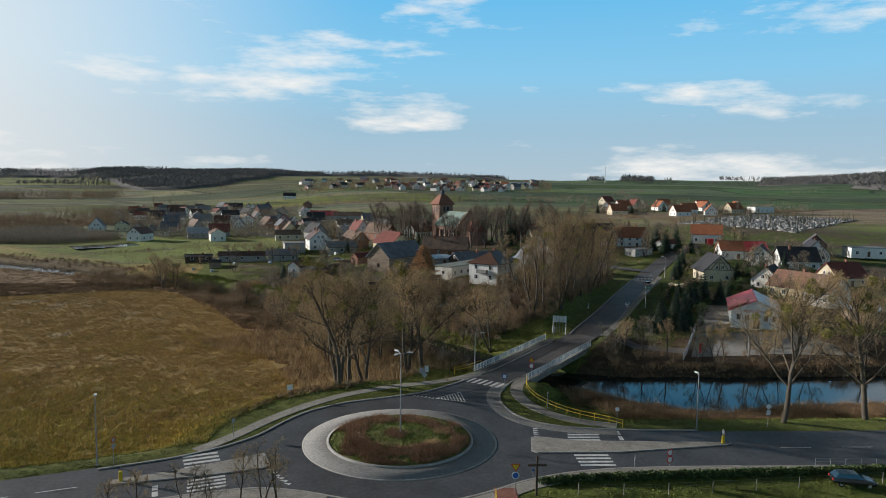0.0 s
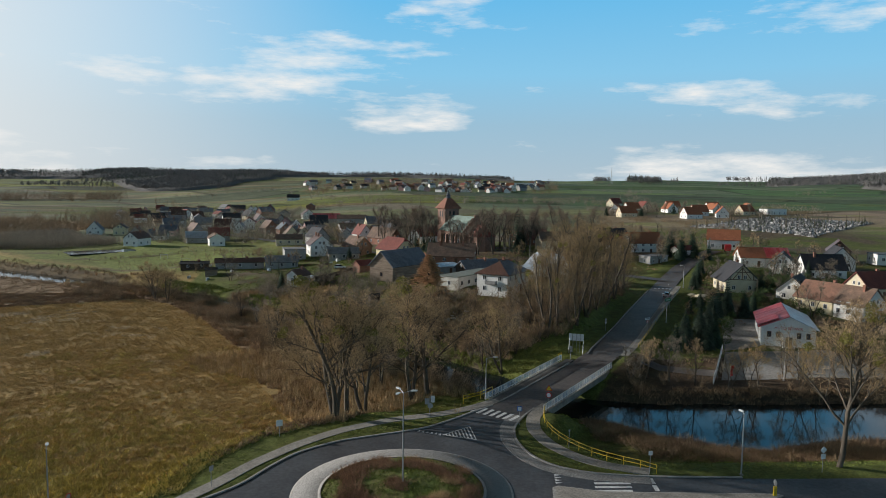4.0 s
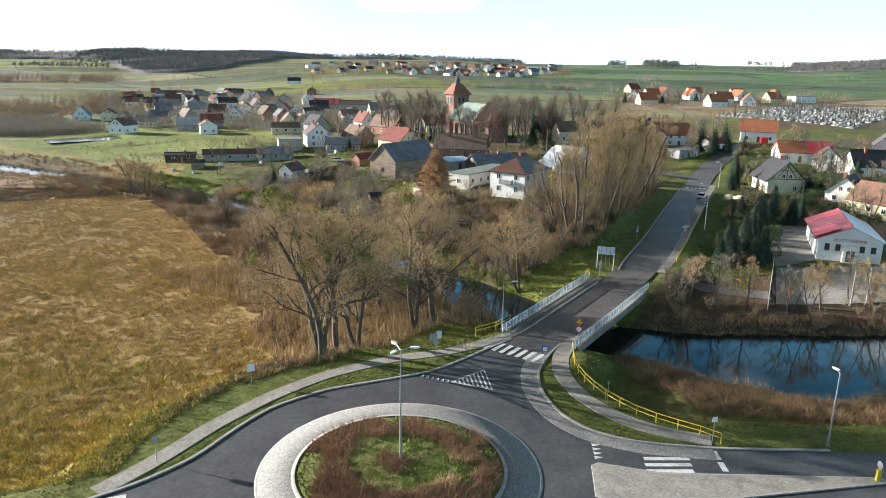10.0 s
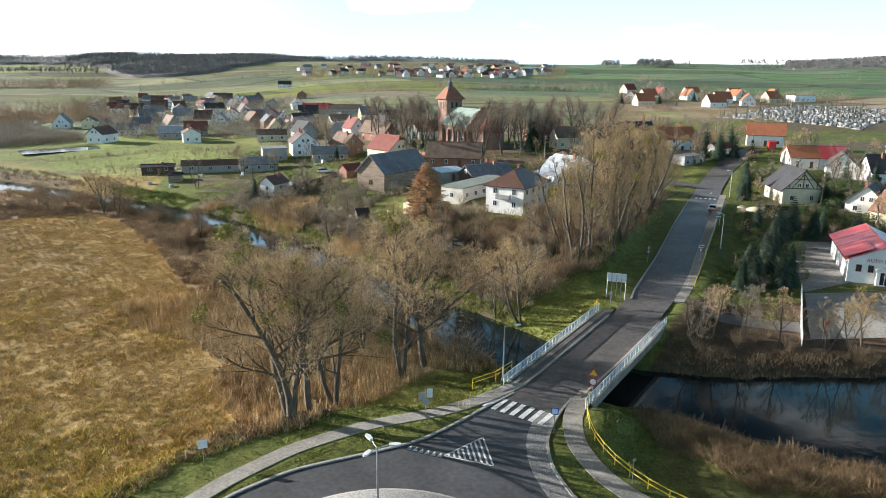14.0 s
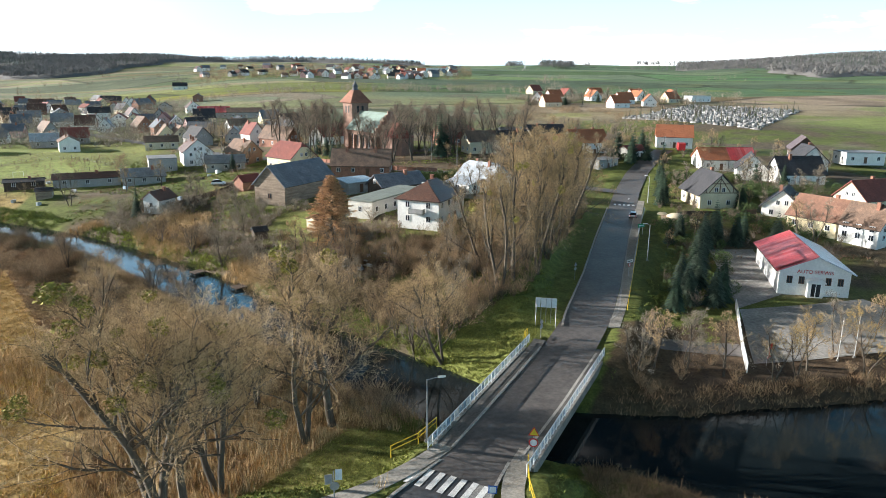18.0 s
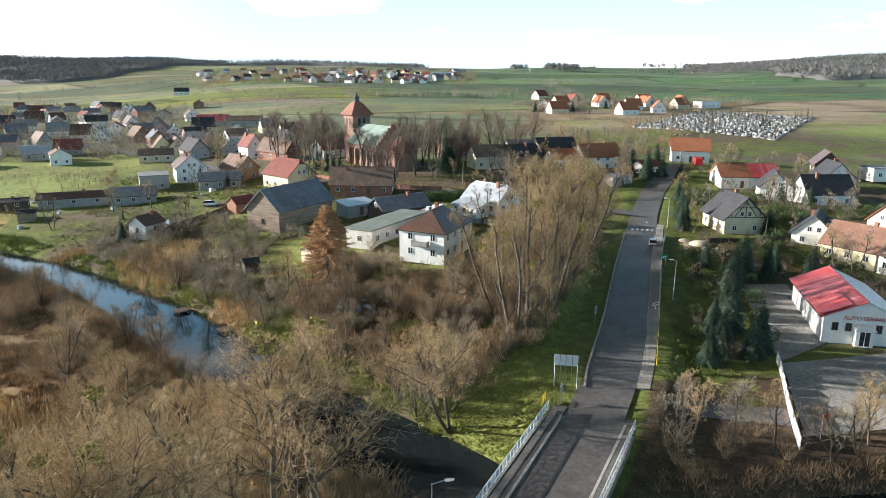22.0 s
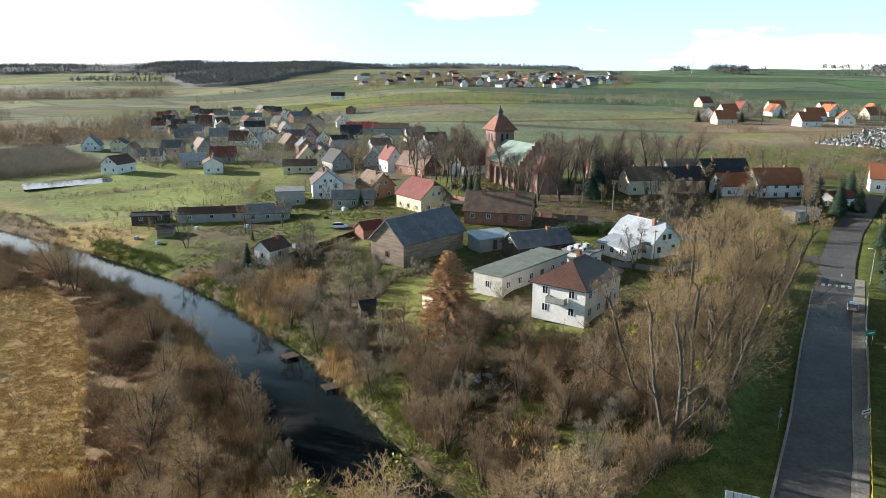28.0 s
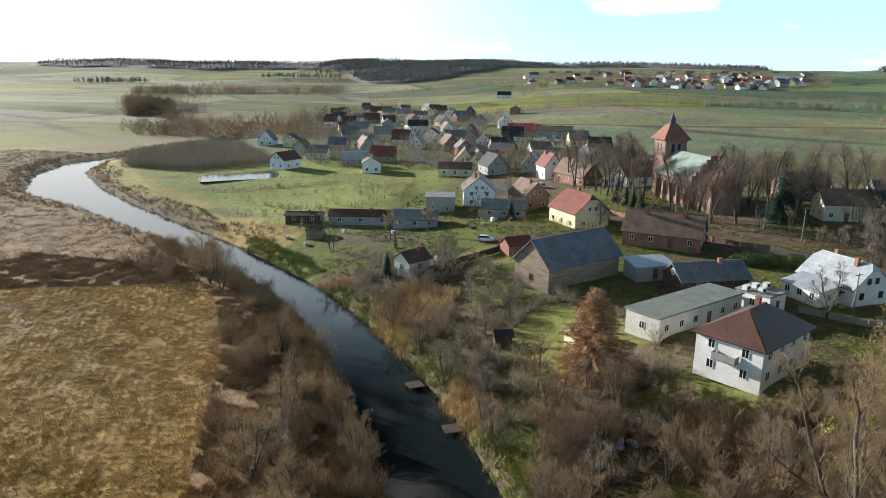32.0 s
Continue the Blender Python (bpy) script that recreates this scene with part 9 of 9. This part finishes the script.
def rail_fence(pts, h, label):
    """Thin wooden posts with two slack wires."""
    th = thing("fence", pose(pts[0][0], pts[0][1], 0), label, "fence")
    ox, oy = pts[0]
    run = smooth_line(pts, 4.0, 0)
    for p, q in zip(run[:-1], run[1:]):
        z0, z1 = hz(*p), hz(*q)
        part("post", MB().tube((p[0] - ox, p[1] - oy, z0 - 0.4), (p[0] - ox, p[1] - oy, z0 + h), 0.07, 0.06, 6), M_DARKWOOD, th)
        for u in (0.45, 0.9):
            part("wire", MB().tube((p[0] - ox, p[1] - oy, z0 + h * u), (q[0] - ox, q[1] - oy, z1 + h * u), 0.012, 0.012, 3), M_STEEL, th)
    return th


rail_fence([(-67, 232), (-81, 208), (-116, 207)], 1.2, "thin post fence round the playing field")
rail_fence([(-138, 234), (-90, 264), (-67, 232)], 1.2, "thin post fence behind the playing field")
rail_fence([(-157, 246), (-131, 262), (-96, 280)], 1.1, "thin paddock fence beside the flooded strip")
for x, y, r in ((-93, 222, 20), (-108, 240, 20)):
    gl = thing("football_goal", pose(x, y, hz(x, y), 0, 0, r), "small white tubular goal on the playing field", "goal")
    for xx in (-1.5, 1.5):
        part("upright", MB().tube((xx, 0, -0.1), (xx, 0, 2.0), 0.05, 0.05, 6), M_WHITEP, gl)
        part("stay", MB().tube((xx, 0, 2.0), (xx, 1.0, 0), 0.03, 0.03, 5), M_WHITEP, gl)
    part("crossbar", MB().tube((-1.5, 0, 2.0), (1.5, 0, 2.0), 0.05, 0.05, 6), M_WHITEP, gl)
fence([(38, 138), (48, 134), (58, 141)], 1.2, M_GREYWALL, "grey garden fence near the cottage", 2.2)
fence([(88, 118), (96, 116), (106, 117)], 1.2, M_DARKWOOD, "dark garden fence by the building site", 2.2)
fence([(58.5, 83), (66, 97), (74, 112), (82, 126)], 1.0, M_STEEL, "grey garden fence along the street", 2.6)
gr = thing("guard_rail", pose(0, 0, 0), "low yellow steel barrier along the street", "guard rail")
for i in range(16):
    p, q = (48.6 + 20.6 * i / 16, 64.2 + 38.4 * i / 16), (48.6 + 20.6 * (i + 1) / 16, 64.2 + 38.4 * (i + 1) / 16)
    zp, zq = 1.05 + 1.4 * i / 16, 1.05 + 1.4 * (i + 1) / 16
    part("post", MB().tube((*p, zp - 0.3), (*p, zp + 0.85), 0.04, 0.04, 5), M_YPAINT, gr)
    part("rail", MB().tube((*p, zp + 0.82), (*q, zq + 0.82), 0.045, 0.045, 5), M_YPAINT, gr)
# rooftop units
for i, (x, y) in enumerate([(29.5, 137), (31.2, 138.8), (33.0, 139.6), (31.8, 136.2)]):
    ru = thing("rooftop_unit", pose(x, y, 5.6 + 3.31, 0, 0, 52), "white ventilation unit on the flat roof", "ventilation unit")
    part("casing", MB().box(-0.6, 0.6, -0.45, 0.45, 0.0, 0.8, c=0.06), M_WHITEP, ru)
    part("grille", MB().box(-0.4, 0.4, -0.46, -0.452, 0.15, 0.65), M_BLACKP, ru)
# poles with wires
for i, (x, y, h) in enumerate([(48.4, 189, 8), (46.9, 140.5, 7), (41.8, 199, 8.5), (20, 186.5, 8), (-2, 208, 8), (72, 150, 8), (-30, 240, 8), (118, 186, 8), (150, 240, 8), (160, 262, 8)]):
    up = thing("utility_pole", pose(x, y, hz(x, y), 0, 0, 40), "grey concrete utility pole with a crossarm", "utility pole")
    part("pole", MB().tube((0, 0, -0.5), (0, 0, h), 0.14, 0.09, 7), M_CONC, up)
    part("crossarm", MB().box(-0.8, 0.8, -0.05, 0.05, h - 0.45, h - 0.33), M_DARKWOOD, up)
    for xx in (-0.7, 0, 0.7):
        part("insulator", MB().tube((xx, 0, h - 0.33), (xx, 0, h - 0.15), 0.05, 0.03, 6), M_FRAME, up)
# far mast
fm = thing("radio_mast", pose(526, 1666, hz(526, 1666)), "thin lattice radio mast on the skyline", "mast")
for i in range(3):
    a0 = 2.094 * i
    part("leg", MB().tube((2 * math.cos(a0), 2 * math.sin(a0), -1), (0.4 * math.cos(a0), 0.4 * math.sin(a0), 42), 0.35, 0.2, 4), M_STEEL, fm)
# bare bushes on the near verge
for i, (x, y, s) in enumerate([(-25.5, -19.5, 0.75), (-21, -18.6, 0.8), (-16.2, -17.2, 0.85), (-14, -16.6, 0.95), (-12.2, -18.5, 0.9), (-18.5, -19.5, 0.7), (-28, -21, 0.7)]):
    tree("young_b" if i % 2 else "young_a", x, y, s, i * 70, "thin bare sapling on the near verge", group="saplings on the verge")
# garden clutter
CL = random.Random(3)
for i in range(26):
    x, y = CL.uniform(8, 24), CL.uniform(92, 99)
    jk = thing("scrap_pile", pose(x, y, hz(x, y), 0, 0, CL.uniform(0, 360)), "pale scrap and boards lying in the garden" if i % 2 else "blue tarpaulin over scrap in the garden", "scrap", "scrap below the white house")
    part("board", MB().box(-CL.uniform(0.3, 0.9), CL.uniform(0.3, 0.9), -0.3, 0.3, 0, CL.uniform(0.1, 0.5), c=0.04), CL.choice((M_WHITEP, M_BLUEPANEL, M_STEEL, M_R_METAL)), jk)
for i in range(14):
    x, y = CL.uniform(-80, -20), CL.uniform(158, 205)
    jk = thing("garden_box", pose(x, y, hz(x, y), 0, 0, CL.uniform(0, 360)), "small pale box or barrel in a garden plot", "garden box", "boxes in the gardens")
    part("box", MB().box(-0.6, 0.6, -0.4, 0.4, -0.1, CL.uniform(0.5, 1.1), c=0.08), CL.choice((M_WHITEP, M_BLUEPANEL, M_DARKWOOD, M_R_METAL)), jk)
